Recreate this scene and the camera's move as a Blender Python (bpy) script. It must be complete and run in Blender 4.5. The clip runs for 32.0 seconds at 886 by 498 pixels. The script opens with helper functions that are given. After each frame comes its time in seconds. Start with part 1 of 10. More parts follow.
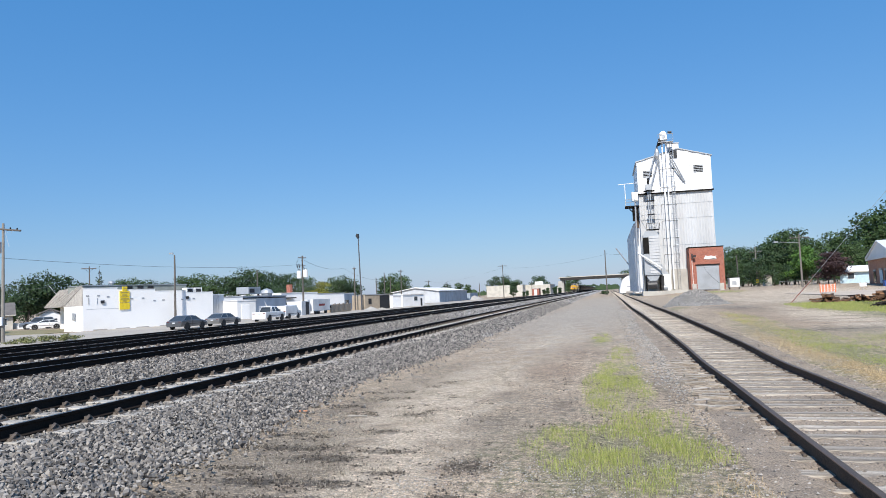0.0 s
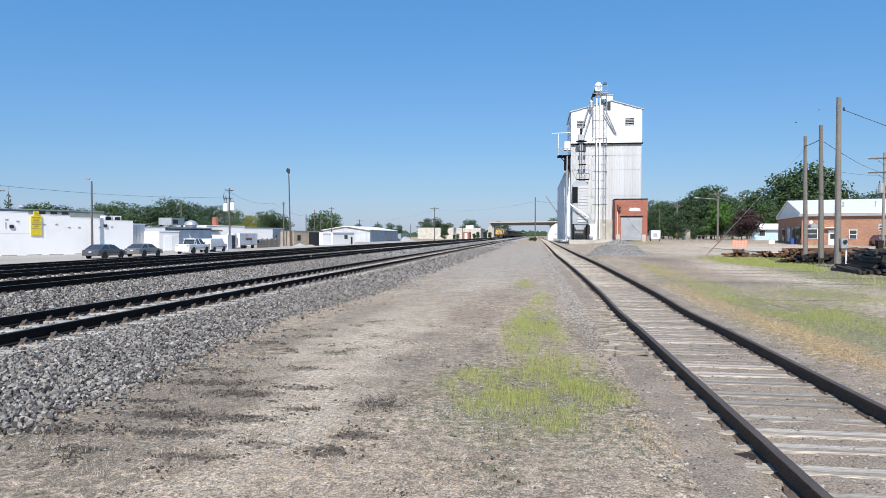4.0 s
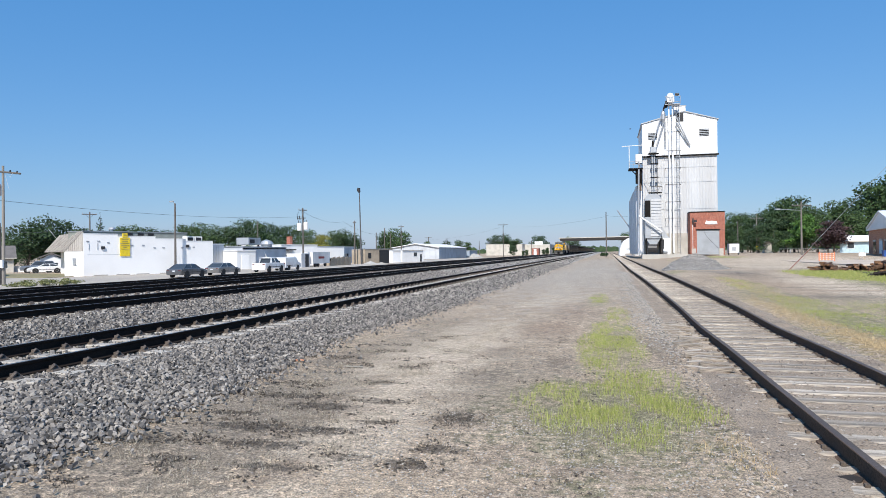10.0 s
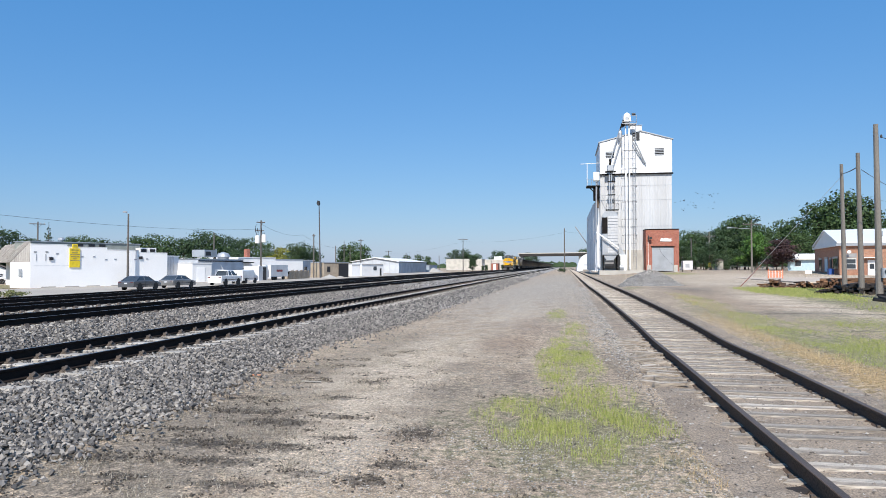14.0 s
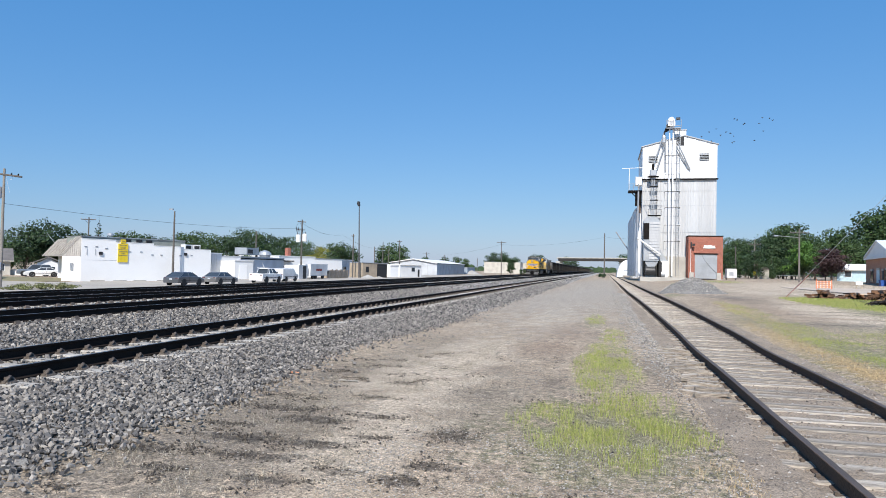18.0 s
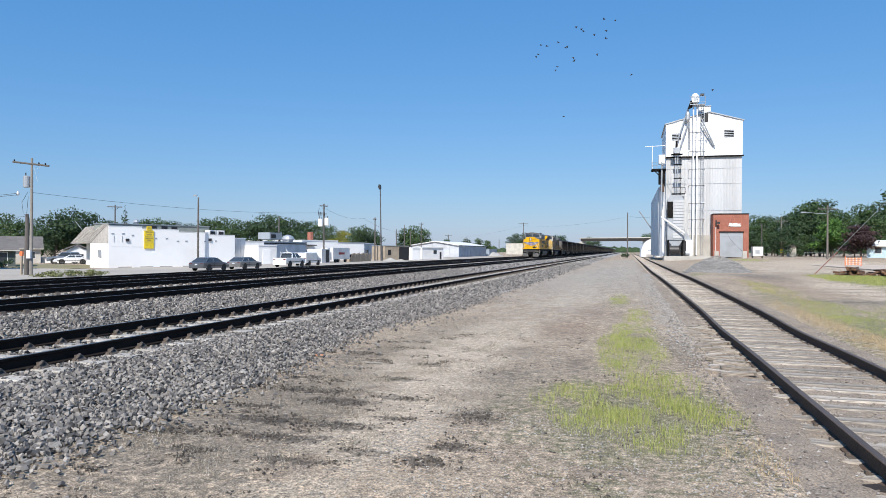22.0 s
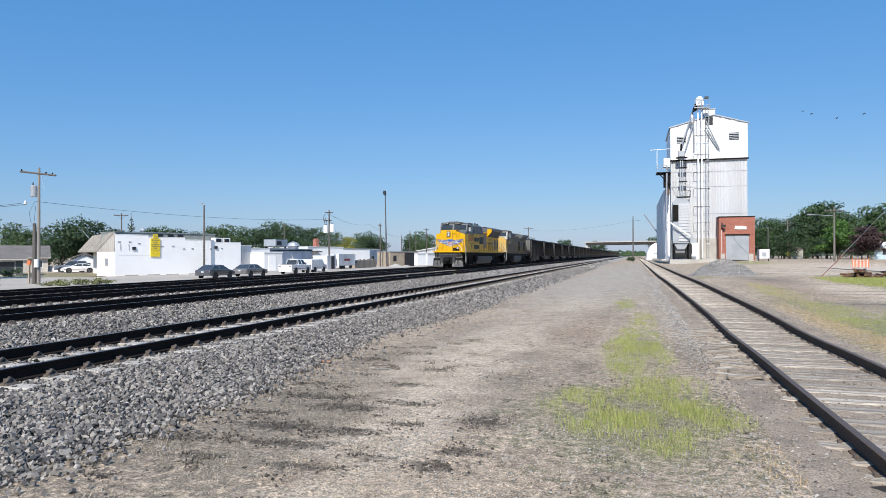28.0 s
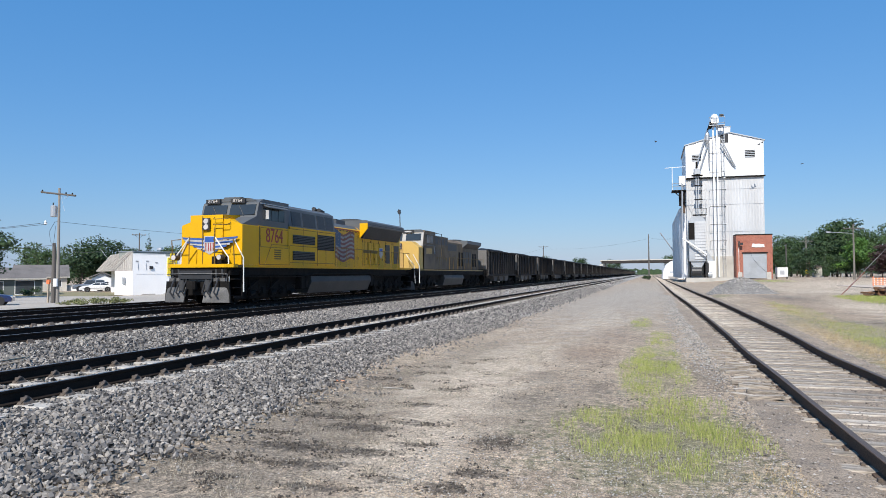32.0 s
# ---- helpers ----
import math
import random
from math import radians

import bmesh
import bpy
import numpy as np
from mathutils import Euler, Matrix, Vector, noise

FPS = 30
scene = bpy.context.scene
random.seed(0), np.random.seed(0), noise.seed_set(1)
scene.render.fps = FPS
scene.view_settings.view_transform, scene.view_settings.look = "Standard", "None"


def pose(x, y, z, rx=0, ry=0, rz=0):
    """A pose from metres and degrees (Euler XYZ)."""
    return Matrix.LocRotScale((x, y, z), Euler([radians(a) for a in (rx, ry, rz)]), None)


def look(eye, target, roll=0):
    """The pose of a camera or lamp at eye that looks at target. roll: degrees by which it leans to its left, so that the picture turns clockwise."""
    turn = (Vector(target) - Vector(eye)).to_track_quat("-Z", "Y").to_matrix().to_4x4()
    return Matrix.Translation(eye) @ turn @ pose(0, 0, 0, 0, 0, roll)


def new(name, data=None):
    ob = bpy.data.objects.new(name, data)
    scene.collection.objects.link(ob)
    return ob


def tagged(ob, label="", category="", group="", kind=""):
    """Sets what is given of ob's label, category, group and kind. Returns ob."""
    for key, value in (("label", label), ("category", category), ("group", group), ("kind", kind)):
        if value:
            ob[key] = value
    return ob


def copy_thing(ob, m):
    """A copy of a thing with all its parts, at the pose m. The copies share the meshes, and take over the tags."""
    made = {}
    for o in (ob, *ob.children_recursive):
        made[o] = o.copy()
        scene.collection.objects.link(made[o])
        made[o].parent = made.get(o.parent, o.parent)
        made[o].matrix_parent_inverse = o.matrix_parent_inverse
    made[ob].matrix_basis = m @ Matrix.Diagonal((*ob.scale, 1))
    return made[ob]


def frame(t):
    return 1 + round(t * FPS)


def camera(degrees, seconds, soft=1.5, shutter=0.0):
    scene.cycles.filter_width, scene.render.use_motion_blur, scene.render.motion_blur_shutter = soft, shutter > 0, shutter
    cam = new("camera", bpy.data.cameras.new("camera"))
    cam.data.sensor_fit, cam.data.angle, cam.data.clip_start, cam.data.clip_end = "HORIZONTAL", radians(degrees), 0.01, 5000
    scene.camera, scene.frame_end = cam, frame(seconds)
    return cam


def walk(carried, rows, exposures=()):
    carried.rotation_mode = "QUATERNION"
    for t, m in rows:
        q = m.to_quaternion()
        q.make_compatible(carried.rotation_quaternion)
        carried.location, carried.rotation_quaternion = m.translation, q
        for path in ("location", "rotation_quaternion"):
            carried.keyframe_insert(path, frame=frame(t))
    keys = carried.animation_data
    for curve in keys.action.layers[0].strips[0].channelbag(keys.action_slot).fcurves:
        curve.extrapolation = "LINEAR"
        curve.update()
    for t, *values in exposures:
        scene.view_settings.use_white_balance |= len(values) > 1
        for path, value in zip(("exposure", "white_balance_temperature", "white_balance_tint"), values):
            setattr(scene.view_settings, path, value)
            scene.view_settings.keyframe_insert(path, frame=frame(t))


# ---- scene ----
cam = camera(66.49, 32.0, soft=0.75)
# seconds, eye x, y, z, heading (clockwise from +y), pitch, roll
PATH = [
    (0.0, -0.011, -0.001, 1.768, -13.54, 3.91, -2.38),
    (0.5, -0.008, 0.014, 1.767, -13.40, 3.82, -3.01),
    (1.0, 0.001, 0.025, 1.770, -13.10, 4.02, -3.33),
    (1.5, 0.040, 0.014, 1.772, -12.15, 4.18, -2.67),
    (2.0, 0.020, -0.012, 1.768, -3.04, 4.84, -3.70),
    (2.3, -0.009, -0.042, 1.763, -1.23, 5.01, -3.31),
    (2.5, -0.035, -0.070, 1.760, -2.35, 4.84, -3.46),
    (2.7, 0.003, -0.052, 1.738, -5.42, 4.43, -2.71),
    (3.0, 0.007, -0.015, 1.724, -7.24, 0.77, -1.69),
    (3.5, 0.060, -0.003, 1.767, -8.08, -1.24, 0.36),
    (5.5, 0.102, -0.018, 1.792, -6.92, 0.26, -1.47),
    (6.0, 0.027, -0.006, 1.762, -8.23, 1.45, -1.20),
    (6.5, 0.019, 0.004, 1.760, -11.31, 2.35, -0.59),
    (7.0, 0.010, -0.011, 1.742, -10.99, 2.41, -0.65),
    (7.5, 0.009, -0.001, 1.740, -11.38, 1.54, -0.03),
    (8.0, 0.003, -0.022, 1.720, -13.16, 0.27, -0.72),
    (8.5, 0.007, 0.026, 1.740, -14.23, 0.12, -0.41),
    (9.0, 0.009, 0.016, 1.742, -13.76, 0.60, 0.47),
    (9.5, 0.001, 0.008, 1.740, -13.40, 0.33, -0.15),
    (10.0, -0.002, 0.022, 1.739, -13.67, 0.26, -0.57),
    (10.5, -0.002, 0.017, 1.742, -13.95, 0.52, -0.28),
    (11.0, 0.002, 0.016, 1.744, -14.08, 0.60, -0.21),
    (11.5, 0.001, 0.016, 1.744, -13.98, 0.54, -0.06),
    (12.0, -0.002, 0.009, 1.742, -16.14, 1.38, -0.25),
    (12.5, -0.008, 0.041, 1.759, -17.06, 2.48, -0.88),
    (13.0, -0.002, 0.056, 1.766, -13.46, 2.76, 0.42),
    (13.5, -0.007, 0.033, 1.750, -10.80, 2.40, 0.11),
    (14.0, -0.005, -0.005, 1.744, -10.27, 1.46, -0.05),
    (14.5, -0.012, 0.005, 1.745, -12.33, 1.52, 0.06),
    (15.0, -0.010, 0.010, 1.750, -13.73, 2.01, 0.29),
    (15.5, 0.016, 0.008, 1.759, -13.34, 2.56, -0.10),
    (17.5, -0.015, -0.003, 1.746, -13.59, 1.68, 1.17),
    (18.0, -0.013, -0.008, 1.747, -13.52, 1.62, 1.20),
    (18.5, -0.012, -0.013, 1.748, -13.36, 1.64, 0.92),
    (19.0, -0.002, -0.025, 1.747, -13.45, 1.66, 0.75),
    (19.5, -0.012, -0.029, 1.744, -13.55, 1.64, 0.86),
    (20.0, -0.001, -0.014, 1.744, -14.69, 0.95, 1.26),
    (20.5, 0.012, 0.010, 1.740, -12.53, 0.79, 1.85),
    (21.0, -0.007, -0.011, 1.749, -10.61, 1.81, 2.01),
    (21.5, -0.020, -0.018, 1.737, -13.45, 1.21, 2.42),
    (22.0, -0.016, 0.015, 1.741, -15.34, 0.08, 0.41),
    (22.5, -0.006, 0.023, 1.737, -16.00, -0.34, 0.15),
    (23.0, -0.015, 0.015, 1.742, -16.31, -0.27, 0.67),
    (23.5, -0.009, 0.006, 1.741, -16.14, -0.54, 0.91),
    (24.0, -0.018, 0.008, 1.743, -15.94, -0.72, 0.95),
    (24.5, -0.009, 0.007, 1.740, -15.39, -0.41, 0.74),
    (25.0, -0.010, 0.002, 1.745, -15.09, -0.20, 0.56),
    (25.5, -0.005, 0.004, 1.746, -15.70, -0.01, 0.27),
    (27.5, -0.011, -0.014, 1.740, -16.14, 0.55, 0.00),
    (28.0, -0.011, -0.016, 1.741, -15.79, 0.54, -0.10),
    (28.5, -0.013, -0.008, 1.744, -15.64, 0.71, 0.06),
    (29.0, -0.015, -0.006, 1.742, -15.79, 1.14, 0.05),
    (29.5, -0.014, -0.003, 1.744, -16.08, 1.26, 0.15),
    (30.0, -0.018, 0.011, 1.744, -16.43, 1.49, 0.12),
    (30.5, -0.011, 0.002, 1.745, -16.72, 1.85, -0.10),
    (31.0, -0.008, -0.003, 1.745, -16.76, 1.83, -0.38),
    (31.5, -0.005, -0.001, 1.746, -16.90, 1.93, -0.28),
    (32.0, -0.006, -0.006, 1.747, -17.02, 2.12, -0.18),
]


def view(x, y, z, yaw, pitch, roll):
    a, p = radians(yaw), radians(pitch)
    ahead = Vector((math.sin(a) * math.cos(p), math.cos(a) * math.cos(p), math.sin(p)))
    return look((x, y, z), Vector((x, y, z)) + ahead, roll)


walk(cam, [(r[0], view(*r[1:])) for r in PATH])

# ---- world, sun ----
SUN_EL, SUN_AZ = radians(44), radians(178)   # height, and the way to it clockwise from +y
world = bpy.data.worlds.new("sky")
scene.world = world
world.use_nodes = True
wn = world.node_tree
sky = wn.nodes.new("ShaderNodeTexSky")
sky.sky_type, sky.sun_disc = "NISHITA", False
sky.sun_elevation, sky.sun_rotation = SUN_EL, SUN_AZ
sky.altitude, sky.air_density, sky.dust_density, sky.ozone_density = 1500, 1.6, 1.0, 4.0
wn.nodes["Background"].inputs["Strength"].default_value = 0.1
tint = wn.nodes.new("ShaderNodeMix")
tint.data_type, tint.blend_type = "RGBA", "MIX"
tint.inputs[0].default_value, tint.inputs[7].default_value = 0.529, (0.0, 2.17, 6.4, 1)   # thin even summer haze
wn.links.new(sky.outputs["Color"], tint.inputs[6])
wn.links.new(tint.outputs[2], wn.nodes["Background"].inputs["Color"])
sun_data = bpy.data.lights.new("sun", "SUN")
sun_data.energy, sun_data.angle, sun_data.color = 4.8, radians(0.53), (1.0, 0.95, 0.88)
sun = new("sun", sun_data)
to_sun = Vector((math.sin(SUN_AZ) * math.cos(SUN_EL), math.cos(SUN_AZ) * math.cos(SUN_EL), math.sin(SUN_EL)))
sun.matrix_world = look(to_sun * 100, (0, 0, 0))
scene.view_settings.exposure = 0.28

# ---- materials ----
def material(name, color, rough=0.8, metal=0.0, vary=0.25, scale=3.0, fine=40.0, bump=0.2, second=None, amount=0.5, each=0.0, stretch=(1, 1, 1), depth=0.01):
    """A surface of one base colour with stains at two scales, fine relief and, where given, patches of a second colour."""
    m = bpy.data.materials.new(name)
    m.use_nodes = True
    n, l = m.node_tree.nodes, m.node_tree.links
    b = n["Principled BSDF"]
    b.inputs["Roughness"].default_value, b.inputs["Metallic"].default_value = rough, metal
    geo = n.new("ShaderNodeTexCoord")
    mp = n.new("ShaderNodeMapping")
    mp.inputs["Scale"].default_value = stretch
    l.new(geo.outputs["Object"], mp.inputs["Vector"])

    def noise_at(s, detail=5.0):
        t = n.new("ShaderNodeTexNoise")
        t.inputs["Scale"].default_value, t.inputs["Detail"].default_value = s, detail
        l.new(mp.outputs["Vector"], t.inputs["Vector"])
        return t.outputs["Fac"]

    def mixed(a, bcol, fac, mode="MIX"):
        x = n.new("ShaderNodeMix")
        x.data_type, x.blend_type = "RGBA", mode
        for sock, v in ((x.inputs[6], a), (x.inputs[7], bcol), (x.inputs[0], fac)):
            if isinstance(v, (tuple, list)):
                sock.default_value = (*v[:3], 1.0)
            elif isinstance(v, (int, float)):
                sock.default_value = v
            else:
                l.new(v, sock)
        return x.outputs[2]

    def ramp(v, lo, hi, a=0.0, z=1.0):
        r = n.new("ShaderNodeMapRange")
        r.inputs["From Min"].default_value, r.inputs["From Max"].default_value = lo, hi
        r.inputs["To Min"].default_value, r.inputs["To Max"].default_value = a, z
        l.new(v, r.inputs["Value"])
        return r.outputs["Result"]

    big, small = noise_at(scale), noise_at(fine, 3.0)
    c = mixed(color, second if second else tuple(v * 0.6 for v in color), ramp(big, 0.42, 0.66, 0.0, amount))
    grain = n.new("ShaderNodeCombineColor")
    g = ramp(small, 0.3, 0.7, 1 - vary, 1 + vary * 0.6)
    for i in range(3):
        l.new(g, grain.inputs[i])
    c = mixed(c, grain.outputs["Color"], 1.0, "MULTIPLY")
    if each:
        info = n.new("ShaderNodeObjectInfo")
        tone = n.new("ShaderNodeCombineColor")
        e = ramp(info.outputs["Random"], 0, 1, 1 - each, 1 + each)
        for i in range(3):
            l.new(e, tone.inputs[i])
        c = mixed(c, tone.outputs["Color"], 1.0, "MULTIPLY")
    l.new(c, b.inputs["Base Color"])
    if bump:
        bp = n.new("ShaderNodeBump")
        bp.inputs["Strength"].default_value, bp.inputs["Distance"].default_value = bump, depth
        l.new(small, bp.inputs["Height"])
        l.new(bp.outputs["Normal"], b.inputs["Normal"])
    return m


def island_material(name, stops, rough=0.9):
    """For loose pieces in one mesh: each island takes its own tone between the stops."""
    m = bpy.data.materials.new(name)
    m.use_nodes = True
    n, l = m.node_tree.nodes, m.node_tree.links
    b = n["Principled BSDF"]
    b.inputs["Roughness"].default_value = rough
    g = n.new("ShaderNodeNewGeometry")
    r = n.new("ShaderNodeValToRGB")
    for i, (p, c) in enumerate(stops):
        e = r.color_ramp.elements[i] if i < 2 else r.color_ramp.elements.new(p)
        e.position, e.color = p, (*c, 1)
    l.new(g.outputs["Random Per Island"], r.inputs["Fac"])
    l.new(r.outputs["Color"], b.inputs["Base Color"])
    return m


M_STEEL = material("rail_steel", (0.028, 0.022, 0.019), 0.8, 0.0, 0.3, 2.0, 60)
M_RAILTOP = material("rail_top", (0.16, 0.145, 0.135), 0.4, 0.6, 0.2, 2.0, 60)
M_RUST = material("rusty_rail", (0.115, 0.082, 0.064), 0.9, 0.0, 0.4, 3.0, 60, second=(0.13, 0.085, 0.055))
for m_ in (M_STEEL, M_RUST):
    m_.node_tree.nodes["Principled BSDF"].inputs["Specular IOR Level"].default_value = 0.06
M_CONC = material("concrete_tie", (0.42, 0.39, 0.345), 0.9, 0, 0.25, 2.0, 50, each=0.15)
M_OLDWOOD = material("weathered_tie_wood", (0.48, 0.425, 0.355), 0.95, 0, 0.6, 1.6, 26, 0.9, (0.25, 0.205, 0.16), 0.85, each=0.25, stretch=(0.25, 4, 4), depth=0.02)
M_POLE = material("pole_wood", (0.24, 0.22, 0.195), 0.95, 0, 0.35, 1.5, 30, 0.4, each=0.2, stretch=(4, 4, 0.3))
M_WHITEWALL = material("white_painted_block", (0.93, 0.925, 0.91), 0.85, 0, 0.06, 0.3, 30, 0.1, (0.84, 0.83, 0.81), 0.5)
M_WHITE = material("white_paint", (0.80, 0.80, 0.79), 0.6, 0, 0.06, 0.5, 30, 0.1, (0.68, 0.67, 0.65), 0.5)
M_WHITEMETAL = material("white_corrugated_steel", (0.74, 0.75, 0.76), 0.5, 0.1, 0.07, 0.15, 12, 0.1, (0.62, 0.62, 0.62), 0.6, stretch=(1, 1, 0.25))
M_GALV = material("galvanised_steel", (0.46, 0.48, 0.50), 0.45, 0.5, 0.15, 0.8, 20, 0.1, (0.36, 0.37, 0.38), 0.6)
M_OLDWHITE = material("dulled_white_corrugated_steel", (0.56, 0.57, 0.58), 0.55, 0.1, 0.1, 0.2, 12, 0.1, (0.46, 0.46, 0.46), 0.7, stretch=(2, 2, 0.12))
M_BRICK = material("red_brick", (0.34, 0.115, 0.075), 0.9, 0, 0.3, 0.8, 14, 0.3, (0.32, 0.11, 0.075), 0.6)
M_BRICKO = material("orange_brick", (0.40, 0.20, 0.125), 0.9, 0, 0.3, 0.6, 14, 0.3, (0.33, 0.155, 0.10), 0.6)


def add_courses(m, mortar):
    """Brick courses with recessed mortar over the wall's colour."""
    n, l = m.node_tree.nodes, m.node_tree.links
    b = n["Principled BSDF"]
    sep, add, com = n.new("ShaderNodeSeparateXYZ"), n.new("ShaderNodeMath"), n.new("ShaderNodeCombineXYZ")
    l.new(n["Texture Coordinate"].outputs["Object"], sep.inputs[0])
    l.new(sep.outputs[0], add.inputs[0])
    l.new(sep.outputs[1], add.inputs[1])
    l.new(add.outputs[0], com.inputs[0])
    l.new(sep.outputs[2], com.inputs[1])
    br = n.new("ShaderNodeTexBrick")
    br.inputs["Scale"].default_value = 1.0
    br.inputs["Brick Width"].default_value, br.inputs["Row Height"].default_value, br.inputs["Mortar Size"].default_value = 0.22, 0.075, 0.007
    br.inputs["Color1"].default_value, br.inputs["Color2"].default_value = (1.15, 1.1, 1.05, 1), (0.72, 0.72, 0.74, 1)
    br.inputs["Mortar"].default_value = (*mortar, 1)
    l.new(com.outputs[0], br.inputs["Vector"])
    src = b.inputs["Base Color"].links[0].from_socket
    mx = n.new("ShaderNodeMix")
    mx.data_type, mx.blend_type = "RGBA", "MULTIPLY"
    mx.inputs[0].default_value = 1.0
    l.new(src, mx.inputs[6])
    l.new(br.outputs["Color"], mx.inputs[7])
    l.new(mx.outputs[2], b.inputs["Base Color"])


add_courses(M_BRICK, (1.25, 1.9, 2.2))
add_courses(M_BRICKO, (1.2, 1.7, 2.0))
M_CONCRETE = material("old_concrete", (0.46, 0.44, 0.40), 0.9, 0, 0.2, 0.7, 20, 0.3, (0.33, 0.31, 0.28), 0.6)
M_DARK = material("dark_opening", (0.02, 0.02, 0.022), 0.6, 0, 0.2)
M_BLACKPAINT = material("black_paint", (0.03, 0.03, 0.032), 0.5, 0, 0.3)
M_YELLOW = material("yellow_loco_paint", (0.66, 0.36, 0.003), 0.42, 0, 0.08, 0.7, 30, 0.02, (0.58, 0.31, 0.006), 0.5)
M_YELLOW.node_tree.nodes["Principled BSDF"].inputs["Specular IOR Level"].default_value = 0.25
M_YELLOWOLD = material("faded_yellow_paint", (0.46, 0.29, 0.09), 0.6, 0, 0.15, 0.8, 24, 0.05, (0.36, 0.23, 0.10), 0.7)
M_LOCOGREY = material("grey_loco_paint", (0.098, 0.104, 0.108), 0.5, 0, 0.12, 0.8, 30, 0.02)
M_UNDER = material("grimy_underframe", (0.013, 0.012, 0.0115), 0.8, 0.1, 0.4, 2.0, 30, 0.3, (0.026, 0.022, 0.019), 0.5)
M_UNDER.node_tree.nodes["Principled BSDF"].inputs["Specular IOR Level"].default_value = 0.12
M_HOPPER = material("hopper_brown_steel", (0.028, 0.024, 0.021), 0.85, 0.0, 0.3, 0.5, 14, 0.1, (0.052, 0.043, 0.037), 0.6, each=0.4)
M_HOPPER.node_tree.nodes["Principled BSDF"].inputs["Specular IOR Level"].default_value = 0.2
M_COAL = material("coal", (0.016, 0.016, 0.017), 0.7, 0, 0.5, 2, 12, 0.8, depth=0.1)
M_GLASS = material("tinted_glass", (0.03, 0.04, 0.05), 0.08, 0, 0.05, 1, 10, 0)

# ---- building helpers ----
def mesh_of(name, verts, faces, mat, smooth=False, mats=None, index=None):
    me = bpy.data.meshes.new(name)
    me.from_pydata([tuple(v) for v in verts], [], [tuple(f) for f in faces])
    for m in (mats or [mat]):
        me.materials.append(m)
    if index is not None:
        me.polygons.foreach_set("material_index", index)
    if smooth:
        me.polygons.foreach_set("use_smooth", [True] * len(me.polygons))
    me.update()
    return me


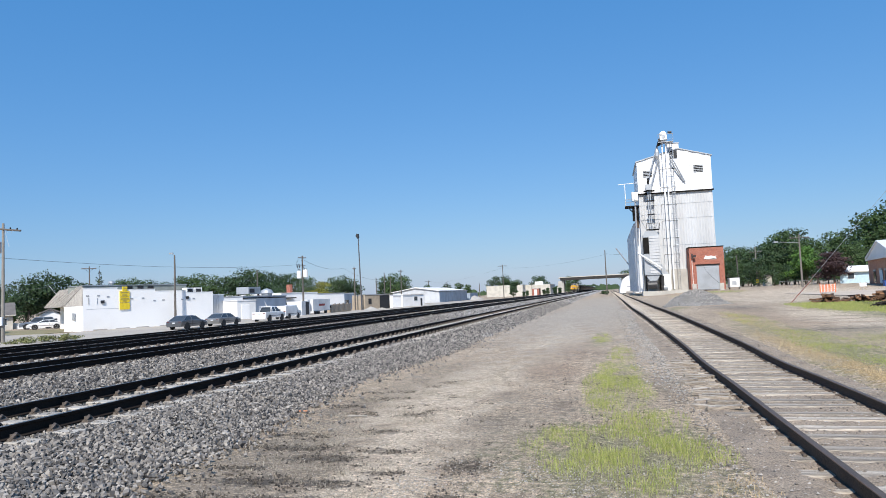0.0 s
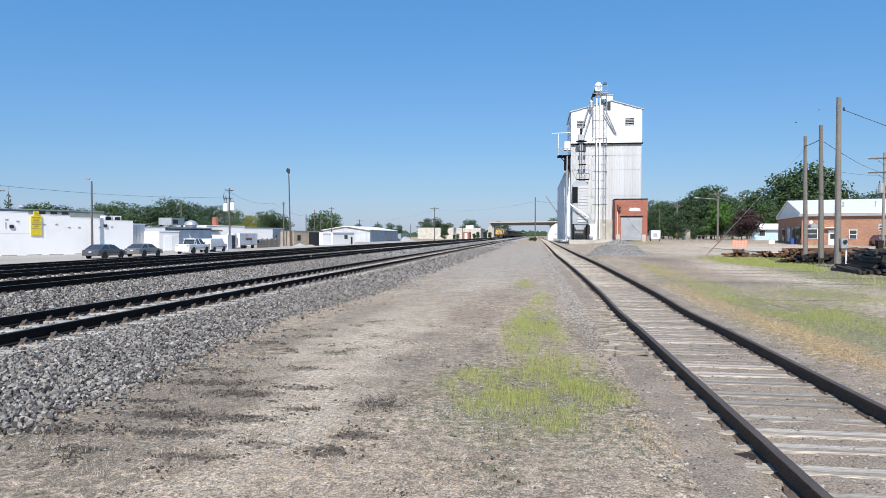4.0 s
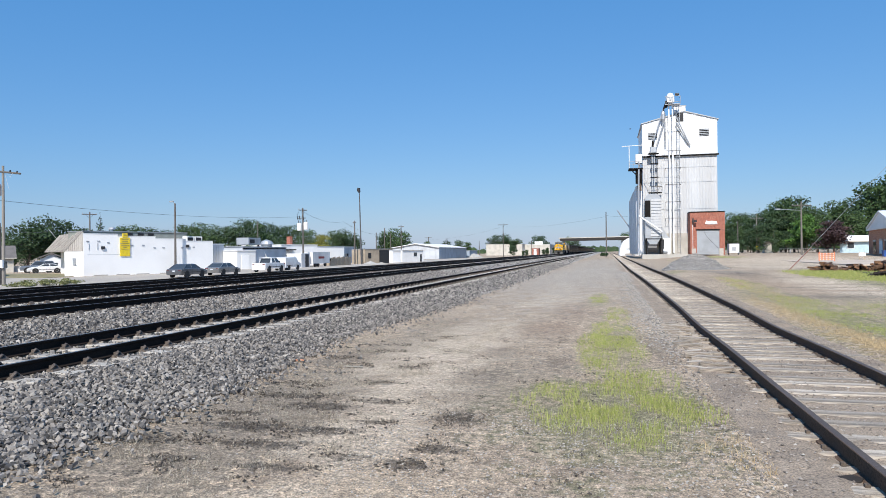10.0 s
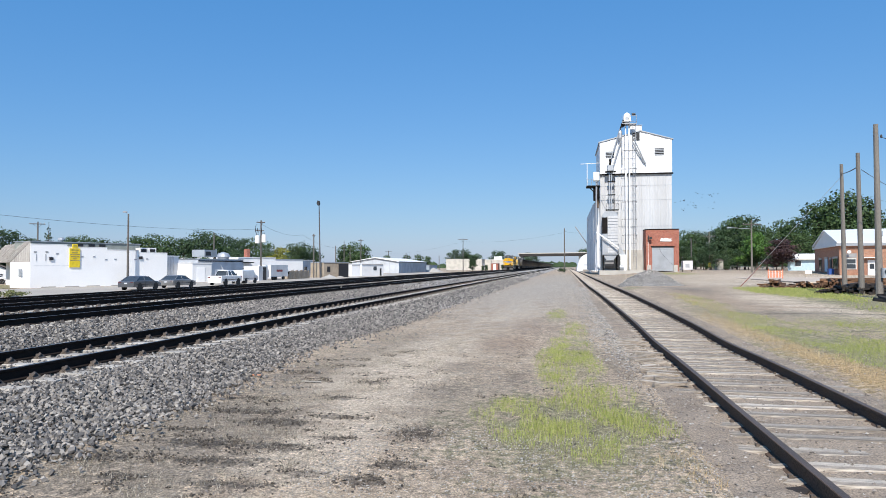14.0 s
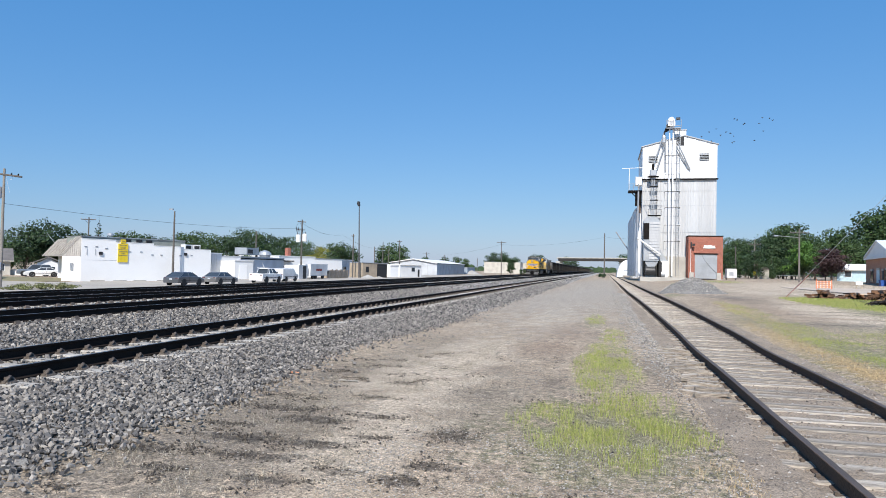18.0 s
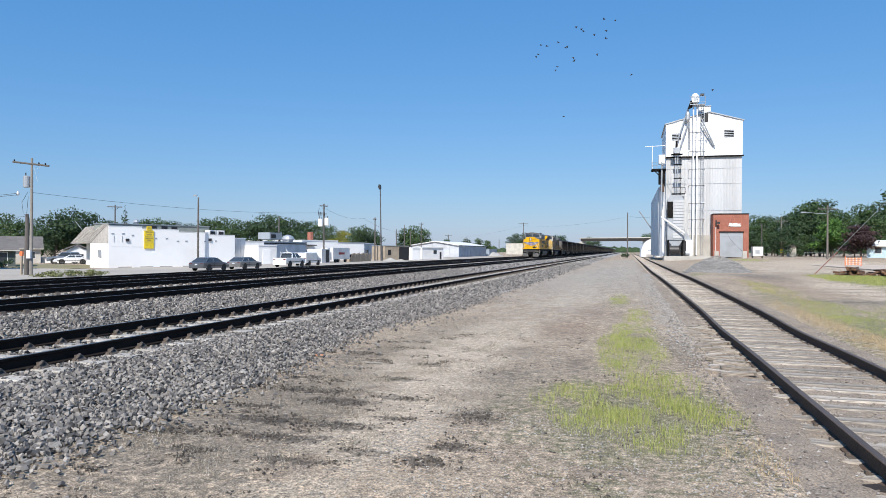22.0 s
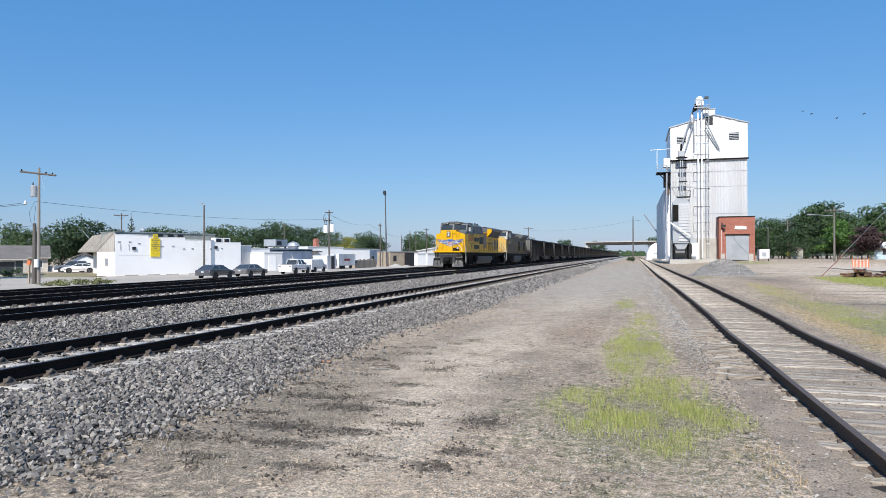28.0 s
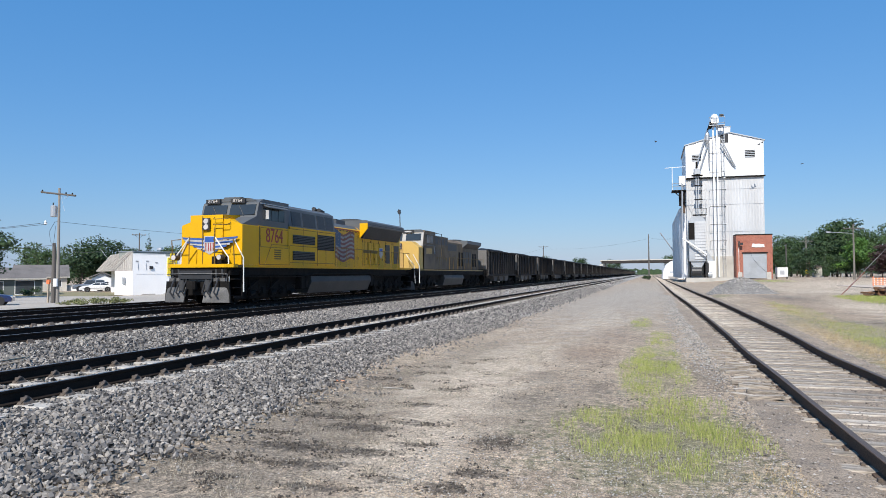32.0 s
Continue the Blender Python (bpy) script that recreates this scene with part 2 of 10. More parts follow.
class Shape:
    """Collects boxes, prisms, tubes and lathes into one mesh, each solid with its own material slot."""

    def __init__(self):
        self.v, self.f, self.i, self.mats = [], [], [], []

    def slot(self, mat):
        if mat not in self.mats:
            self.mats.append(mat)
        return self.mats.index(mat)

    def add(self, verts, faces, mat):
        o, k = len(self.v), self.slot(mat)
        self.v += [tuple(v) for v in verts]
        self.f += [tuple(o + j for j in f) for f in faces]
        self.i += [k] * len(faces)
        return self

    def box(self, x0, x1, y0, y1, z0, z1, mat, c=0.0):
        """A box, its upright edges cut by c."""
        c = min(c, (x1 - x0) * 0.45, (y1 - y0) * 0.45)
        if c <= 0:
            p = [(x0, y0), (x1, y0), (x1, y1), (x0, y1)]
        else:
            p = [(x0 + c, y0), (x1 - c, y0), (x1, y0 + c), (x1, y1 - c), (x1 - c, y1), (x0 + c, y1), (x0, y1 - c), (x0, y0 + c)]
        return self.prism(p, "z", z0, z1, mat)

    def prism(self, poly, axis, a, b, mat):
        """A polygon drawn out along an axis from a to b; poly in the two other axes, in their order (x, y, z)."""
        k, n = "xyz".index(axis), len(poly)
        area = sum(poly[i][0] * poly[(i + 1) % n][1] - poly[(i + 1) % n][0] * poly[i][1] for i in range(n))
        if (area < 0) != (axis == "y"):
            poly = poly[::-1]
        vs = []
        for h in (a, b):
            for u, w in poly:
                q = [u, w]
                q.insert(k, h)
                vs.append(q)
        fs = [tuple(range(n - 1, -1, -1)), tuple(range(n, 2 * n))] + [(i, (i + 1) % n, n + (i + 1) % n, n + i) for i in range(n)]
        return self.add(vs, fs, mat)

    def tube(self, p, q, r, mat, sides=8, r2=None):
        p, q = Vector(p), Vector(q)
        d = (q - p).normalized()
        s = d.orthogonal().normalized()
        t = d.cross(s)
        r2 = r if r2 is None else r2
        vs = [c + (s * math.cos(a) + t * math.sin(a)) * rr for c, rr in ((p, r), (q, r2)) for a in [2 * math.pi * i / sides for i in range(sides)]]
        fs = [(i, (i + 1) % sides, sides + (i + 1) % sides, sides + i) for i in range(sides)] + [tuple(range(sides - 1, -1, -1)), tuple(range(sides, 2 * sides))]
        return self.add(vs, fs, mat)

    def path(self, pts, r, mat, sides=6):
        """One bent tube through the points."""
        pts = [Vector(p) for p in pts]
        vs, n = [], len(pts)
        ref = None
        for i, p in enumerate(pts):
            d = (pts[min(i + 1, n - 1)] - pts[max(i - 1, 0)])
            d = d.normalized() if d.length > 1e-6 else Vector((0, 0, 1))
            if ref is None:
                ref = d.orthogonal().normalized()
            ref = (ref - d * ref.dot(d))
            ref = ref.normalized() if ref.length > 1e-4 else d.orthogonal().normalized()
            t = d.cross(ref)
            vs += [p + (ref * math.cos(a) + t * math.sin(a)) * r for a in [2 * math.pi * k / sides for k in range(sides)]]
        fs = [(j * sides + i, j * sides + (i + 1) % sides, (j + 1) * sides + (i + 1) % sides, (j + 1) * sides + i) for j in range(n - 1) for i in range(sides)]
        fs += [tuple(range(sides - 1, -1, -1)), tuple((n - 1) * sides + i for i in range(sides))]
        return self.add(vs, fs, mat)

    def lathe(self, profile, centre, mat, axis="z", sides=16):
        """profile: (radius, height) pairs along the axis through centre."""
        vs, fs = [], []
        for r, h in profile:
            for i in range(sides):
                a = 2 * math.pi * i / sides
                u, w = r * math.cos(a), r * math.sin(a)
                vs.append({"z": (u, w, h), "y": (w, h, u), "x": (h, u, w)}[axis])
        vs = [tuple(Vector(v) + Vector(centre)) for v in vs]
        m = len(profile)
        for j in range(m - 1):
            for i in range(sides):
                k = (i + 1) % sides
                fs.append((j * sides + i, j * sides + k, (j + 1) * sides + k, (j + 1) * sides + i))
        fs += [tuple(range(sides - 1, -1, -1)), tuple((m - 1) * sides + i for i in range(sides))]
        return self.add(vs, fs, mat)

    def mesh(self, name, smooth=False):
        return mesh_of(name, self.v, self.f, None, smooth, self.mats, self.i)


def thing(name, label, category, at=(0, 0, 0), turn=0.0, group="", kind=""):
    ob = new(name)
    ob.matrix_basis = pose(*at, 0, 0, turn)
    return tagged(ob, label, category, group, kind)


def part(name, shape, parent, label="", at=(0, 0, 0), smooth=False):
    ob = new(name, shape.mesh(name, smooth) if isinstance(shape, Shape) else shape)
    ob.parent = parent
    ob.location = at
    return tagged(ob, label)


def smooth01(a, b, x):
    t = min(max((x - a) / (b - a), 0.0), 1.0)
    return t * t * (3 - 2 * t)

# ---- plan: tracks and levels ----
T1, T2, T3, T4 = -8.1, -14.3, -18.3, -22.3   # centre lines of the four main tracks
T1_Z, T2_Z, T3_Z = 0.38, 0.43, 0.46  # their rail tops
LOT = -0.75                          # level of the lots beyond them


def spur_x(y):
    return 2.68 - 0.45 * smooth01(12, 48, y)


def spur_z(y):
    return 0.12 + 0.33 * smooth01(8, 42, y) - 0.05 * math.exp(-((y - 15.5) / 2.5) ** 2)


def bed_edge(y):
    """The foot of the ballast bed on the yard's side."""
    return -4.7 - 0.55 * smooth01(7.5, 13, y) + 0.4 * smooth01(14, 21, y)


def ground_z(x, y):
    right = 0.33 * smooth01(10, 42, y) + 0.5 * smooth01(70, 120, y) * smooth01(6, 14, x)
    z = right * smooth01(-4.5, 0.5, x)
    z -= 0.13 * smooth01(1.0, 1.8, x) * (1 - smooth01(3.6, 4.6, x))
    e = bed_edge(y)
    if x < e:
        z = z + (0.15 - z) * smooth01(e, -6.5, x) if x > -6.5 else 0.15 + 0.05 * smooth01(-10, -13, x)
    if x < -24.3:
        z = 0.20 + (LOT - 0.20) * smooth01(-24.3, -27.4, x)
    if x > e:
        z += 0.025 * noise.noise((x * 0.6, y * 0.6, 0)) + 0.012 * noise.noise((x * 2.3, y * 2.3, 5))
    return z


def sheet(name, xs, ys, height, mat):
    v = [(x, y, height(x, y)) for y in ys for x in xs]
    n = len(xs)
    f = [(j * n + i, j * n + i + 1, (j + 1) * n + i + 1, (j + 1) * n + i) for j in range(len(ys) - 1) for i in range(n - 1)]
    return mesh_of(name, v, f, mat, True)


# bare soil, worn paths and grown-over places of the yard: x, y, radii, colour, strength
DARK, PALE, SOIL, GREEN = (0.05, 0.043, 0.036), (0.52, 0.427, 0.32), (0.25, 0.17, 0.115), (0.21, 0.20, 0.10)
PLACES = [
    (-3.7, 6.6, 1.5, 3.2, (0.20, 0.165, 0.122), 0.75), (-3.5, 12.5, 1.0, 5.0, (0.23, 0.19, 0.14), 0.6), (-1.6, 8.6, 1.2, 2.4, (0.25, 0.205, 0.15), 0.6),
    (-2.7, 12.5, 0.95, 5.0, PALE, 0.8), (-2.3, 6.8, 0.6, 2.4, PALE, 0.7), (-2.0, 25, 1.0, 8.0, PALE, 0.4), (1.35, 22, 0.5, 11, PALE, 0.8),
    (-1.6, 44, 4.5, 24, (0.36, 0.325, 0.275), 0.65), (-1.0, 90, 5, 40, (0.36, 0.325, 0.275), 0.6), (-2.9, 10.5, 1.1, 2.6, PALE, 0.4),
    (9.3, 27, 2.0, 13, PALE, 0.8), (7.6, 24.5, 2.2, 1.5, (0.17, 0.145, 0.115), 0.55), (7.4, 45, 2.0, 3.0, (0.20, 0.175, 0.145), 0.6), (9.6, 33.5, 2.6, 2.5, PALE, 0.5), (13, 58, 5, 12, PALE, 0.7), (25, 80, 14, 24, PALE, 0.8),
    (-1.2, 15.3, 0.7, 1.7, SOIL, 0.55), (-0.9, 19, 0.6, 2.5, SOIL, 0.35), (6.5, 34, 1.5, 9, SOIL, 0.3),
    (0.0, 7.4, 1.2, 2.0, (0.17, 0.165, 0.085), 0.75), (4.2, 46.5, 0.9, 2.5, GREEN, 0.7), (8.6, 57, 1.5, 2.0, GREEN, 0.5), (0.1, 13.2, 0.55, 3.4, GREEN, 0.5), (-0.3, 23, 0.4, 2.6, GREEN, 0.35), (5.8, 14.5, 1.9, 5.0, GREEN, 0.85), (5.3, 22, 1.0, 9, GREEN, 0.6), (4.75, 12.5, 0.5, 4, (0.42, 0.28, 0.13), 0.7), (4.6, 19, 0.4, 5, (0.40, 0.28, 0.14), 0.5), (8.6, 21.5, 2.4, 3.2, GREEN, 0.4), (12.0, 29, 2.0, 12, GREEN, 0.8), (13.5, 42, 3.0, 9, GREEN, 0.8), (14.5, 100, 4, 7, GREEN, 0.5),
    (-3.45, 6.22, 0.62, 0.16, DARK, 0.75), (-2.75, 6.15, 0.3, 0.13, DARK, 0.75), (-3.2, 7.15, 0.45, 0.17, DARK, 0.75), (-3.75, 7.6, 0.55, 0.16, DARK, 0.7), (-3.2, 5.62, 0.5, 0.12, DARK, 0.65), (-4.35, 5.6, 0.45, 0.14, DARK, 0.65), (-1.5, 5.8, 0.2, 0.18, DARK, 0.7), (-1.56, 6.9, 0.26, 0.3, DARK, 0.65), (-1.62, 5.3, 0.22, 0.15, DARK, 0.65),
    (-2.3, 6.6, 0.22, 0.09, DARK, 0.6), (-2.55, 7.5, 0.3, 0.1, DARK, 0.55), (-4.0, 6.7, 0.28, 0.09, DARK, 0.65), (-4.2, 8.4, 0.3, 0.12, DARK, 0.55), (-3.0, 8.6, 0.25, 0.12, DARK, 0.5), (-2.2, 5.4, 0.2, 0.08, DARK, 0.55), (-3.7, 5.1, 0.24, 0.09, DARK, 0.6), (-2.9, 9.8, 0.2, 0.14, DARK, 0.45),
    (-1.7, 9.4, 0.4, 0.6, DARK, 0.3), (-1.75, 11.7, 0.4, 0.7, DARK, 0.3), (-2.6, 5.0, 0.3, 0.12, DARK, 0.7), (-4.2, 10.6, 0.35, 1.2, DARK, 0.3), (-0.8, 10.8, 0.25, 0.9, DARK, 0.28), (0.9, 12.5, 0.3, 2.0, DARK, 0.35), (8.5, 21, 1.0, 2.0, DARK, 0.3), (9.0, 36.5, 3.0, 0.3, DARK, 0.4), (7.6, 42, 1.8, 0.35, DARK, 0.45), (10.5, 52, 4.0, 0.6, DARK, 0.35), (9.0, 29.3, 2.6, 0.2, DARK, 0.45), (9.5, 24.5, 3.6, 0.22, DARK, 0.5), (11.5, 27, 3.6, 0.25, DARK, 0.45), (8.2, 19, 2.6, 0.16, DARK, 0.45), (10.0, 31, 3.0, 0.3, DARK, 0.4), (8.4, 27.5, 2.2, 0.3, SOIL, 0.6), (12, 23, 3.5, 0.3, SOIL, 0.6), (14, 62, 5, 0.8, DARK, 0.3), (9, 56, 3, 0.9, DARK, 0.3), (7.5, 40, 1.2, 4.0, DARK, 0.3),
]


def ground_material():
    m = bpy.data.materials.new("dirt_and_gravel")
    m.use_nodes = True
    n, l = m.node_tree.nodes, m.node_tree.links
    bsdf = n["Principled BSDF"]
    bsdf.inputs["Roughness"].default_value = 0.95
    co = n.new("ShaderNodeTexCoord").outputs["Object"]

    def tex(scale, detail=6.0):
        t = n.new("ShaderNodeTexNoise")
        t.inputs["Scale"].default_value, t.inputs["Detail"].default_value, t.inputs["Roughness"].default_value = scale, detail, 0.62
        l.new(co, t.inputs["Vector"])
        return t.outputs["Fac"]

    def ramp(v, lo, hi, a=0.0, z=1.0):
        r = n.new("ShaderNodeMapRange")
        for k, val in (("From Min", lo), ("From Max", hi), ("To Min", a), ("To Max", z)):
            r.inputs[k].default_value = val
        l.new(v, r.inputs["Value"])
        return r.outputs["Result"]

    def mix(a, b, fac, mode="MIX"):
        x = n.new("ShaderNodeMix")
        x.data_type, x.blend_type = "RGBA", mode
        for sock, v in ((x.inputs[6], a), (x.inputs[7], b), (x.inputs[0], fac)):
            if isinstance(v, tuple):
                sock.default_value = (*v, 1)
            elif isinstance(v, float):
                sock.default_value = v
            else:
                l.new(v, sock)
        return x.outputs[2]

    def math_(op, a, b):
        x = n.new("ShaderNodeMath")
        x.operation = op
        for k, v in enumerate((a, b)):
            if isinstance(v, float):
                x.inputs[k].default_value = v
            else:
                l.new(v, x.inputs[k])
        return x.outputs[0]

    broad, mid, fine, grit, mat_ = tex(0.35), tex(1.7), tex(9.0), tex(70.0, 3.0), tex(28.0, 4.0)
    lump = tex(4.2, 8.0)
    c = mix((0.415, 0.325, 0.230), (0.315, 0.244, 0.173), ramp(broad, 0.4, 0.65))
    c = mix(c, (0.205, 0.158, 0.116), ramp(mid, 0.50, 0.70, 0.0, 0.7))
    c = mix(c, (0.47, 0.385, 0.295), ramp(lump, 0.56, 0.70, 0.0, 0.6))
    c = mix(c, (0.125, 0.098, 0.074), ramp(lump, 0.42, 0.30, 0.0, 0.6))
    ragged = math_("ADD", ramp(mid, 0.3, 0.7, -0.5, 0.5), ramp(fine, 0.3, 0.7, -0.55, 0.55))
    for x, y, rx, ry, col, k in PLACES:
        sub = n.new("ShaderNodeVectorMath")
        sub.operation = "SUBTRACT"
        l.new(co, sub.inputs[0])
        sub.inputs[1].default_value = (x, y, 0)
        mul = n.new("ShaderNodeVectorMath")
        mul.operation = "MULTIPLY"
        l.new(sub.outputs[0], mul.inputs[0])
        mul.inputs[1].default_value = (1 / rx, 1 / ry, 0)
        ln = n.new("ShaderNodeVectorMath")
        ln.operation = "LENGTH"
        l.new(mul.outputs[0], ln.inputs[0])
        c = mix(c, col, ramp(math_("ADD", ln.outputs["Value"], ragged), 1.15, 0.6, 0.0, k))
    tone = n.new("ShaderNodeCombineColor")
    g = math_("MULTIPLY", math_("MULTIPLY", ramp(grit, 0.34, 0.66, 0.42, 1.58), ramp(mat_, 0.34, 0.66, 0.58, 1.42)), ramp(fine, 0.32, 0.68, 0.64, 1.3))
    for i in range(3):
        l.new(g, tone.inputs[i])
    c = mix(c, tone.outputs["Color"], 1.0, "MULTIPLY")
    l.new(c, bsdf.inputs["Base Color"])
    bp = n.new("ShaderNodeBump")
    bp.inputs["Strength"].default_value, bp.inputs["Distance"].default_value = 0.9, 0.03
    l.new(math_("ADD", math_("ADD", math_("MULTIPLY", grit, 0.35), math_("MULTIPLY", mat_, 0.5)), fine), bp.inputs["Height"])
    l.new(bp.outputs["Normal"], bsdf.inputs["Normal"])
    return m


M_GROUND = ground_material()
xs = [-2500, -900, -400, -200, -120, -80, -60, -45, -35, -31, -28.2, -27.4, -26.6, -25.8, -25, -24.2, -22.4, -20, -18, -16, -14, -12, -10, -8, -7.2] + [-6.6 + 0.2 * i for i in range(11)] + [-4.4 + 0.4 * i for i in range(50)] + [16, 18, 20, 23, 26, 30, 36, 44, 54, 70, 90, 120, 200, 400, 900, 2500]
ys = [-600, -200, -80, -40, -20, -10, -5] + [-2 + 0.4 * i for i in range(100)] + [38 + 1.2 * i for i in range(40)] + [88, 92, 96, 100, 105, 110, 116, 122, 130, 140, 155, 175, 200, 250, 320, 420, 600, 900, 1500, 3000]


def bed_drop(x, y):
    """How far the bed lies under the tops of its stones."""
    return 0.05 * smooth01(bed_edge(y) - 0.05, bed_edge(y) - 0.5, x) * (1 - smooth01(30, 42, y)) * smooth01(-24.4, -23, x)


ground = new("ground", sheet("ground", xs, ys, lambda x, y: ground_z(x, y) - 1.6 * bed_drop(x, y), M_GROUND))
tagged(ground, "pale compacted dirt and gravel yard with sparse weeds", "ground", kind="structure")

# ---- rails and ties ----
RAIL = [(-0.075, 0), (0.075, 0), (0.075, 0.014), (0.014, 0.032), (0.012, 0.125), (0.036, 0.14), (0.037, 0.168), (0.03, 0.172), (-0.03, 0.172), (-0.037, 0.168), (-0.036, 0.14), (-0.012, 0.125), (-0.014, 0.032), (-0.075, 0.014)]


def rail_mesh(line, side, top, body):
    """line: (x, y, z of the rail's top) along the track; side: the offset from its centre."""
    v, f, idx, n = [], [], [], len(RAIL)
    for x, y, z in line:
        v += [(x + side + u, y, z - 0.172 + w) for u, w in RAIL]
    for j in range(len(line) - 1):
        for i in range(n):
            k = (i + 1) % n
            f.append((j * n + i, j * n + k, (j + 1) * n + k, (j + 1) * n + i))
            idx.append(1 if i == 7 else 0)
    return mesh_of("rail", v, f, None, False, [body, top], idx)


def track(label, line, tie_mesh, tie_ys, tie_z, joined_ys, top=M_RAILTOP, body=M_STEEL, wobble=0.0):
    t = thing("railway_track", label, "railway track")
    for s in (-0.7535, 0.7535):
        part("rail", rail_mesh(line, s, top, body), t)
    rnd = random.Random(len(tie_ys) + int(line[0][0] * 10))
    for y in tie_ys:
        x, z = tie_z(y)
        o = part("tie", tie_mesh[rnd.randrange(len(tie_mesh))], t, at=(x + rnd.uniform(-wobble, wobble) * 2, y + rnd.uniform(-wobble, wobble), z))
        o.rotation_euler = (0, 0, rnd.uniform(-wobble, wobble) * 0.6)
    if joined_ys:
        src = tie_mesh[0]
        base = np.array([v.co[:] for v in src.vertices])
        fs = [tuple(p.vertices) for p in src.polygons]
        vv, ff = [], []
        for y in joined_ys:
            x, z = tie_z(y)
            ff += [tuple(len(vv) + i for i in p) for p in fs]
            vv += [tuple(b + (x, y, z)) for b in base]
        o = part("far_ties", mesh_of("far_ties", vv, ff, src.materials[0]), t)
        tagged(o, kind="stuff")
    return t


def tie(w, length, h, mat, seed=0, rough=0.0):
    r = random.Random(seed)
    s = Shape()
    n = 6
    vs, fs = [], []
    for i in range(n + 1):
        x = -length / 2 + length * i / n + (r.uniform(-0.06, 0.06) if rough and i in (0, n) else 0)
        d = [r.uniform(-rough, rough) for _ in range(6)]
        vs += [(x, -w / 2 + d[0], -h), (x, -w / 2 + d[1], -0.015 + d[2] * 0.5), (x, -w / 2 + 0.015 + d[1], d[3] * 0.5), (x, w / 2 - 0.015 + d[4], d[5] * 0.5), (x, w / 2 + d[4], -0.015), (x, w / 2 + d[0], -h)]
    for i in range(n):
        for k in range(5):
            a, b = i * 6 + k, i * 6 + k + 1
            fs.append((a, a + 6, b + 6, b))
    fs += [tuple(range(6)), tuple(n * 6 + 5 - i for i in range(6))]
    return s.add(vs, fs, mat).mesh("tie")


CONC_TIES = [tie(0.26, 2.6, 0.2, M_CONC, 1, 0.0)]
WOOD_TIES = [tie(0.22, 2.55, 0.16, M_OLDWOOD, k, 0.012) for k in range(5)]
straight = lambda x, z: [(x, y, z) for y in (-60, 0, 60, 200, 500, 1500)]
track("main track with dark steel rails on pale concrete ties", straight(T1, T1_Z), CONC_TIES, [-4 + 0.61 * i for i in range(150)], lambda y: (T1, T1_Z - 0.18), [87.5 + 0.61 * i for i in range(200)])
track("second main track with dark rails bedded in grey ballast", straight(T2, T2_Z), CONC_TIES, [4 + 0.61 * i for i in range(90)], lambda y: (T2, T2_Z - 0.235), [59 + 0.61 * i for i in range(150)])
track("third main track carrying the coal train", straight(T3, T3_Z), CONC_TIES, [4 + 0.61 * i for i in range(90)], lambda y: (T3, T3_Z - 0.235), [59 + 0.61 * i for i in range(150)])
track("fourth main track behind the coal train", straight(T4, T3_Z), CONC_TIES, [4 + 0.61 * i for i in range(70)], lambda y: (T4, T3_Z - 0.235), [46.7 + 0.61 * i for i in range(150)])
M_SPURTOP = material("dull_spur_rail_top", (0.11, 0.085, 0.068), 0.6, 0.2, 0.3, 2.0, 60)
rr = random.Random(4)
spur_ys = [-8 + 0.52 * i + rr.uniform(-0.05, 0.05) for i in range(260)]
spur_line = [(spur_x(y), y, spur_z(y)) for y in [-60, -30, -10] + [0.8 * i - 4 for i in range(80)] + [62, 70, 85, 110, 160, 260, 430]]
track("old spur track with rusty rails on weathered wooden ties", spur_line, WOOD_TIES, spur_ys, lambda y: (spur_x(y), spur_z(y) - 0.143), [spur_ys[-1] + 0.52 * i for i in range(1, 220)], M_SPURTOP, M_RUST, 0.05)

# dirt and gravel packed round the spur's ties
SPUR_BED_Y = [-60, -30] + [-10.8 + 0.4 * i for i in range(34)] + [2.8 + 0.075 * i for i in range(300)] + [25.4 + 0.2 * i for i in range(140)] + [54, 56, 60, 66, 75, 90, 108]


def spur_fill(u, y):
    """Height of the packed dirt over the tie tops, u from the track's centre."""
    over = 0.036 * smooth01(0.85, 1.1, abs(u)) * (1 - 0.7 * math.exp(-((y - 11.5) / 1.6) ** 2)) - 0.006 * smooth01(9, 16, y)
    h = -0.015 + over + 0.024 * noise.noise((u * 2.2, y * 2.6, 1.5)) + 0.016 * noise.noise((u * 7, y * 8, 4)) + 0.006 * noise.noise((u * 22, y * 22, 9))
    return h - 0.22 * smooth01(1.35, 1.75, abs(u))


us = [-1.75 + 0.07 * i for i in range(51)]
v = [(spur_x(y) + u, y, spur_z(y) - 0.143 + spur_fill(u, y)) for y in SPUR_BED_Y for u in us]
n = len(us)
f = [(j * n + i, j * n + i + 1, (j + 1) * n + i + 1, (j + 1) * n + i) for j in range(len(SPUR_BED_Y) - 1) for i in range(n - 1)]
tagged(new("spur_bed", mesh_of("spur_bed", v, f, material("packed_dirt_and_gravel", (0.36, 0.288, 0.216), 0.95, 0, 0.55, 1.6, 55, 1.0, (0.23, 0.184, 0.14), 0.75, depth=0.02), True)), "packed grey-brown dirt and gravel round the spur's ties", "ballast", kind="structure")

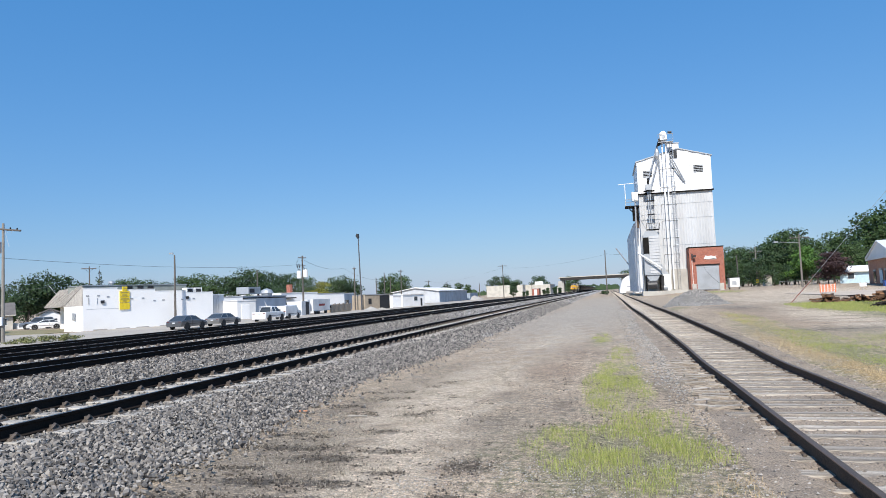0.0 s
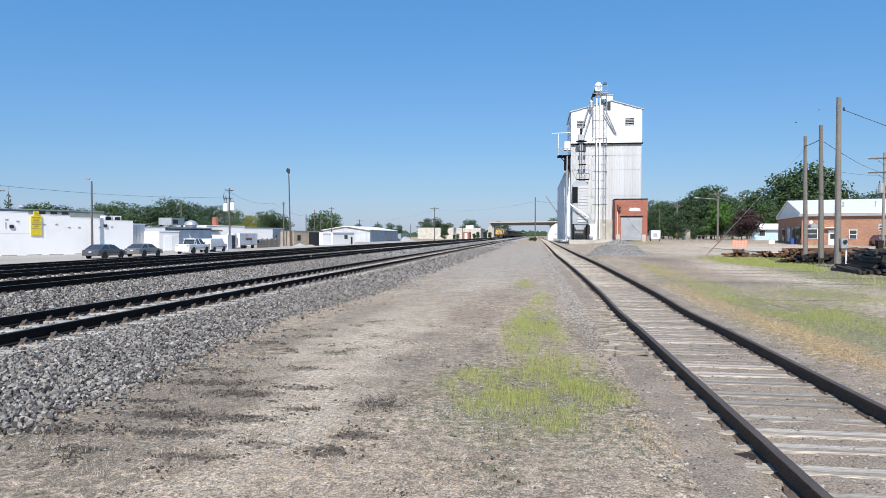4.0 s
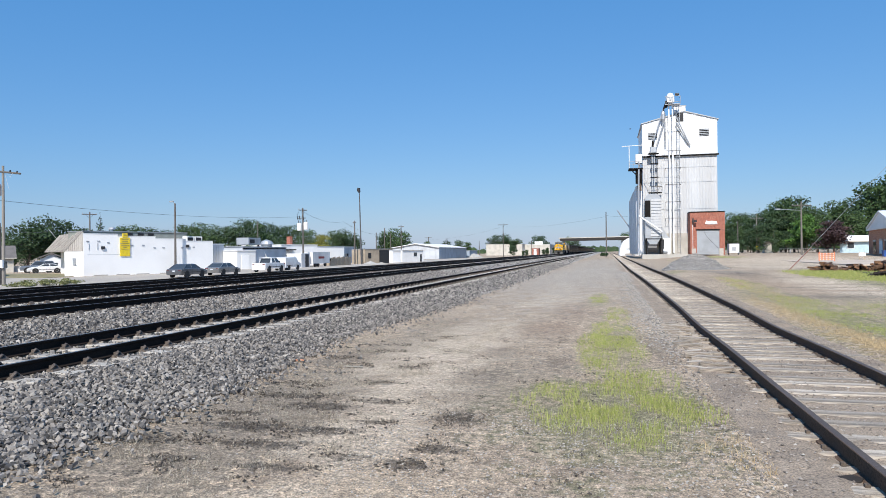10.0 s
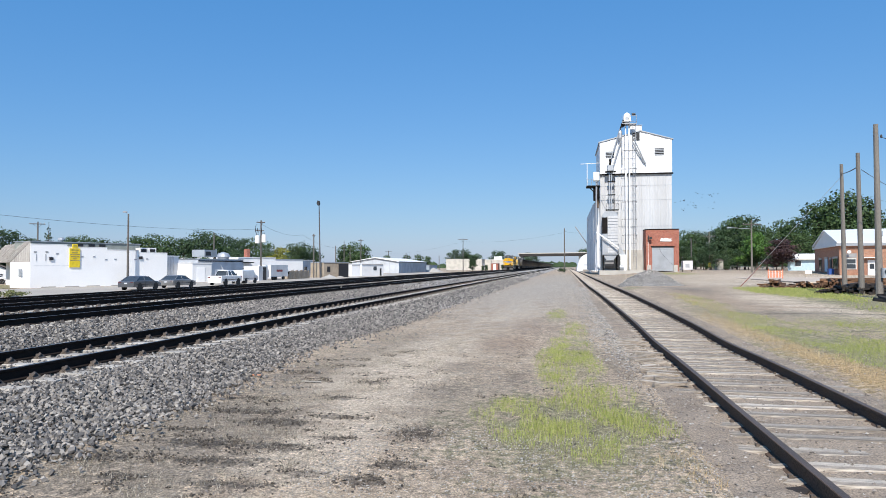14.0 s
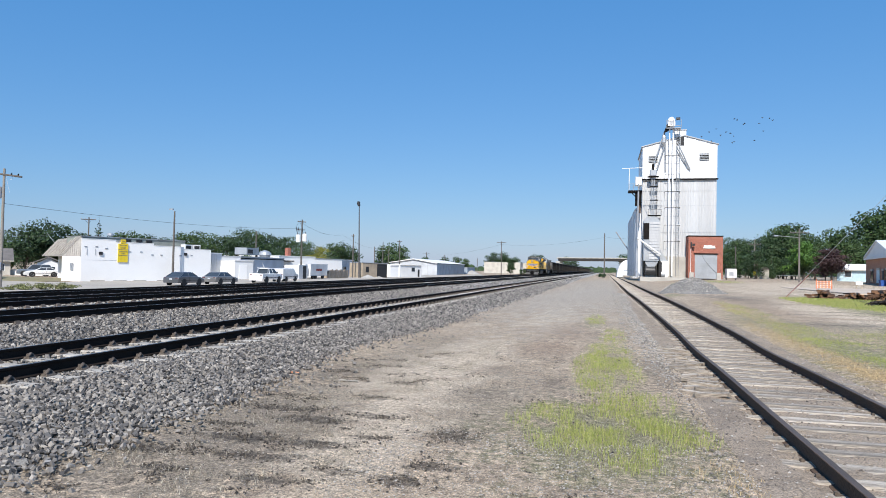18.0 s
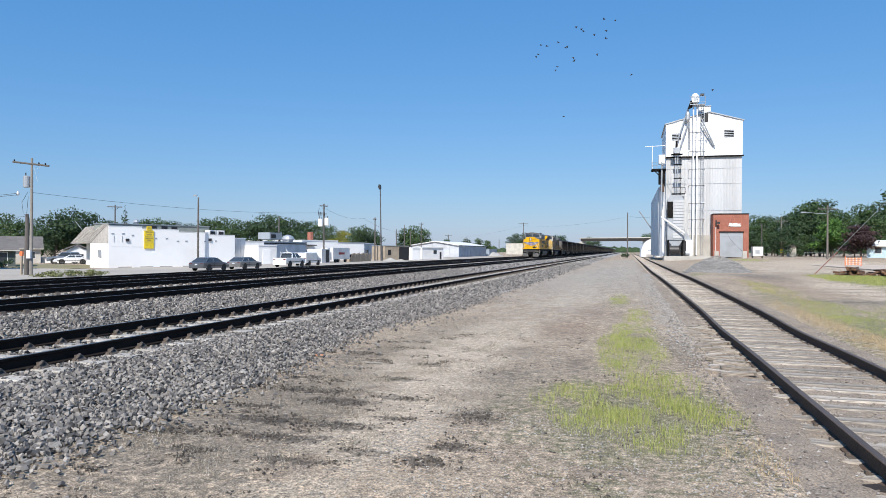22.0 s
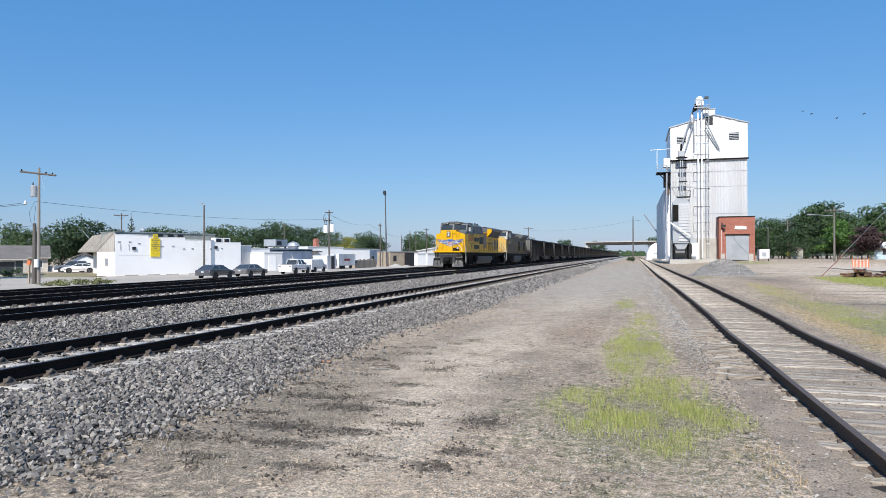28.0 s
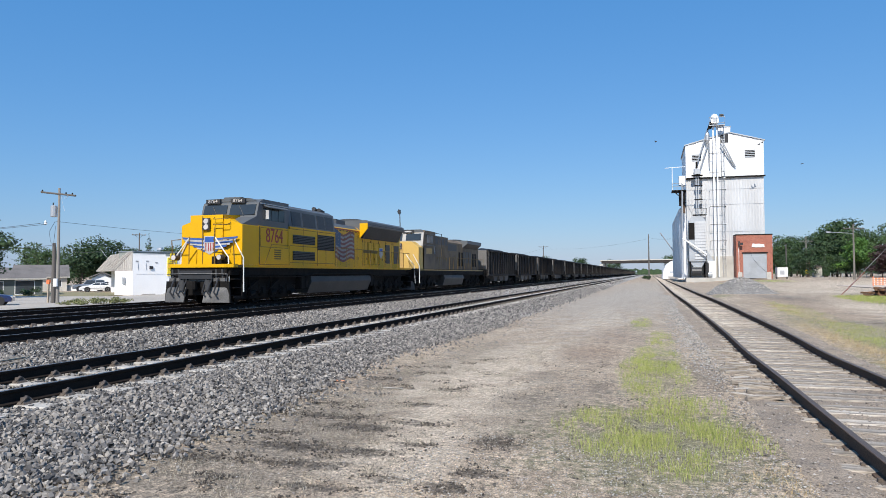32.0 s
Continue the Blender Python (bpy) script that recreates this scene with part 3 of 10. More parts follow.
# ---- the train: y runs back from the front coupler, z from the rail top ----
M_TAIL = material("dark_red_lens", (0.13, 0.012, 0.012), 0.2, 0, 0.1)
M_RED = material("red_paint", (0.32, 0.03, 0.028), 0.5, 0, 0.12)
M_BLUE = material("blue_paint", (0.03, 0.10, 0.36), 0.5, 0, 0.12)
M_FLAGWHITE = material("flag_white", (0.46, 0.45, 0.44), 0.5, 0, 0.1)
M_DKSEAM = material("panel_seam", (0.16, 0.10, 0.02), 0.7, 0, 0.2)
M_RAILWHITE = material("white_handrail", (0.72, 0.72, 0.68), 0.5, 0, 0.1)
M_TREAD = material("wheel_tread", (0.20, 0.18, 0.17), 0.35, 0.8, 0.2)
M_FLAGRED = material("flag_decal_red", (0.17, 0.045, 0.04), 0.5, 0, 0.12)
M_FLAGBLUE = material("flag_decal_blue", (0.04, 0.075, 0.15), 0.5, 0, 0.12)
M_FLAGPALE = material("flag_decal_pale", (0.24, 0.235, 0.23), 0.5, 0, 0.12)
M_LENS = material("lamp_lens", (0.55, 0.52, 0.50), 0.15, 0, 0.05)
M_GRIME = material("grimy_faded_paint", (0.185, 0.138, 0.09), 0.8, 0, 0.3, 0.8, 20, 0.1, (0.095, 0.072, 0.052), 0.85)
M_TANK = material("fuel_tank_grey", (0.045, 0.045, 0.046), 0.6, 0, 0.2, 1.2, 25, 0.1, (0.028, 0.027, 0.026), 0.6)
M_PLOW = material("scuffed_plow_steel", (0.13, 0.126, 0.122), 0.6, 0.2, 0.3, 2.0, 25, 0.1, (0.08, 0.075, 0.07), 0.6)
M_SLOPE = material("car_end_grey", (0.15, 0.14, 0.13), 0.8, 0, 0.2, 1.0, 20, 0.1, each=0.3)


def words(text, size, mat, name="number"):
    c = bpy.data.curves.new(name, "FONT")
    c.body, c.size, c.extrude, c.align_x, c.align_y = text, size, 0.008, "CENTER", "CENTER"
    o = bpy.data.objects.new(name, c)
    scene.collection.objects.link(o)
    me = bpy.data.meshes.new_from_object(o)
    bpy.data.objects.remove(o)
    me.materials.clear()
    me.materials.append(mat)
    return me


def axle_mesh(r):
    s = Shape()
    s.tube((-0.9, 0, 0), (0.9, 0, 0), 0.09, M_UNDER, 8)
    for x in (-0.7535, 0.7535):
        a = 1 if x > 0 else -1
        s.lathe([(0.10, x + a * 0.09), (0.16, x + a * 0.06), (r * 0.55, x + a * 0.03), (r * 0.86, x + a * 0.065), (r, x + a * 0.06), (r + 0.01, x - a * 0.03), (r + 0.028, x - a * 0.05), (r * 0.9, x - a * 0.06), (0.1, x - a * 0.05)], (0, 0, 0), M_UNDER, "x", 20)
        for k in range(4):   # bright dots of the balance weights show the turning
            u = k * math.pi / 2
            s.tube((x + a * 0.05, math.cos(u) * r * 0.66, math.sin(u) * r * 0.66), (x + a * 0.075, math.cos(u) * r * 0.66, math.sin(u) * r * 0.66), 0.05, M_UNDER, 6)
    return s.mesh("wheelset", False)


def side_frame(y0, y1, r, axles, heavy, a):
    """One cast side frame of a truck, with journal boxes, springs and brake gear; a: its side."""
    s = Shape()
    if a:
        xa, xb = sorted((a * 0.98, a * 1.16))
        z = r + 0.12
        if heavy:   # spring plank, dampers and sand pipes fill the frame
            s.box(xa - 0.25, xb - 0.1 if a > 0 else xb + 0.1, y0 + 0.4, y1 - 0.4, r - 0.32, r + 0.42, M_UNDER, 0.1)
            for y in axles[:-1]:
                s.tube((a * 1.22, y + 0.35, r + 0.1), (a * 1.22, y + 1.2, r + 0.5), 0.06, M_UNDER, 8)
                s.path([(a * 1.3, y + 0.3, r + 0.7), (a * 1.28, y + 0.5, r + 0.2), (a * 1.1, y + 0.6, 0.15)], 0.03, M_UNDER, 5)
        s.prism([(y0 + 0.1, z + 0.02), (y0 + 0.5, z + 0.22), (y1 - 0.5, z + 0.22), (y1 - 0.1, z + 0.02), (y1 - 0.1, z - 0.16), (y1 - 0.6, z - 0.12), (y0 + 0.6, z - 0.12), (y0 + 0.1, z - 0.16)], "x", xa, xb, M_UNDER)
        for y in axles:
            s.box(xa - 0.02, xb + 0.03, y - 0.2, y + 0.2, r - 0.2, r + 0.2, M_UNDER, 0.04)
            s.tube((a * 1.1, y, r), (a * 1.24, y, r), 0.15, M_UNDER, 10)
            if heavy:
                for d in (-0.32, 0.32):
                    s.tube((a * 1.12, y + d, r - 0.08), (a * 1.12, y + d, r + 0.3), 0.085, M_UNDER, 8)
                s.tube((a * 1.2, y + 0.55, r - 0.12), (a * 1.2, y + 0.95, r - 0.05), 0.11, M_UNDER, 8)
        if not heavy:
            ym = (y0 + y1) / 2
            for d in (-0.2, 0, 0.2):
                s.tube((a * 1.08, ym + d, r - 0.14), (a * 1.08, ym + d, r + 0.12), 0.08, M_UNDER, 8)
            s.prism([(ym - 0.45, r - 0.2), (ym + 0.45, r - 0.2), (ym + 0.3, r - 0.1), (ym - 0.3, r - 0.1)], "x", xa, xb, M_UNDER)
    return s


def railing(pts, posts, x, z0, z1, mat, parent):
    s = Shape()
    s.path([(x, y, z) for y, z in pts], 0.02, mat, 6)
    part("handrail", s, parent)
    for y in posts:
        part("stanchion", Shape().tube((x, y, z0), (x, y, z1), 0.017, mat, 6), parent)


def steps(parent, y0, y1, side, mat):
    well = part("stepwell", Shape().box(side * 1.3 - 0.28, side * 1.3 + 0.28, y1, y1 + 0.04, 0.3, 1.7, M_UNDER), parent)
    for k in range(4):
        part("step", Shape().box(side * 1.3 - 0.25, side * 1.3 + 0.25, y0, y1, 0.35 + 0.36 * k, 0.39 + 0.36 * k, M_UNDER), well)
    part("step_plate", Shape().box(side * 1.55 - 0.02, side * 1.55 + 0.02, y0 - 0.04, y1, 0.3, 0.36, M_UNDER), well)


def coupler(parent, y, d):
    s = Shape()
    s.box(-0.16, 0.16, min(y, y + d * 0.5), max(y, y + d * 0.5), 0.72, 0.98, M_UNDER, 0.05)
    s.box(-0.2, 0.22, min(y - d * 0.28, y), max(y - d * 0.28, y), 0.68, 1.02, M_UNDER, 0.08)
    part("coupler", s, parent)


def pilot(parent, yf):
    s = Shape()
    s.prism([(-1.5, 1.0), (1.5, 1.0), (1.58, 0.12), (0.55, 0.12), (0.42, 0.42), (-0.42, 0.42), (-0.55, 0.12), (-1.58, 0.12)], "y", yf + 0.32, yf + 0.4, M_UNDER)
    for a in (-1, 1):
        s.add([(a * 0.45, yf + 0.05, 0.13), (a * 1.55, yf + 0.3, 0.13), (a * 1.5, yf + 0.34, 0.75), (a * 0.45, yf + 0.22, 0.75), (a * 0.45, yf + 0.1, 0.13), (a * 1.55, yf + 0.35, 0.13), (a * 1.5, yf + 0.39, 0.75), (a * 0.45, yf + 0.27, 0.75)], [(0, 1, 2, 3), (7, 6, 5, 4), (0, 4, 5, 1), (1, 5, 6, 2), (2, 6, 7, 3), (3, 7, 4, 0)], M_PLOW)
    part("snow_plow", s, parent, "scuffed grey steel plow")
    for x in (-1.05, -0.75, -0.45, 0.5, 0.75, 1.05):
        part("brake_hose", Shape().path([(x, yf + 0.3, 1.15), (x + 0.02, yf + 0.08, 0.85), (x - 0.03, yf + 0.02, 0.55), (x + 0.05, yf + 0.1, 0.38)], 0.034, M_BLACKPAINT, 6), parent)


def logo_wings(parent, y):
    """Shield between two feathered wings on the nose."""
    for a in (-1, 1):
        for k in range(7):
            z, w = 2.86 - 0.085 * k, 1.12 - 0.085 * k - 0.012 * k * k
            p = [(a * 0.24, z - 0.02), (a * (0.26 + w), z + 0.05), (a * (0.22 + w), z - 0.045), (a * 0.26, z - 0.10)]
            part("wing_feather", Shape().prism(p, "y", y - 0.008, y + 0.002, M_BLUE if k % 2 == 0 else M_FLAGWHITE), parent)
    part("shield", Shape().prism([(-0.27, 2.94), (0.27, 2.94), (0.29, 2.57), (0.2, 2.24), (0, 2.14), (-0.2, 2.24), (-0.29, 2.57)], "y", y - 0.012, y + 0.002, M_FLAGWHITE), parent)
    part("shield_top", Shape().prism([(-0.23, 2.90), (0.23, 2.90), (0.25, 2.68), (-0.25, 2.68)], "y", y - 0.018, y, M_BLUE), parent)
    for k in range(4):
        x = -0.18 + 0.12 * k
        part("shield_stripe", Shape().prism([(x - 0.026, 2.65), (x + 0.026, 2.65), (x + 0.02, 2.29), (x - 0.02, 2.29)], "y", y - 0.018, y, M_RED), parent)


def wavy_flag(parent, x, y0, y1, z0, z1):
    n = 14
    sl = []
    for k in range(13):
        s = Shape()
        a, b = z0 + (z1 - z0) * k / 13, z0 + (z1 - z0) * (k + 1) / 13
        pts = [(y0 + (y1 - y0) * i / n, 0.13 * math.sin(i / n * 9.0) - 0.06 * i / n) for i in range(n + 1)]
        poly = [(y, a + d) for y, d in pts] + [(y, b + d) for y, d in reversed(pts)]
        part("flag_stripe", s.prism(poly, "x", x - 0.002, x + 0.006, M_FLAGRED if k % 2 == 0 else M_FLAGPALE), parent)
    pts = [(y0 + (y1 - y0) * i / n, 0.13 * math.sin(i / n * 9.0) - 0.06 * i / n) for i in range(7)]
    zz = z0 + (z1 - z0) * 6 / 13
    part("flag_canton", Shape().prism([(y, zz + d) for y, d in pts] + [(y, z1 + d + 0.02) for y, d in reversed(pts)], "x", x - 0.001, x + 0.012, M_FLAGBLUE), parent)
    r = random.Random(3)
    s = Shape()
    for i in range(24):
        s.tube((x, y0 + 0.15 + (i % 6) * 0.2, zz + 0.12 + (i // 6) * 0.2 + 0.05 * (i % 2)), (x + 0.018, y0 + 0.15 + (i % 6) * 0.2, zz + 0.12 + (i // 6) * 0.2 + 0.05 * (i % 2)), 0.03, M_FLAGPALE, 5)
    tagged(part("flag_stars", s, parent), kind="stuff")


def lead_locomotive():
    t = thing("locomotive", "clean yellow and grey diesel freight locomotive leading the coal train", "locomotive")
    Y, G = M_YELLOW, M_LOCOGREY
    part("underframe", Shape().box(-1.45, 1.45, 0.5, 21.9, 1.25, 1.58, M_UNDER).box(-1.56, 1.56, 0.62, 21.8, 1.58, 1.69, M_DKSEAM), t)
    part("anticlimber", Shape().prism([(-1.6, 0.5), (-1.3, 0.28), (1.3, 0.28), (1.6, 0.5), (1.6, 0.8), (-1.6, 0.8)], "z", 1.58, 1.72, Y), t)
    part("sill_stripe", Shape().box(1.56, 1.57, 1.3, 21.8, 1.59, 1.68, Y), t)
    # nose: side shoulders and a taller middle with the headlight
    nose = Shape()
    nose.prism([(-1.5, 1.7), (1.5, 1.7), (1.5, 3.42), (0.62, 3.72), (-0.62, 3.72), (-1.5, 3.42)], "y", 1.25, 2.5, Y)
    nose.prism([(1.12, 1.7), (1.25, 1.7), (1.26, 3.86), (1.2, 3.86)], "x", -1.02, 0.6, Y)
    nose.prism([(1.2, 3.6), (2.5, 3.6), (2.5, 3.92), (1.2, 3.86)], "x", -1.02, 0.6, Y)
    body_nose = part("nose", nose, t)
    part("nose_shoulder", Shape().prism([(1.28, 3.44), (2.62, 3.44), (2.62, 3.86), (2.3, 3.84)], "x", 0.62, 1.46, G), t)
    part("nose_door_seam", Shape().box(-0.36, -0.33, 1.105, 1.12, 1.75, 3.8, M_DKSEAM).box(0.22, 0.25, 1.105, 1.12, 1.75, 3.3, M_DKSEAM), body_nose)
    hl = part("headlight", Shape().box(-0.34, 0.02, 1.07, 1.13, 3.2, 3.72, M_BLACKPAINT), t)
    for z in (3.33, 3.58):
        part("lens", Shape().lathe([(0.11, 1.05), (0.125, 1.075), (0.125, 1.09)], (-0.16, 0, z), M_LENS, "y", 14), hl)
    for z in (3.66, 3.42, 2.75, 2.35):
        part("grab_iron", Shape().path([(0.22, 1.14, z + 0.08), (0.24, 1.02, z), (0.92, 1.02, z), (0.95, 1.22, z + 0.08)], 0.016, M_DKSEAM), t)
    logo_wings(t, 1.13)
    for x in (-1.25, 0.95):
        d = part("ditch_light", Shape().tube((x, 0.42, 2.0), (x, 0.7, 2.0), 0.12, M_BLACKPAINT, 12), t)
        part("lens", Shape().lathe([(0.1, 0.40), (0.11, 0.42), (0.11, 0.44)], (x, 0, 2.0), M_LENS, "y", 12), d)
    # cab
    cab = Shape()
    cab.prism([(2.3, 3.5), (2.62, 4.5), (2.95, 4.68), (5.15, 4.68), (5.15, 3.55), (5.15, 3.4), (2.3, 3.4)], "x", -1.42, 1.42, G)
    cab.prism([(-1.2, 4.6), (-0.8, 4.74), (0.8, 4.74), (1.2, 4.6)], "y", 2.75, 5.15, G)
    part("cab", cab, t, "grey upper cab")
    part("cab_side", Shape().box(-1.505, 1.505, 2.5, 5.15, 1.7, 3.46, Y), t)
    for x0, x1 in ((-1.3, -0.12), (0.05, 1.32)):
        w = part("windshield", Shape().add([(x0, 2.40, 3.95), (x1, 2.40, 3.95), (x1, 2.565, 4.42), (x0, 2.565, 4.42), (x0, 2.44, 3.95), (x1, 2.44, 3.95), (x1, 2.6, 4.42), (x0, 2.6, 4.42)], [(0, 1, 2, 3), (7, 6, 5, 4), (0, 4, 5, 1), (1, 5, 6, 2), (2, 6, 7, 3), (3, 7, 4, 0)], M_GLASS), t)
        part("wiper", Shape().tube((x0 + 0.75, 2.36, 3.93), (x0 + 0.45, 2.52, 4.36), 0.014, M_BLACKPAINT, 5), w)
    for x in (-0.85, 0.42):
        nb = part("number_board", Shape().box(x - 0.36, x + 0.36, 2.5, 2.62, 4.5, 4.7, M_BLACKPAINT), t)
        dg = part("digits", words("8764", 0.21, M_FLAGWHITE), nb, at=(x, 2.495, 4.6))
        dg.rotation_euler = (math.pi / 2, 0, 0)
        dg.scale = (1.15, 1, 1)
    for y0, y1 in ((2.95, 3.55), (3.62, 4.15), (4.22, 4.75)):
        part("side_window", Shape().box(1.415, 1.435, y0, y1, 3.74, 4.28, M_GLASS), t)
    part("sun_visor", Shape().prism([(1.42, 4.38), (1.75, 4.28), (1.75, 4.31), (1.42, 4.45)], "y", 2.95, 4.75, G), t)
    part("mirror", Shape().box(1.46, 1.62, 3.1, 3.13, 3.78, 4.2, M_FLAGWHITE), t)
    num = part("road_number", words("8764", 0.82, M_RED), t, at=(1.51, 3.78, 3.02))
    num.rotation_euler = (math.pi / 2, 0, math.pi / 2)
    num.scale = (0.9, 1.12, 1)
    for pts in ([(2.62, 2.52), (2.62, 3.38), (4.95, 3.38), (4.95, 2.52), (2.62, 2.52)], [(2.95, 1.74), (3.52, 2.66), (5.06, 2.66), (5.06, 1.74)]):
        part("panel_seam", Shape().path([(1.516, y, z) for y, z in pts], 0.012, M_DKSEAM, 4), t)
    part("cab_seam", Shape().box(1.503, 1.511, 2.5, 2.525, 1.72, 3.44, M_DKSEAM).box(1.503, 1.511, 2.5, 5.15, 1.72, 1.745, M_DKSEAM), t)
    part("frame_ledge", Shape().box(1.5, 1.6, 2.4, 21.6, 1.66, 1.70, M_YELLOW), t)
    for k in range(3):
        part("cabinet_seam", Shape().box(1.45, 1.462, 5.25, 10.05, 1.84 + 0.82 * k, 1.865 + 0.82 * k, M_DKSEAM), t)
    for k in range(16):
        part("hood_latch", Shape().box(0.985, 1.01, 10.85 + 0.64 * k, 10.92 + 0.64 * k, 3.28 - 1.1 * (k % 2), 3.42 - 1.1 * (k % 2), M_DKSEAM), t)
    part("side_hatch", Shape().prism([(3.0, 1.75), (3.55, 2.6), (5.0, 2.6), (5.0, 1.75)], "x", 1.5, 1.515, Y), t)
    lv = Shape()
    for k in range(5):
        lv.box(1.515, 1.535, 3.75, 4.3, 1.98 + 0.1 * k, 2.03 + 0.1 * k, M_DKSEAM)
    part("louvre", lv, t)
    # cabinet behind the cab
    part("cabinet", Shape().box(-1.45, 1.45, 5.2, 10.1, 1.7, 3.6, Y), t)
    part("cabinet_top", Shape().prism([(-1.42, 3.6), (1.42, 3.6), (1.3, 4.5), (1.0, 4.66), (-1.0, 4.66), (-1.3, 4.5)], "y", 5.2, 10.1, G), t)
    for y0, y1, z0, z1 in ((5.5, 7.7, 2.78, 3.22), (5.5, 7.7, 1.98, 2.42), (8.0, 9.9, 2.55, 3.35)):
        g = part("grille", Shape().box(1.45, 1.475, y0, y1, z0, z1, M_BLACKPAINT), t)
        for k in range(int((z1 - z0) / 0.08)):
            part("slat", Shape().box(1.475, 1.49, y0, y1, z0 + 0.02 + 0.08 * k, z0 + 0.045 + 0.08 * k, M_UNDER), g)
    for y0, y1 in ((5.5, 6.4), (6.6, 7.9), (8.1, 8.9), (9.0, 9.9)):
        part("roof_hatch", Shape().add([(1.425, y0, 3.66), (1.425, y1, 3.66), (1.335, y1, 4.36), (1.335, y0, 4.36), (1.40, y0, 3.66), (1.40, y1, 3.66), (1.3, y1, 4.36), (1.3, y0, 4.36)], [(0, 1, 2, 3), (7, 6, 5, 4), (0, 4, 5, 1), (1, 5, 6, 2), (2, 6, 7, 3), (3, 7, 4, 0)], M_BLACKPAINT), t)
    for y in (5.2, 6.5, 8.0, 8.95, 10.05):
        part("door_seam", Shape().box(1.45, 1.46, y, y + 0.03, 1.72, 3.58, M_DKSEAM), t)
    part("air_horn", Shape().tube((0.7, 9.6, 4.72), (0.7, 9.0, 4.82), 0.05, M_BLACKPAINT, 8, 0.12).tube((0.9, 9.8, 4.72), (0.9, 9.2, 4.75), 0.05, M_BLACKPAINT, 8, 0.12), t)
    rail_s = Shape()
    for y in (2.9, 3.5, 4.1):
        rail_s.box(-0.6, 0.3, y, y + 0.35, 4.74, 4.82, G, 0.05)
    part("roof_unit", rail_s, t)
    # long hood
    part("hood", Shape().prism([(-0.98, 1.7), (0.98, 1.7), (0.98, 3.95), (0.7, 4.18), (-0.7, 4.18), (-0.98, 3.95)], "y", 10.1, 21.2, Y), t)
    part("hood_roof", Shape().prism([(-0.985, 3.93), (0.985, 3.93), (0.72, 4.21), (-0.72, 4.21)], "y", 10.1, 14.2, G), t)
    part("red_line", Shape().box(0.98, 0.99, 10.1, 14.2, 3.86, 3.92, M_RED), t)
    part("exhaust_stack", Shape().box(-0.5, 0.5, 12.0, 13.4, 4.2, 4.5, G, 0.1).box(-0.3, 0.3, 12.3, 13.1, 4.5, 4.56, M_BLACKPAINT), t)
    for k in range(9):
        y = 10.6 + 1.12 * k
        part("hood_door_seam", Shape().box(0.98, 0.987, y, y + 0.02, 1.8, 3.8, M_DKSEAM), t)
        part("door_latch", Shape().box(0.985, 1.005, y + 0.1, y + 0.16, 3.5, 3.66, M_DKSEAM), t)
    wavy_flag(t, 0.99, 10.25, 13.55, 2.15, 3.75)
    part("radiator", Shape().prism([(-1.5, 4.1), (-1.5, 4.5), (-1.3, 4.62), (1.3, 4.62), (1.5, 4.5), (1.5, 4.28), (0.98, 3.68), (-0.98, 3.68)], "y", 14.4, 20.6, G), t, "grey flared radiator housing")
    part("radiator_screen", Shape().add([(1.51, 14.5, 4.36), (1.51, 20.5, 4.36), (1.12, 20.5, 3.5), (1.12, 14.5, 3.5), (0.9, 14.5, 4.36), (0.9, 20.5, 4.36), (0.9, 20.5, 3.5), (0.9, 14.5, 3.5)], [(0, 1, 2, 3), (7, 6, 5, 4), (0, 4, 5, 1), (1, 5, 6, 2), (2, 6, 7, 3), (3, 7, 4, 0)], M_DARK), t)
    part("radiator_front", Shape().prism([(1.5, 4.1), (1.5, 4.42), (0.98, 4.42), (0.98, 3.5)], "y", 14.34, 14.42, Y), t)
    for y in (15.2, 17.0, 18.8):
        part("fan", Shape().lathe([(0.72, 4.62), (0.75, 4.7), (0.62, 4.74), (0.1, 4.72)], (0, y, 0), M_LOCOGREY, "z", 18), t)
    part("small_emblem", Shape().prism([(17.4, 3.0), (18.0, 3.0), (18.0, 2.55), (17.7, 2.3), (17.4, 2.55)], "x", 0.985, 0.995, M_FLAGWHITE), t)
    part("small_emblem_top", Shape().prism([(17.45, 2.95), (17.95, 2.95), (17.95, 2.78), (17.45, 2.78)], "x", 0.99, 1.0, M_BLUE), t)
    part("lettering_bar", Shape().box(0.985, 0.995, 14.9, 17.1, 2.62, 2.78, M_DKSEAM), t)
    for k in range(9):
        part("hood_letter_bar", Shape().box(0.985, 0.995, 10.7 + 0.42 * k, 10.95 + 0.42 * k, 3.79, 3.84, M_DKSEAM), t)
    for y in (14.7, 15.7, 16.7):
        part("small_door", Shape().path([(0.992, y, 1.9), (0.992, y, 3.3), (0.992, y + 0.8, 3.3), (0.992, y + 0.8, 1.9), (0.992, y, 1.9)], 0.012, M_DKSEAM, 4), t)
    part("cab_gutter", Shape().box(1.42, 1.46, 2.7, 5.15, 4.46, 4.5, M_GALV), t)
    part("cab_corner", Shape().box(1.498, 1.512, 2.5, 2.58, 1.72, 3.42, M_DKSEAM), t)
    part("deck_toolbox", Shape().box(0.35, 0.95, 0.75, 1.1, 1.72, 2.05, M_UNDER, 0.04), t)
    part("uncoupling_lever", Shape().path([(-1.45, 0.3, 1.3), (-0.5, 0.16, 1.32), (0.5, 0.16, 1.32), (1.45, 0.3, 1.3), (1.45, 0.25, 1.0)], 0.022, M_PLOW, 5), t)
    for x in (-1.2, -0.9, 0.9, 1.2):
        part("pilot_bracket", Shape().prism([(0.3, 1.5), (0.5, 1.5), (0.5, 0.8), (0.36, 0.8)], "x", x - 0.04, x + 0.04, M_TANK), t)
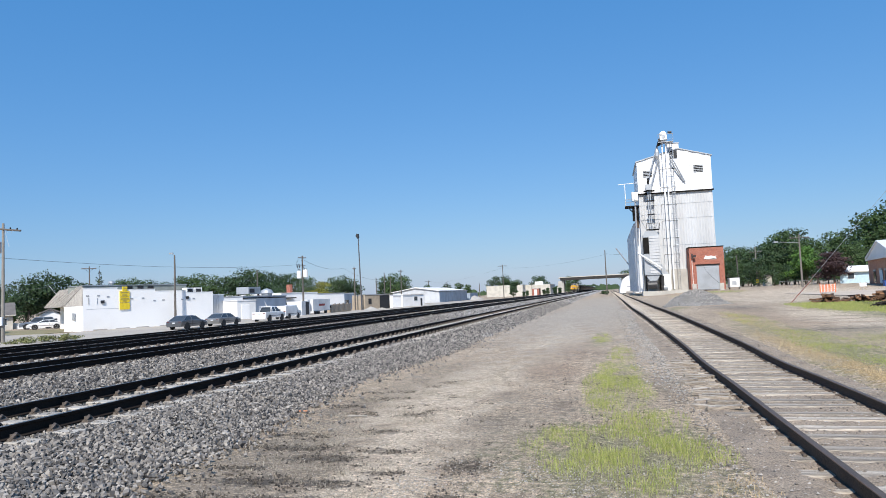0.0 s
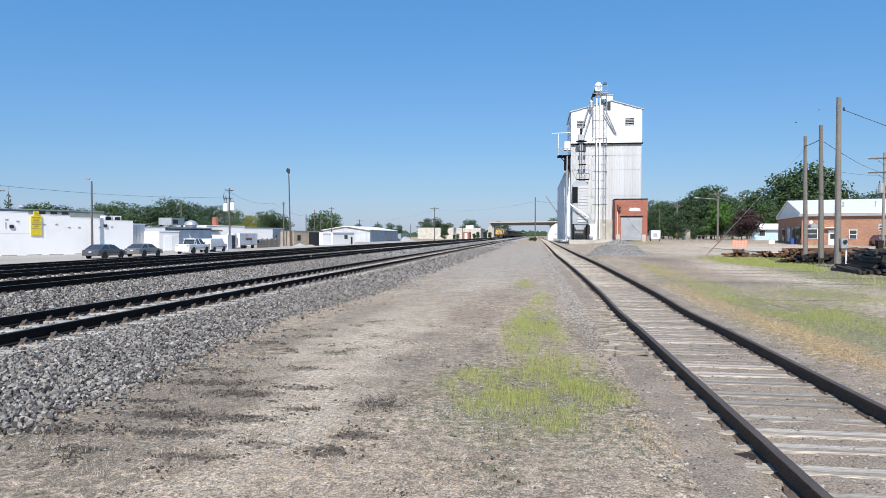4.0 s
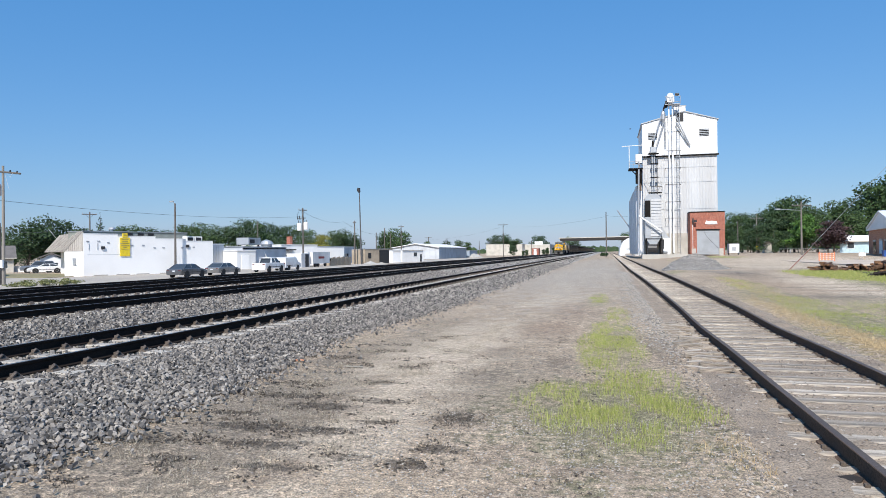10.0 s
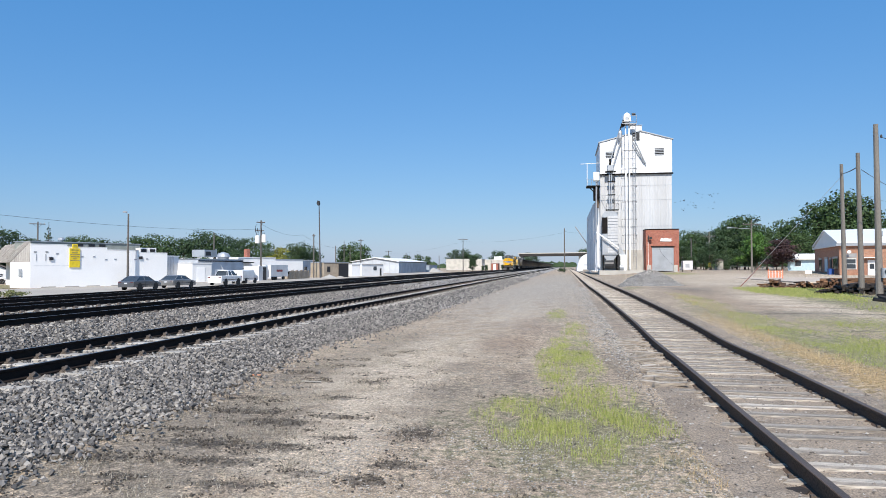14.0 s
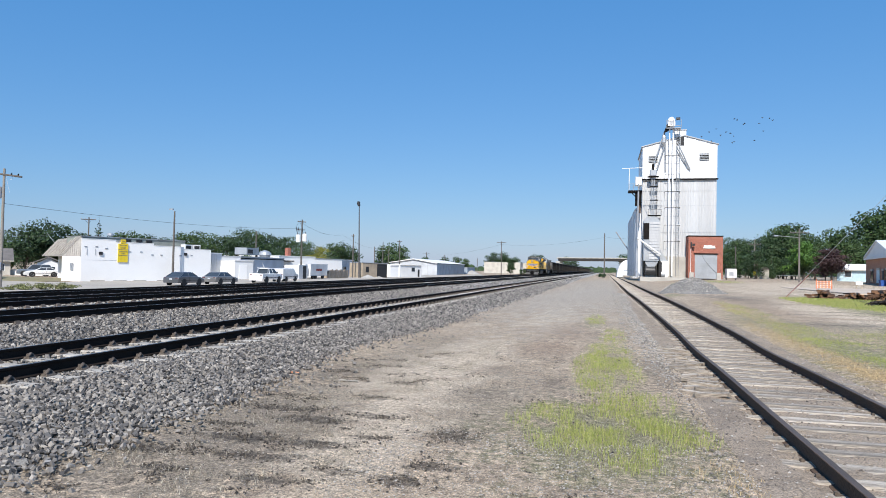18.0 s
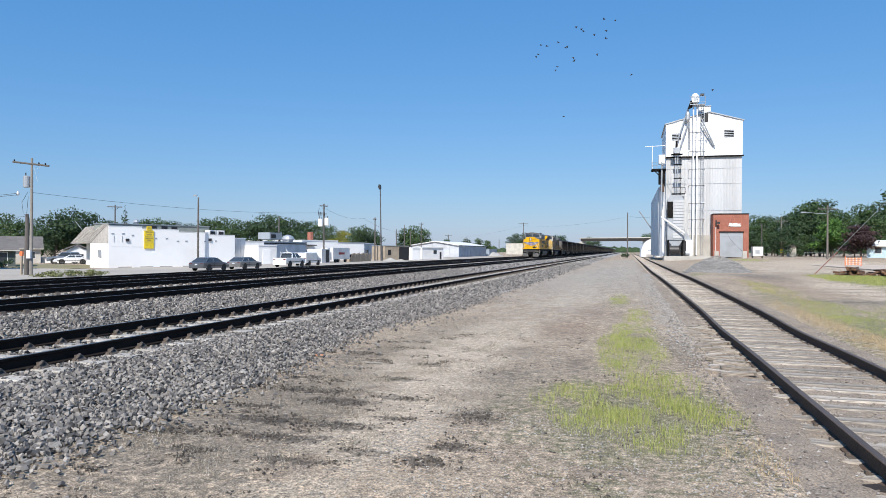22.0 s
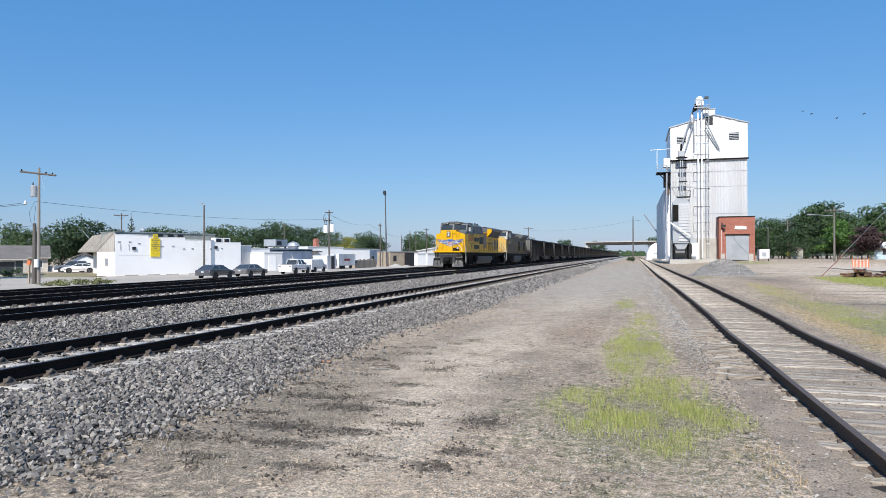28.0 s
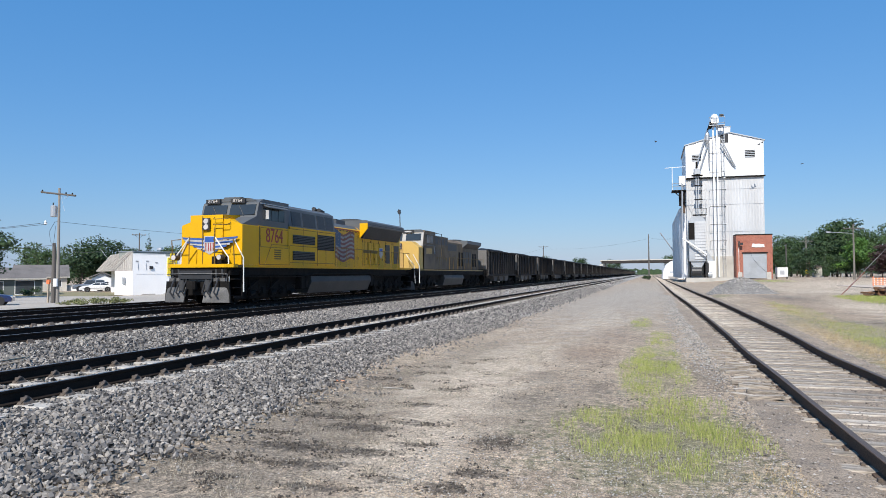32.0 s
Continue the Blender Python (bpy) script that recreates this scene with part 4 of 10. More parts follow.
    part("pilot_plate", Shape().box(-1.35, 1.35, 0.3, 0.345, 1.0, 1.14, M_PLOW), t)
    for x in (-0.62, 0.62):
        part("draft_bracket", Shape().box(x - 0.12, x + 0.12, 0.1, 0.32, 0.62, 1.05, M_TANK, 0.03), t)
    for y0, y1 in ((18.5, 19.25), (20.0, 20.95)):
        part("rear_vent", Shape().box(0.98, 0.995, y0, y1, 2.0, 3.25, M_BLACKPAINT), t)
    railing([(10.2, 2.75), (21.7, 2.75)], [10.2 + 1.15 * i for i in range(11)], 1.5, 1.69, 2.75, M_DKSEAM, t)
    railing([(10.2, 2.75), (21.7, 2.75)], [10.2 + 1.15 * i for i in range(11)], -1.5, 1.69, 2.75, M_DKSEAM, t)
    for a in (-1, 1):
        steps(t, 0.6, 1.15, a, M_UNDER)
        steps(t, 21.2, 21.8, a, M_UNDER)
        part("stair_rail", Shape().path([(a * 0.62, 0.62, 2.85), (a * 1.3, 0.58, 2.0), (a * 1.36, 0.56, 0.7), (a * 1.2, 0.5, 0.5)], 0.028, M_RAILWHITE), t)
        part("stair_rail", Shape().path([(a * 1.1, 1.2, 2.85), (a * 1.58, 1.22, 2.0), (a * 1.6, 1.22, 0.55)], 0.028, M_RAILWHITE), t)
        part("front_rail", Shape().path([(a * 1.5, 0.7, 1.7), (a * 1.5, 0.62, 2.75), (a * 1.05, 0.6, 2.78)], 0.022, M_DKSEAM), t)
        part("front_rail_post", Shape().tube((a * 0.62, 0.6, 1.7), (a * 0.62, 0.6, 2.88), 0.02, M_DKSEAM, 6), t)
    part("front_beam", Shape().box(-1.35, 1.35, 0.35, 0.6, 0.95, 1.55, M_UNDER, 0.05).box(-0.8, 0.8, 0.2, 0.4, 1.1, 1.45, M_BLACKPAINT), t)
    pilot(t, 0.0)
    coupler(t, 0.1, 1)
    coupler(t, 22.3, -1)
    part("fuel_tank", Shape().prism([(-1.4, 1.2), (1.4, 1.2), (1.45, 0.9), (1.2, 0.32), (-1.2, 0.32), (-1.45, 0.9)], "y", 7.4, 15.0, M_TANK), t, "dull grey fuel tank")
    part("air_reservoir", Shape().tube((1.15, 7.4, 1.36), (1.15, 13.8, 1.36), 0.2, M_UNDER, 10), t)
    part("centre_sill", Shape().box(-1.1, 1.1, 1.2, 21.2, 0.78, 1.3, M_UNDER, 0.1), t)
    for k, y in enumerate((6.6, 7.0, 15.2, 15.6)):
        part("equipment_box", Shape().box(1.05, 1.42, y - 0.18, y + 0.18, 0.55 + 0.1 * (k % 2), 1.25, M_UNDER, 0.04), t)
    part("brake_pipe", Shape().path([(1.46, 1.4, 1.2), (1.48, 6.4, 1.18), (1.5, 7.6, 1.3), (1.5, 15.0, 1.3), (1.47, 16, 1.15), (1.46, 21, 1.2)], 0.03, M_UNDER, 6), t)
    for y0, y1, ax in ((0.9, 6.3, (1.7, 3.4, 5.1)), (16.0, 21.4, (17.2, 18.9, 20.6))):
        for a in (-1, 1):
            part("truck_frame", side_frame(y0, y1, 0.53, ax, True, a), t)
        for y in ax:
            part("traction_motor", Shape().box(-0.62, 0.62, y + 0.12, y + 0.95, 0.22, 0.95, M_UNDER, 0.1), t)
    ax_me = axle_mesh(0.53)
    wheels = [part("wheelset", ax_me, t, at=(0, y, 0.53)) for y in (1.7, 3.4, 5.1, 17.2, 18.9, 20.6)]
    t.scale = (1.03, 1.03, 1.01)
    return t, wheels


M_NOSE = material("dusty_yellow_paint", (0.56, 0.36, 0.09), 0.6, 0, 0.12, 0.8, 24, 0.05, (0.46, 0.30, 0.10), 0.6)
M_FACE = material("pale_grey_cab_paint", (0.36, 0.35, 0.33), 0.6, 0, 0.12, 0.8, 24, 0.05)


def second_locomotive():
    t = thing("locomotive", "grimy faded yellow diesel locomotive coupled second in the train", "locomotive")
    Y, W, G = M_YELLOWOLD, M_GRIME, M_LOCOGREY
    part("underframe", Shape().box(-1.45, 1.45, 0.5, 21.9, 1.2, 1.68, M_UNDER), t)
    part("nose", Shape().prism([(-1.5, 1.68), (1.5, 1.68), (1.5, 3.3), (0.9, 3.75), (-0.9, 3.75), (-1.5, 3.3)], "y", 1.3, 2.6, M_NOSE), t, "dusty yellow nose")
    part("cab_face", Shape().add([(-1.48, 2.27, 3.45), (1.48, 2.27, 3.45), (1.48, 2.58, 4.48), (-1.48, 2.58, 4.48), (-1.48, 2.32, 3.45), (1.48, 2.32, 3.45), (1.48, 2.63, 4.48), (-1.48, 2.63, 4.48)], [(0, 1, 2, 3), (7, 6, 5, 4), (0, 4, 5, 1), (1, 5, 6, 2), (2, 6, 7, 3), (3, 7, 4, 0)], M_FACE), t, "pale grey cab front")
    part("nose_door", Shape().box(-0.3, 0.3, 1.27, 1.31, 1.75, 3.5, Y), t)
    part("cab", Shape().prism([(2.3, 1.68), (2.3, 3.5), (2.6, 4.5), (2.9, 4.66), (5.4, 4.66), (5.4, 1.68)], "x", -1.5, 1.5, W), t)
    part("cab_roof", Shape().prism([(-1.52, 4.4), (-1.2, 4.72), (1.2, 4.72), (1.52, 4.4)], "y", 2.6, 5.4, G), t)
    for x0, x1 in ((-1.25, -0.2), (0.1, 1.3)):
        part("windshield", Shape().add([(x0, 2.36, 3.86), (x1, 2.36, 3.86), (x1, 2.55, 4.4), (x0, 2.55, 4.4), (x0, 2.4, 3.86), (x1, 2.4, 3.86), (x1, 2.6, 4.4), (x0, 2.6, 4.4)], [(0, 1, 2, 3), (7, 6, 5, 4), (0, 4, 5, 1), (1, 5, 6, 2), (2, 6, 7, 3), (3, 7, 4, 0)], M_GLASS), t)
    part("number_board", Shape().box(-0.2, 0.7, 2.48, 2.62, 4.45, 4.68, M_BLACKPAINT), t)
    part("number_bar", Shape().box(-0.02, 0.52, 2.47, 2.49, 4.52, 4.61, M_FLAGWHITE), t)
    for y0, y1 in ((3.2, 3.9), (4.0, 4.7)):
        part("side_window", Shape().box(1.5, 1.515, y0, y1, 3.7, 4.3, M_GLASS), t)
    part("engine_cabinet", Shape().box(-1.4, 1.4, 5.4, 9.2, 1.68, 4.4, W), t)
    part("hood", Shape().prism([(-1.0, 1.68), (1.0, 1.68), (1.0, 4.1), (0.75, 4.35), (-0.75, 4.35), (-1.0, 4.1)], "y", 9.2, 21.3, W), t)
    for y in (5.6, 6.5, 7.4, 8.3):
        part("vent", Shape().box(1.4, 1.415, y, y + 0.7, 3.7, 4.25, M_BLACKPAINT), t)
    part("radiator", Shape().prism([(-1.5, 4.15), (-1.5, 4.45), (1.5, 4.45), (1.5, 4.15), (1.0, 3.75), (-1.0, 3.75)], "y", 15.2, 20.6, G), t)
    part("radiator_screen", Shape().prism([(1.5, 4.13), (1.52, 4.13), (1.02, 3.73), (1.0, 3.75)], "y", 15.4, 20.4, M_BLACKPAINT), t)
    part("exhaust_stack", Shape().box(-0.5, 0.5, 11, 12.4, 4.35, 4.55, G, 0.1), t)
    for k in range(9):
        y = 9.6 + 1.05 * k
        part("hood_door_seam", Shape().box(1.0, 1.01, y, y + 0.03, 1.75, 3.95, M_DKSEAM), t)
    for y0, y1 in ((15.6, 16.3), (16.5, 17.2), (17.5, 18.4)):
        part("grille", Shape().box(1.0, 1.015, y0, y1, 2.3, 3.4, M_BLACKPAINT), t)
    for k in range(6):
        y = 5.45 + 0.63 * k
        part("cabinet_seam", Shape().box(1.4, 1.412, y, y + 0.03, 1.72, 3.62, M_DKSEAM), t)
        part("cabinet_latch", Shape().box(1.41, 1.43, y + 0.12, y + 0.18, 2.5, 2.66, M_DKSEAM), t)
    part("cabinet_band", Shape().box(1.4, 1.41, 5.4, 9.2, 2.62, 2.65, M_DKSEAM), t)
    part("cab_door", Shape().box(1.5, 1.512, 4.78, 5.32, 1.75, 3.55, M_GRIME), t)
    part("cab_door_pane", Shape().box(1.512, 1.52, 4.88, 5.22, 2.9, 3.45, M_GLASS), t)
    part("number_panel", Shape().box(1.5, 1.51, 3.1, 4.5, 2.85, 3.3, M_YELLOWOLD), t)
    part("cab_ledge", Shape().box(1.48, 1.56, 2.5, 5.4, 3.5, 3.56, G), t)
    part("intake_band", Shape().box(1.0, 1.02, 9.4, 13.2, 3.35, 3.95, M_BLACKPAINT), t, "dark intake screens")
    part("blower_duct", Shape().prism([(9.3, 1.75), (10.6, 1.75), (10.3, 3.0), (9.3, 3.2)], "x", 0.98, 1.3, W), t)
    for y in (13.9, 14.9, 18.9, 19.8):
        part("dark_door", Shape().box(1.0, 1.012, y, y + 0.55, 2.0, 3.3, M_UNDER), t)
    for y in (15.9, 17.8, 19.6):
        part("fan", Shape().lathe([(0.7, 4.45), (0.74, 4.54), (0.6, 4.58), (0.1, 4.56)], (0, y, 0), G, "z", 16), t)
    part("roof_rail", Shape().path([(0.9, 5.6, 4.45), (0.9, 5.6, 4.7), (0.9, 9.0, 4.7), (0.9, 9.0, 4.45)], 0.025, M_BLACKPAINT), t)
    part("sill_stripe", Shape().box(1.45, 1.46, 1.3, 21.6, 1.56, 1.64, M_YELLOWOLD), t)
    part("air_reservoir", Shape().tube((1.2, 8.0, 1.32), (1.2, 14.0, 1.32), 0.17, M_UNDER, 10), t)
    hl2 = part("headlight", Shape().box(-0.2, 0.2, 1.24, 1.3, 3.15, 3.6, M_BLACKPAINT), t)
    for z in (3.26, 3.49):
        part("lens", Shape().lathe([(0.09, 1.22), (0.1, 1.235), (0.1, 1.25)], (0, 0, z), M_LENS, "y", 12), hl2)
    railing([(9.3, 2.72), (21.7, 2.72)], [9.3 + 1.24 * i for i in range(11)], 1.5, 1.68, 2.72, M_DKSEAM, t)
    for a in (-1, 1):
        steps(t, 0.6, 1.15, a, M_UNDER)
        steps(t, 21.2, 21.8, a, M_UNDER)
        part("stair_rail", Shape().path([(a * 0.7, 0.8, 2.75), (a * 1.4, 0.6, 1.9), (a * 1.5, 0.56, 0.6)], 0.028, M_RAILWHITE), t)
        part("stair_rail", Shape().path([(a * 1.1, 1.25, 2.75), (a * 1.58, 1.22, 1.9), (a * 1.6, 1.22, 0.6)], 0.028, M_RAILWHITE), t)
    pilot(t, 0.0)
    coupler(t, 0.1, 1)
    coupler(t, 22.3, -1)
    part("fuel_tank", Shape().prism([(-1.4, 1.2), (1.4, 1.2), (1.48, 0.9), (1.3, 0.32), (-1.3, 0.32), (-1.48, 0.9)], "y", 8.0, 14.0, M_TANK), t, "pale grey fuel tank")
    part("centre_sill", Shape().box(-1.1, 1.1, 1.2, 21.2, 0.78, 1.25, M_UNDER, 0.1), t)
    for y0, y1, ax in ((0.9, 6.6, (1.8, 3.6, 5.4)), (15.7, 21.4, (16.9, 18.7, 20.5))):
        for a in (-1, 1):
            part("truck_frame", side_frame(y0, y1, 0.53, ax, True, a), t)
        for y in ax:
            part("traction_motor", Shape().box(-0.62, 0.62, y + 0.12, y + 0.95, 0.22, 0.95, M_UNDER, 0.1), t)
    me = bpy.data.meshes.get("wheelset")
    wheels = [part("wheelset", me, t, at=(0, y, 0.53)) for y in (1.8, 3.6, 5.4, 16.9, 18.7, 20.5)]
    t.scale = (1.03, 1.03, 1.01)
    return t, wheels


CAR = 16.6


def coal_car():
    t = thing("coal_car", "dusty brown steel coal hopper car heaped with black coal", "freight car", group="coal cars of the train")
    s = Shape()
    s.prism([(0.55, 1.75), (0.75, 1.15), (CAR - 0.75, 1.15), (CAR - 0.55, 1.75), (CAR - 0.5, 3.78), (0.5, 3.78)], "x", -1.5, 1.5, M_HOPPER)
    part("body", s, t)
    for k in range(13):
        y = 1.0 + (CAR - 2.0) * k / 12
        part("side_post", Shape().box(1.5, 1.6, y - 0.06, y + 0.06, 1.2, 3.7, M_HOPPER), t)
    part("top_chord", Shape().box(1.48, 1.62, 0.45, CAR - 0.45, 3.7, 3.86, M_HOPPER).box(-1.62, -1.48, 0.45, CAR - 0.45, 3.7, 3.86, M_HOPPER), t)
    part("side_sill", Shape().box(1.45, 1.58, 0.6, CAR - 0.6, 1.05, 1.25, M_HOPPER), t)
    for y0, y1 in ((0.44, 0.5), (CAR - 0.5, CAR - 0.44)):
        part("end_sheet", Shape().box(-1.5, 1.5, y0, y1, 1.75, 3.8, M_SLOPE), t)
    for k in range(3):
        y = 4.2 + 3.0 * k
        part("hopper_bay", Shape().prism([(y, 1.2), (y + 2.6, 1.2), (y + 1.9, 0.45), (y + 0.7, 0.45)], "x", -1.2, 1.3, M_SLOPE), t)
    n, vs, fs = 12, [], []
    for i in range(n + 1):
        for j in range(7):
            y, x = 0.7 + (CAR - 1.4) * i / n, -1.4 + 2.8 * j / 6
            e = min(1.0, 4 * (0.5 - abs(i / n - 0.5))) * (1 - (x / 1.5) ** 2)
            vs.append((x, y, 3.7 + 0.48 * e + 0.06 * noise.noise((x * 2, y * 1.3, 3))))
    for i in range(n):
        for j in range(6):
            a = i * 7 + j
            fs.append((a, a + 1, a + 8, a + 7))
    part("coal_load", mesh_of("coal_load", vs, fs, M_COAL, True), t)
    part("ladder", Shape().path([(1.62, 0.62, 1.1), (1.62, 0.62, 3.7)], 0.02, M_SLOPE).path([(1.62, 0.98, 1.1), (1.62, 0.98, 3.7)], 0.02, M_SLOPE), t)
    for yc in (2.2, CAR - 2.2):
        for a in (-1, 1):
            part("truck_frame", side_frame(yc - 1.35, yc + 1.35, 0.46, (yc - 0.9, yc + 0.9), False, a), t)
        part("bolster", Shape().box(-0.95, 0.95, yc - 0.25, yc + 0.25, 0.3, 1.1, M_UNDER, 0.05), t)
        for d in (-0.9, 0.9):
            part("wheelset", AXLE_S, t, at=(0, yc + d, 0.46))
    part("draft_gear", Shape().box(-0.2, 0.2, -0.05, 1.2, 0.72, 1.1, M_UNDER).box(-0.2, 0.2, CAR - 1.2, CAR + 0.0, 0.72, 1.1, M_UNDER), t)
    t.scale = (1.03, 1.03, 1.01)
    return t


AXLE_S = axle_mesh(0.46)
loco, loco_wheels = lead_locomotive()
loco2, loco2_wheels = second_locomotive()
car0 = coal_car()
cars = [car0] + [copy_thing(car0, Matrix()) for _ in range(44)]


def train_y(t):
    """Where the front coupler stands along the track."""
    s = 32 - t
    return 0.93 * (27.3 + 11.3 * s + 0.018 * s * s) - 1.45


def train_motions():
    times = [0, 4, 8, 12, 16, 20, 24, 28, 32]
    offsets = [(loco, 0.0), (loco2, 23.1)] + [(c, 46.25 + i * (CAR + 0.15) * 1.03) for i, c in enumerate(cars)]
    for ob, d in offsets:
        walk(ob, [(t, pose(T3, train_y(t) + d, T3_Z)) for t in times])
    y0 = train_y(32)
    car_wheels = [c for car in cars[:4] for c in car.children if c.name.startswith("wheelset")]
    for w in loco_wheels + loco2_wheels + car_wheels:
        x, y, z = w.location
        r = z * 1.03
        walk(w, [(k / FPS, pose(x, y, z, -math.degrees((train_y(k / FPS) - y0) / r))) for k in range(0, 961)])

# ---- the grain elevator and what stands by it ----
def ribbed(x0, x1, z0, z1, y, mat, pitch=0.42, deep=0.03):
    """A sheet with upright ribs that faces -y, with thickness."""
    n = int((x1 - x0) / pitch)
    pts = []
    for i in range(n):
        a = x0 + (x1 - x0) * i / n
        w = (x1 - x0) / n
        pts += [(a, y), (a + w * 0.62, y), (a + w * 0.72, y - deep), (a + w * 0.9, y - deep)]
    pts += [(x1, y), (x1, y + 0.08), (x0, y + 0.08)]
    return Shape().prism(pts, "z", z0, z1, mat)


def elevator():
    t = thing("grain_elevator", "tall white corrugated steel grain elevator with a gabled headhouse", "grain elevator")
    W = M_WHITEMETAL
    y0, y1 = 115.0, 128.0
    part("house", Shape().box(5.75, 17.15, y0, y1, 1.0, 17.0, W), t)
    part("headhouse", Shape().prism([(5.7, 17.0), (17.2, 17.0), (17.2, 22.5), (12.2, 23.95), (5.7, 22.3)], "y", y0 - 0.2, y1, W), t)
    low = part("lower_cladding", ribbed(5.75, 17.15, 4.4, 16.95, y0 - 0.02, M_OLDWHITE), t)
    for k in range(7):
        a = 5.7 + 11.5 * k / 7
        b = a + 11.5 / 7
        top = lambda x: 22.3 + (x - 5.7) / 6.5 * 1.65 if x < 12.2 else 23.95 - (x - 12.2) / 5.0 * 1.45
        part("upper_panel", ribbed(a, b - 0.01, 17.0, min(top(a), top(b)) - 0.02, y0 - 0.24, W, 0.41), t)
    part("drip_edge", Shape().box(5.6, 17.35, y0 - 0.38, y0 - 0.05, 16.82, 17.02, M_UNDER), t, "dark flashing line")
    part("roof_edge", Shape().prism([(5.5, 22.2), (12.2, 23.95), (17.4, 22.42), (17.4, 22.55), (12.2, 24.1), (5.5, 22.36)], "y", y0 - 0.4, y1 + 0.2, M_GALV), t)
    part("cupola", Shape().box(10.7, 12.5, y0 + 0.3, y0 + 3.5, 23.4, 25.0, W).box(10.6, 12.6, y0 + 0.2, y0 + 3.6, 25.0, 25.1, M_GALV), t)
    for x0, x1, z0, z1 in ((14.5, 15.9, 19.9, 21.0), (6.65, 8.05, 19.7, 20.7)):
        w = part("louvre_window", Shape().box(x0, x1, y0 - 0.32, y0 - 0.2, z0, z1, M_UNDER), t)
        for k in range(4):
            part("slat", Shape().box(x0, x1, y0 - 0.36, y0 - 0.3, z0 + 0.06 + (z1 - z0) * k / 4, z0 + 0.16 + (z1 - z0) * k / 4, M_GALV), w)
    part("dark_window", Shape().box(10.95, 12.1, y0 - 0.3, y0 - 0.2, 22.4, 23.75, M_DARK), t)
    part("window_post", Shape().box(11.5, 11.56, y0 - 0.34, y0 - 0.28, 22.4, 23.75, M_GALV), t)
    part("concrete_base", Shape().box(10.2, 13.0, y0 - 0.5, y0 - 0.02, 1.0, 4.4, M_CONCRETE), t)
    part("stain_band", Shape().box(5.75, 10.2, y0 - 0.06, y0 - 0.02, 1.0, 4.4, M_CONCRETE), t)
    # bucket leg: two casings, head, ladder cage
    leg = part("bucket_leg", Shape().box(9.7, 9.9, y0 - 1.25, y0 - 1.0, 1.2, 25.6, M_WHITEMETAL).box(10.25, 10.45, y0 - 1.25, y0 - 1.0, 1.2, 25.6, M_WHITEMETAL), t)
    part("leg_head", Shape().lathe([(0.42, 25.2), (0.6, 25.35), (0.64, 26.0), (0.58, 26.4), (0.38, 26.75), (0.08, 26.9)], (10.05, y0 - 1.1, 0), M_WHITE, "z", 18).box(9.5, 10.6, y0 - 1.75, y0 - 1.2, 25.3, 26.1, M_WHITE), t, "white domed elevator head")
    part("head_chute", Shape().prism([(8.9, 24.4), (9.6, 24.6), (9.75, 25.6), (9.3, 25.6)], "y", y0 - 1.6, y0 - 0.9, M_UNDER), t)
    part("head_hatch", Shape().tube((10.0, y0 - 1.76, 25.8), (10.0, y0 - 1.8, 25.8), 0.26, M_GALV, 12), t)
    for z in (8.3, 12.6, 15.0):
        part("sheet_lap", Shape().box(5.76, 17.14, y0 - 0.065, y0 - 0.05, z, z + 0.05, M_GALV), t)
    part("leg_motor", Shape().tube((10.8, y0 - 1.1, 26.6), (11.4, y0 - 1.1, 26.6), 0.2, M_BLACKPAINT, 10), t)
    s = Shape()
    for z in (25.3, 26.2):
        s.path([(9.2, y0 - 1.9, z), (11.5, y0 - 1.9, z), (11.5, y0 - 0.4, z)], 0.035, M_GALV)
    for x in (9.2, 10.3, 11.5):
        s.tube((x, y0 - 1.9, 25.0), (x, y0 - 1.9, 26.2), 0.035, M_GALV, 5)
    s.box(9.2, 11.5, y0 - 1.9, y0 - 0.3, 24.9, 25.0, M_GALV)
    part("head_platform", s, t)
    lad = part("ladder", Shape().tube((11.0, y0 - 0.7, 1.2), (11.0, y0 - 0.7, 25.0), 0.03, M_GALV, 5).tube((11.4, y0 - 0.7, 1.2), (11.4, y0 - 0.7, 25.0), 0.03, M_GALV, 5), t)
    for k in range(60):
        part("rung", Shape().tube((11.0, y0 - 0.7, 1.5 + 0.39 * k), (11.4, y0 - 0.7, 1.5 + 0.39 * k), 0.018, M_GALV, 4), lad)
    for k in range(18):
        z = 3.5 + 1.2 * k
        part("cage_hoop", Shape().path([(10.95, y0 - 0.7, z), (10.95, y0 - 1.35, z), (11.45, y0 - 1.35, z), (11.45, y0 - 0.7, z)], 0.018, M_GALV, 4), lad)
    for z in (6.8, 9.4, 12.2, 14.8, 17.6, 20.6):
        part("leg_brace", Shape().path([(9.2, y0 - 0.05, z), (9.2, y0 - 1.4, z), (11.5, y0 - 1.4, z), (11.5, y0 - 0.05, z)], 0.035, M_UNDER, 5), t)
    part("distributor", Shape().lathe([(0.12, 22.3), (0.36, 22.8), (0.36, 23.6), (0.15, 24.3)], (8.95, y0 - 0.9, 0), M_GALV, "z", 10), t)
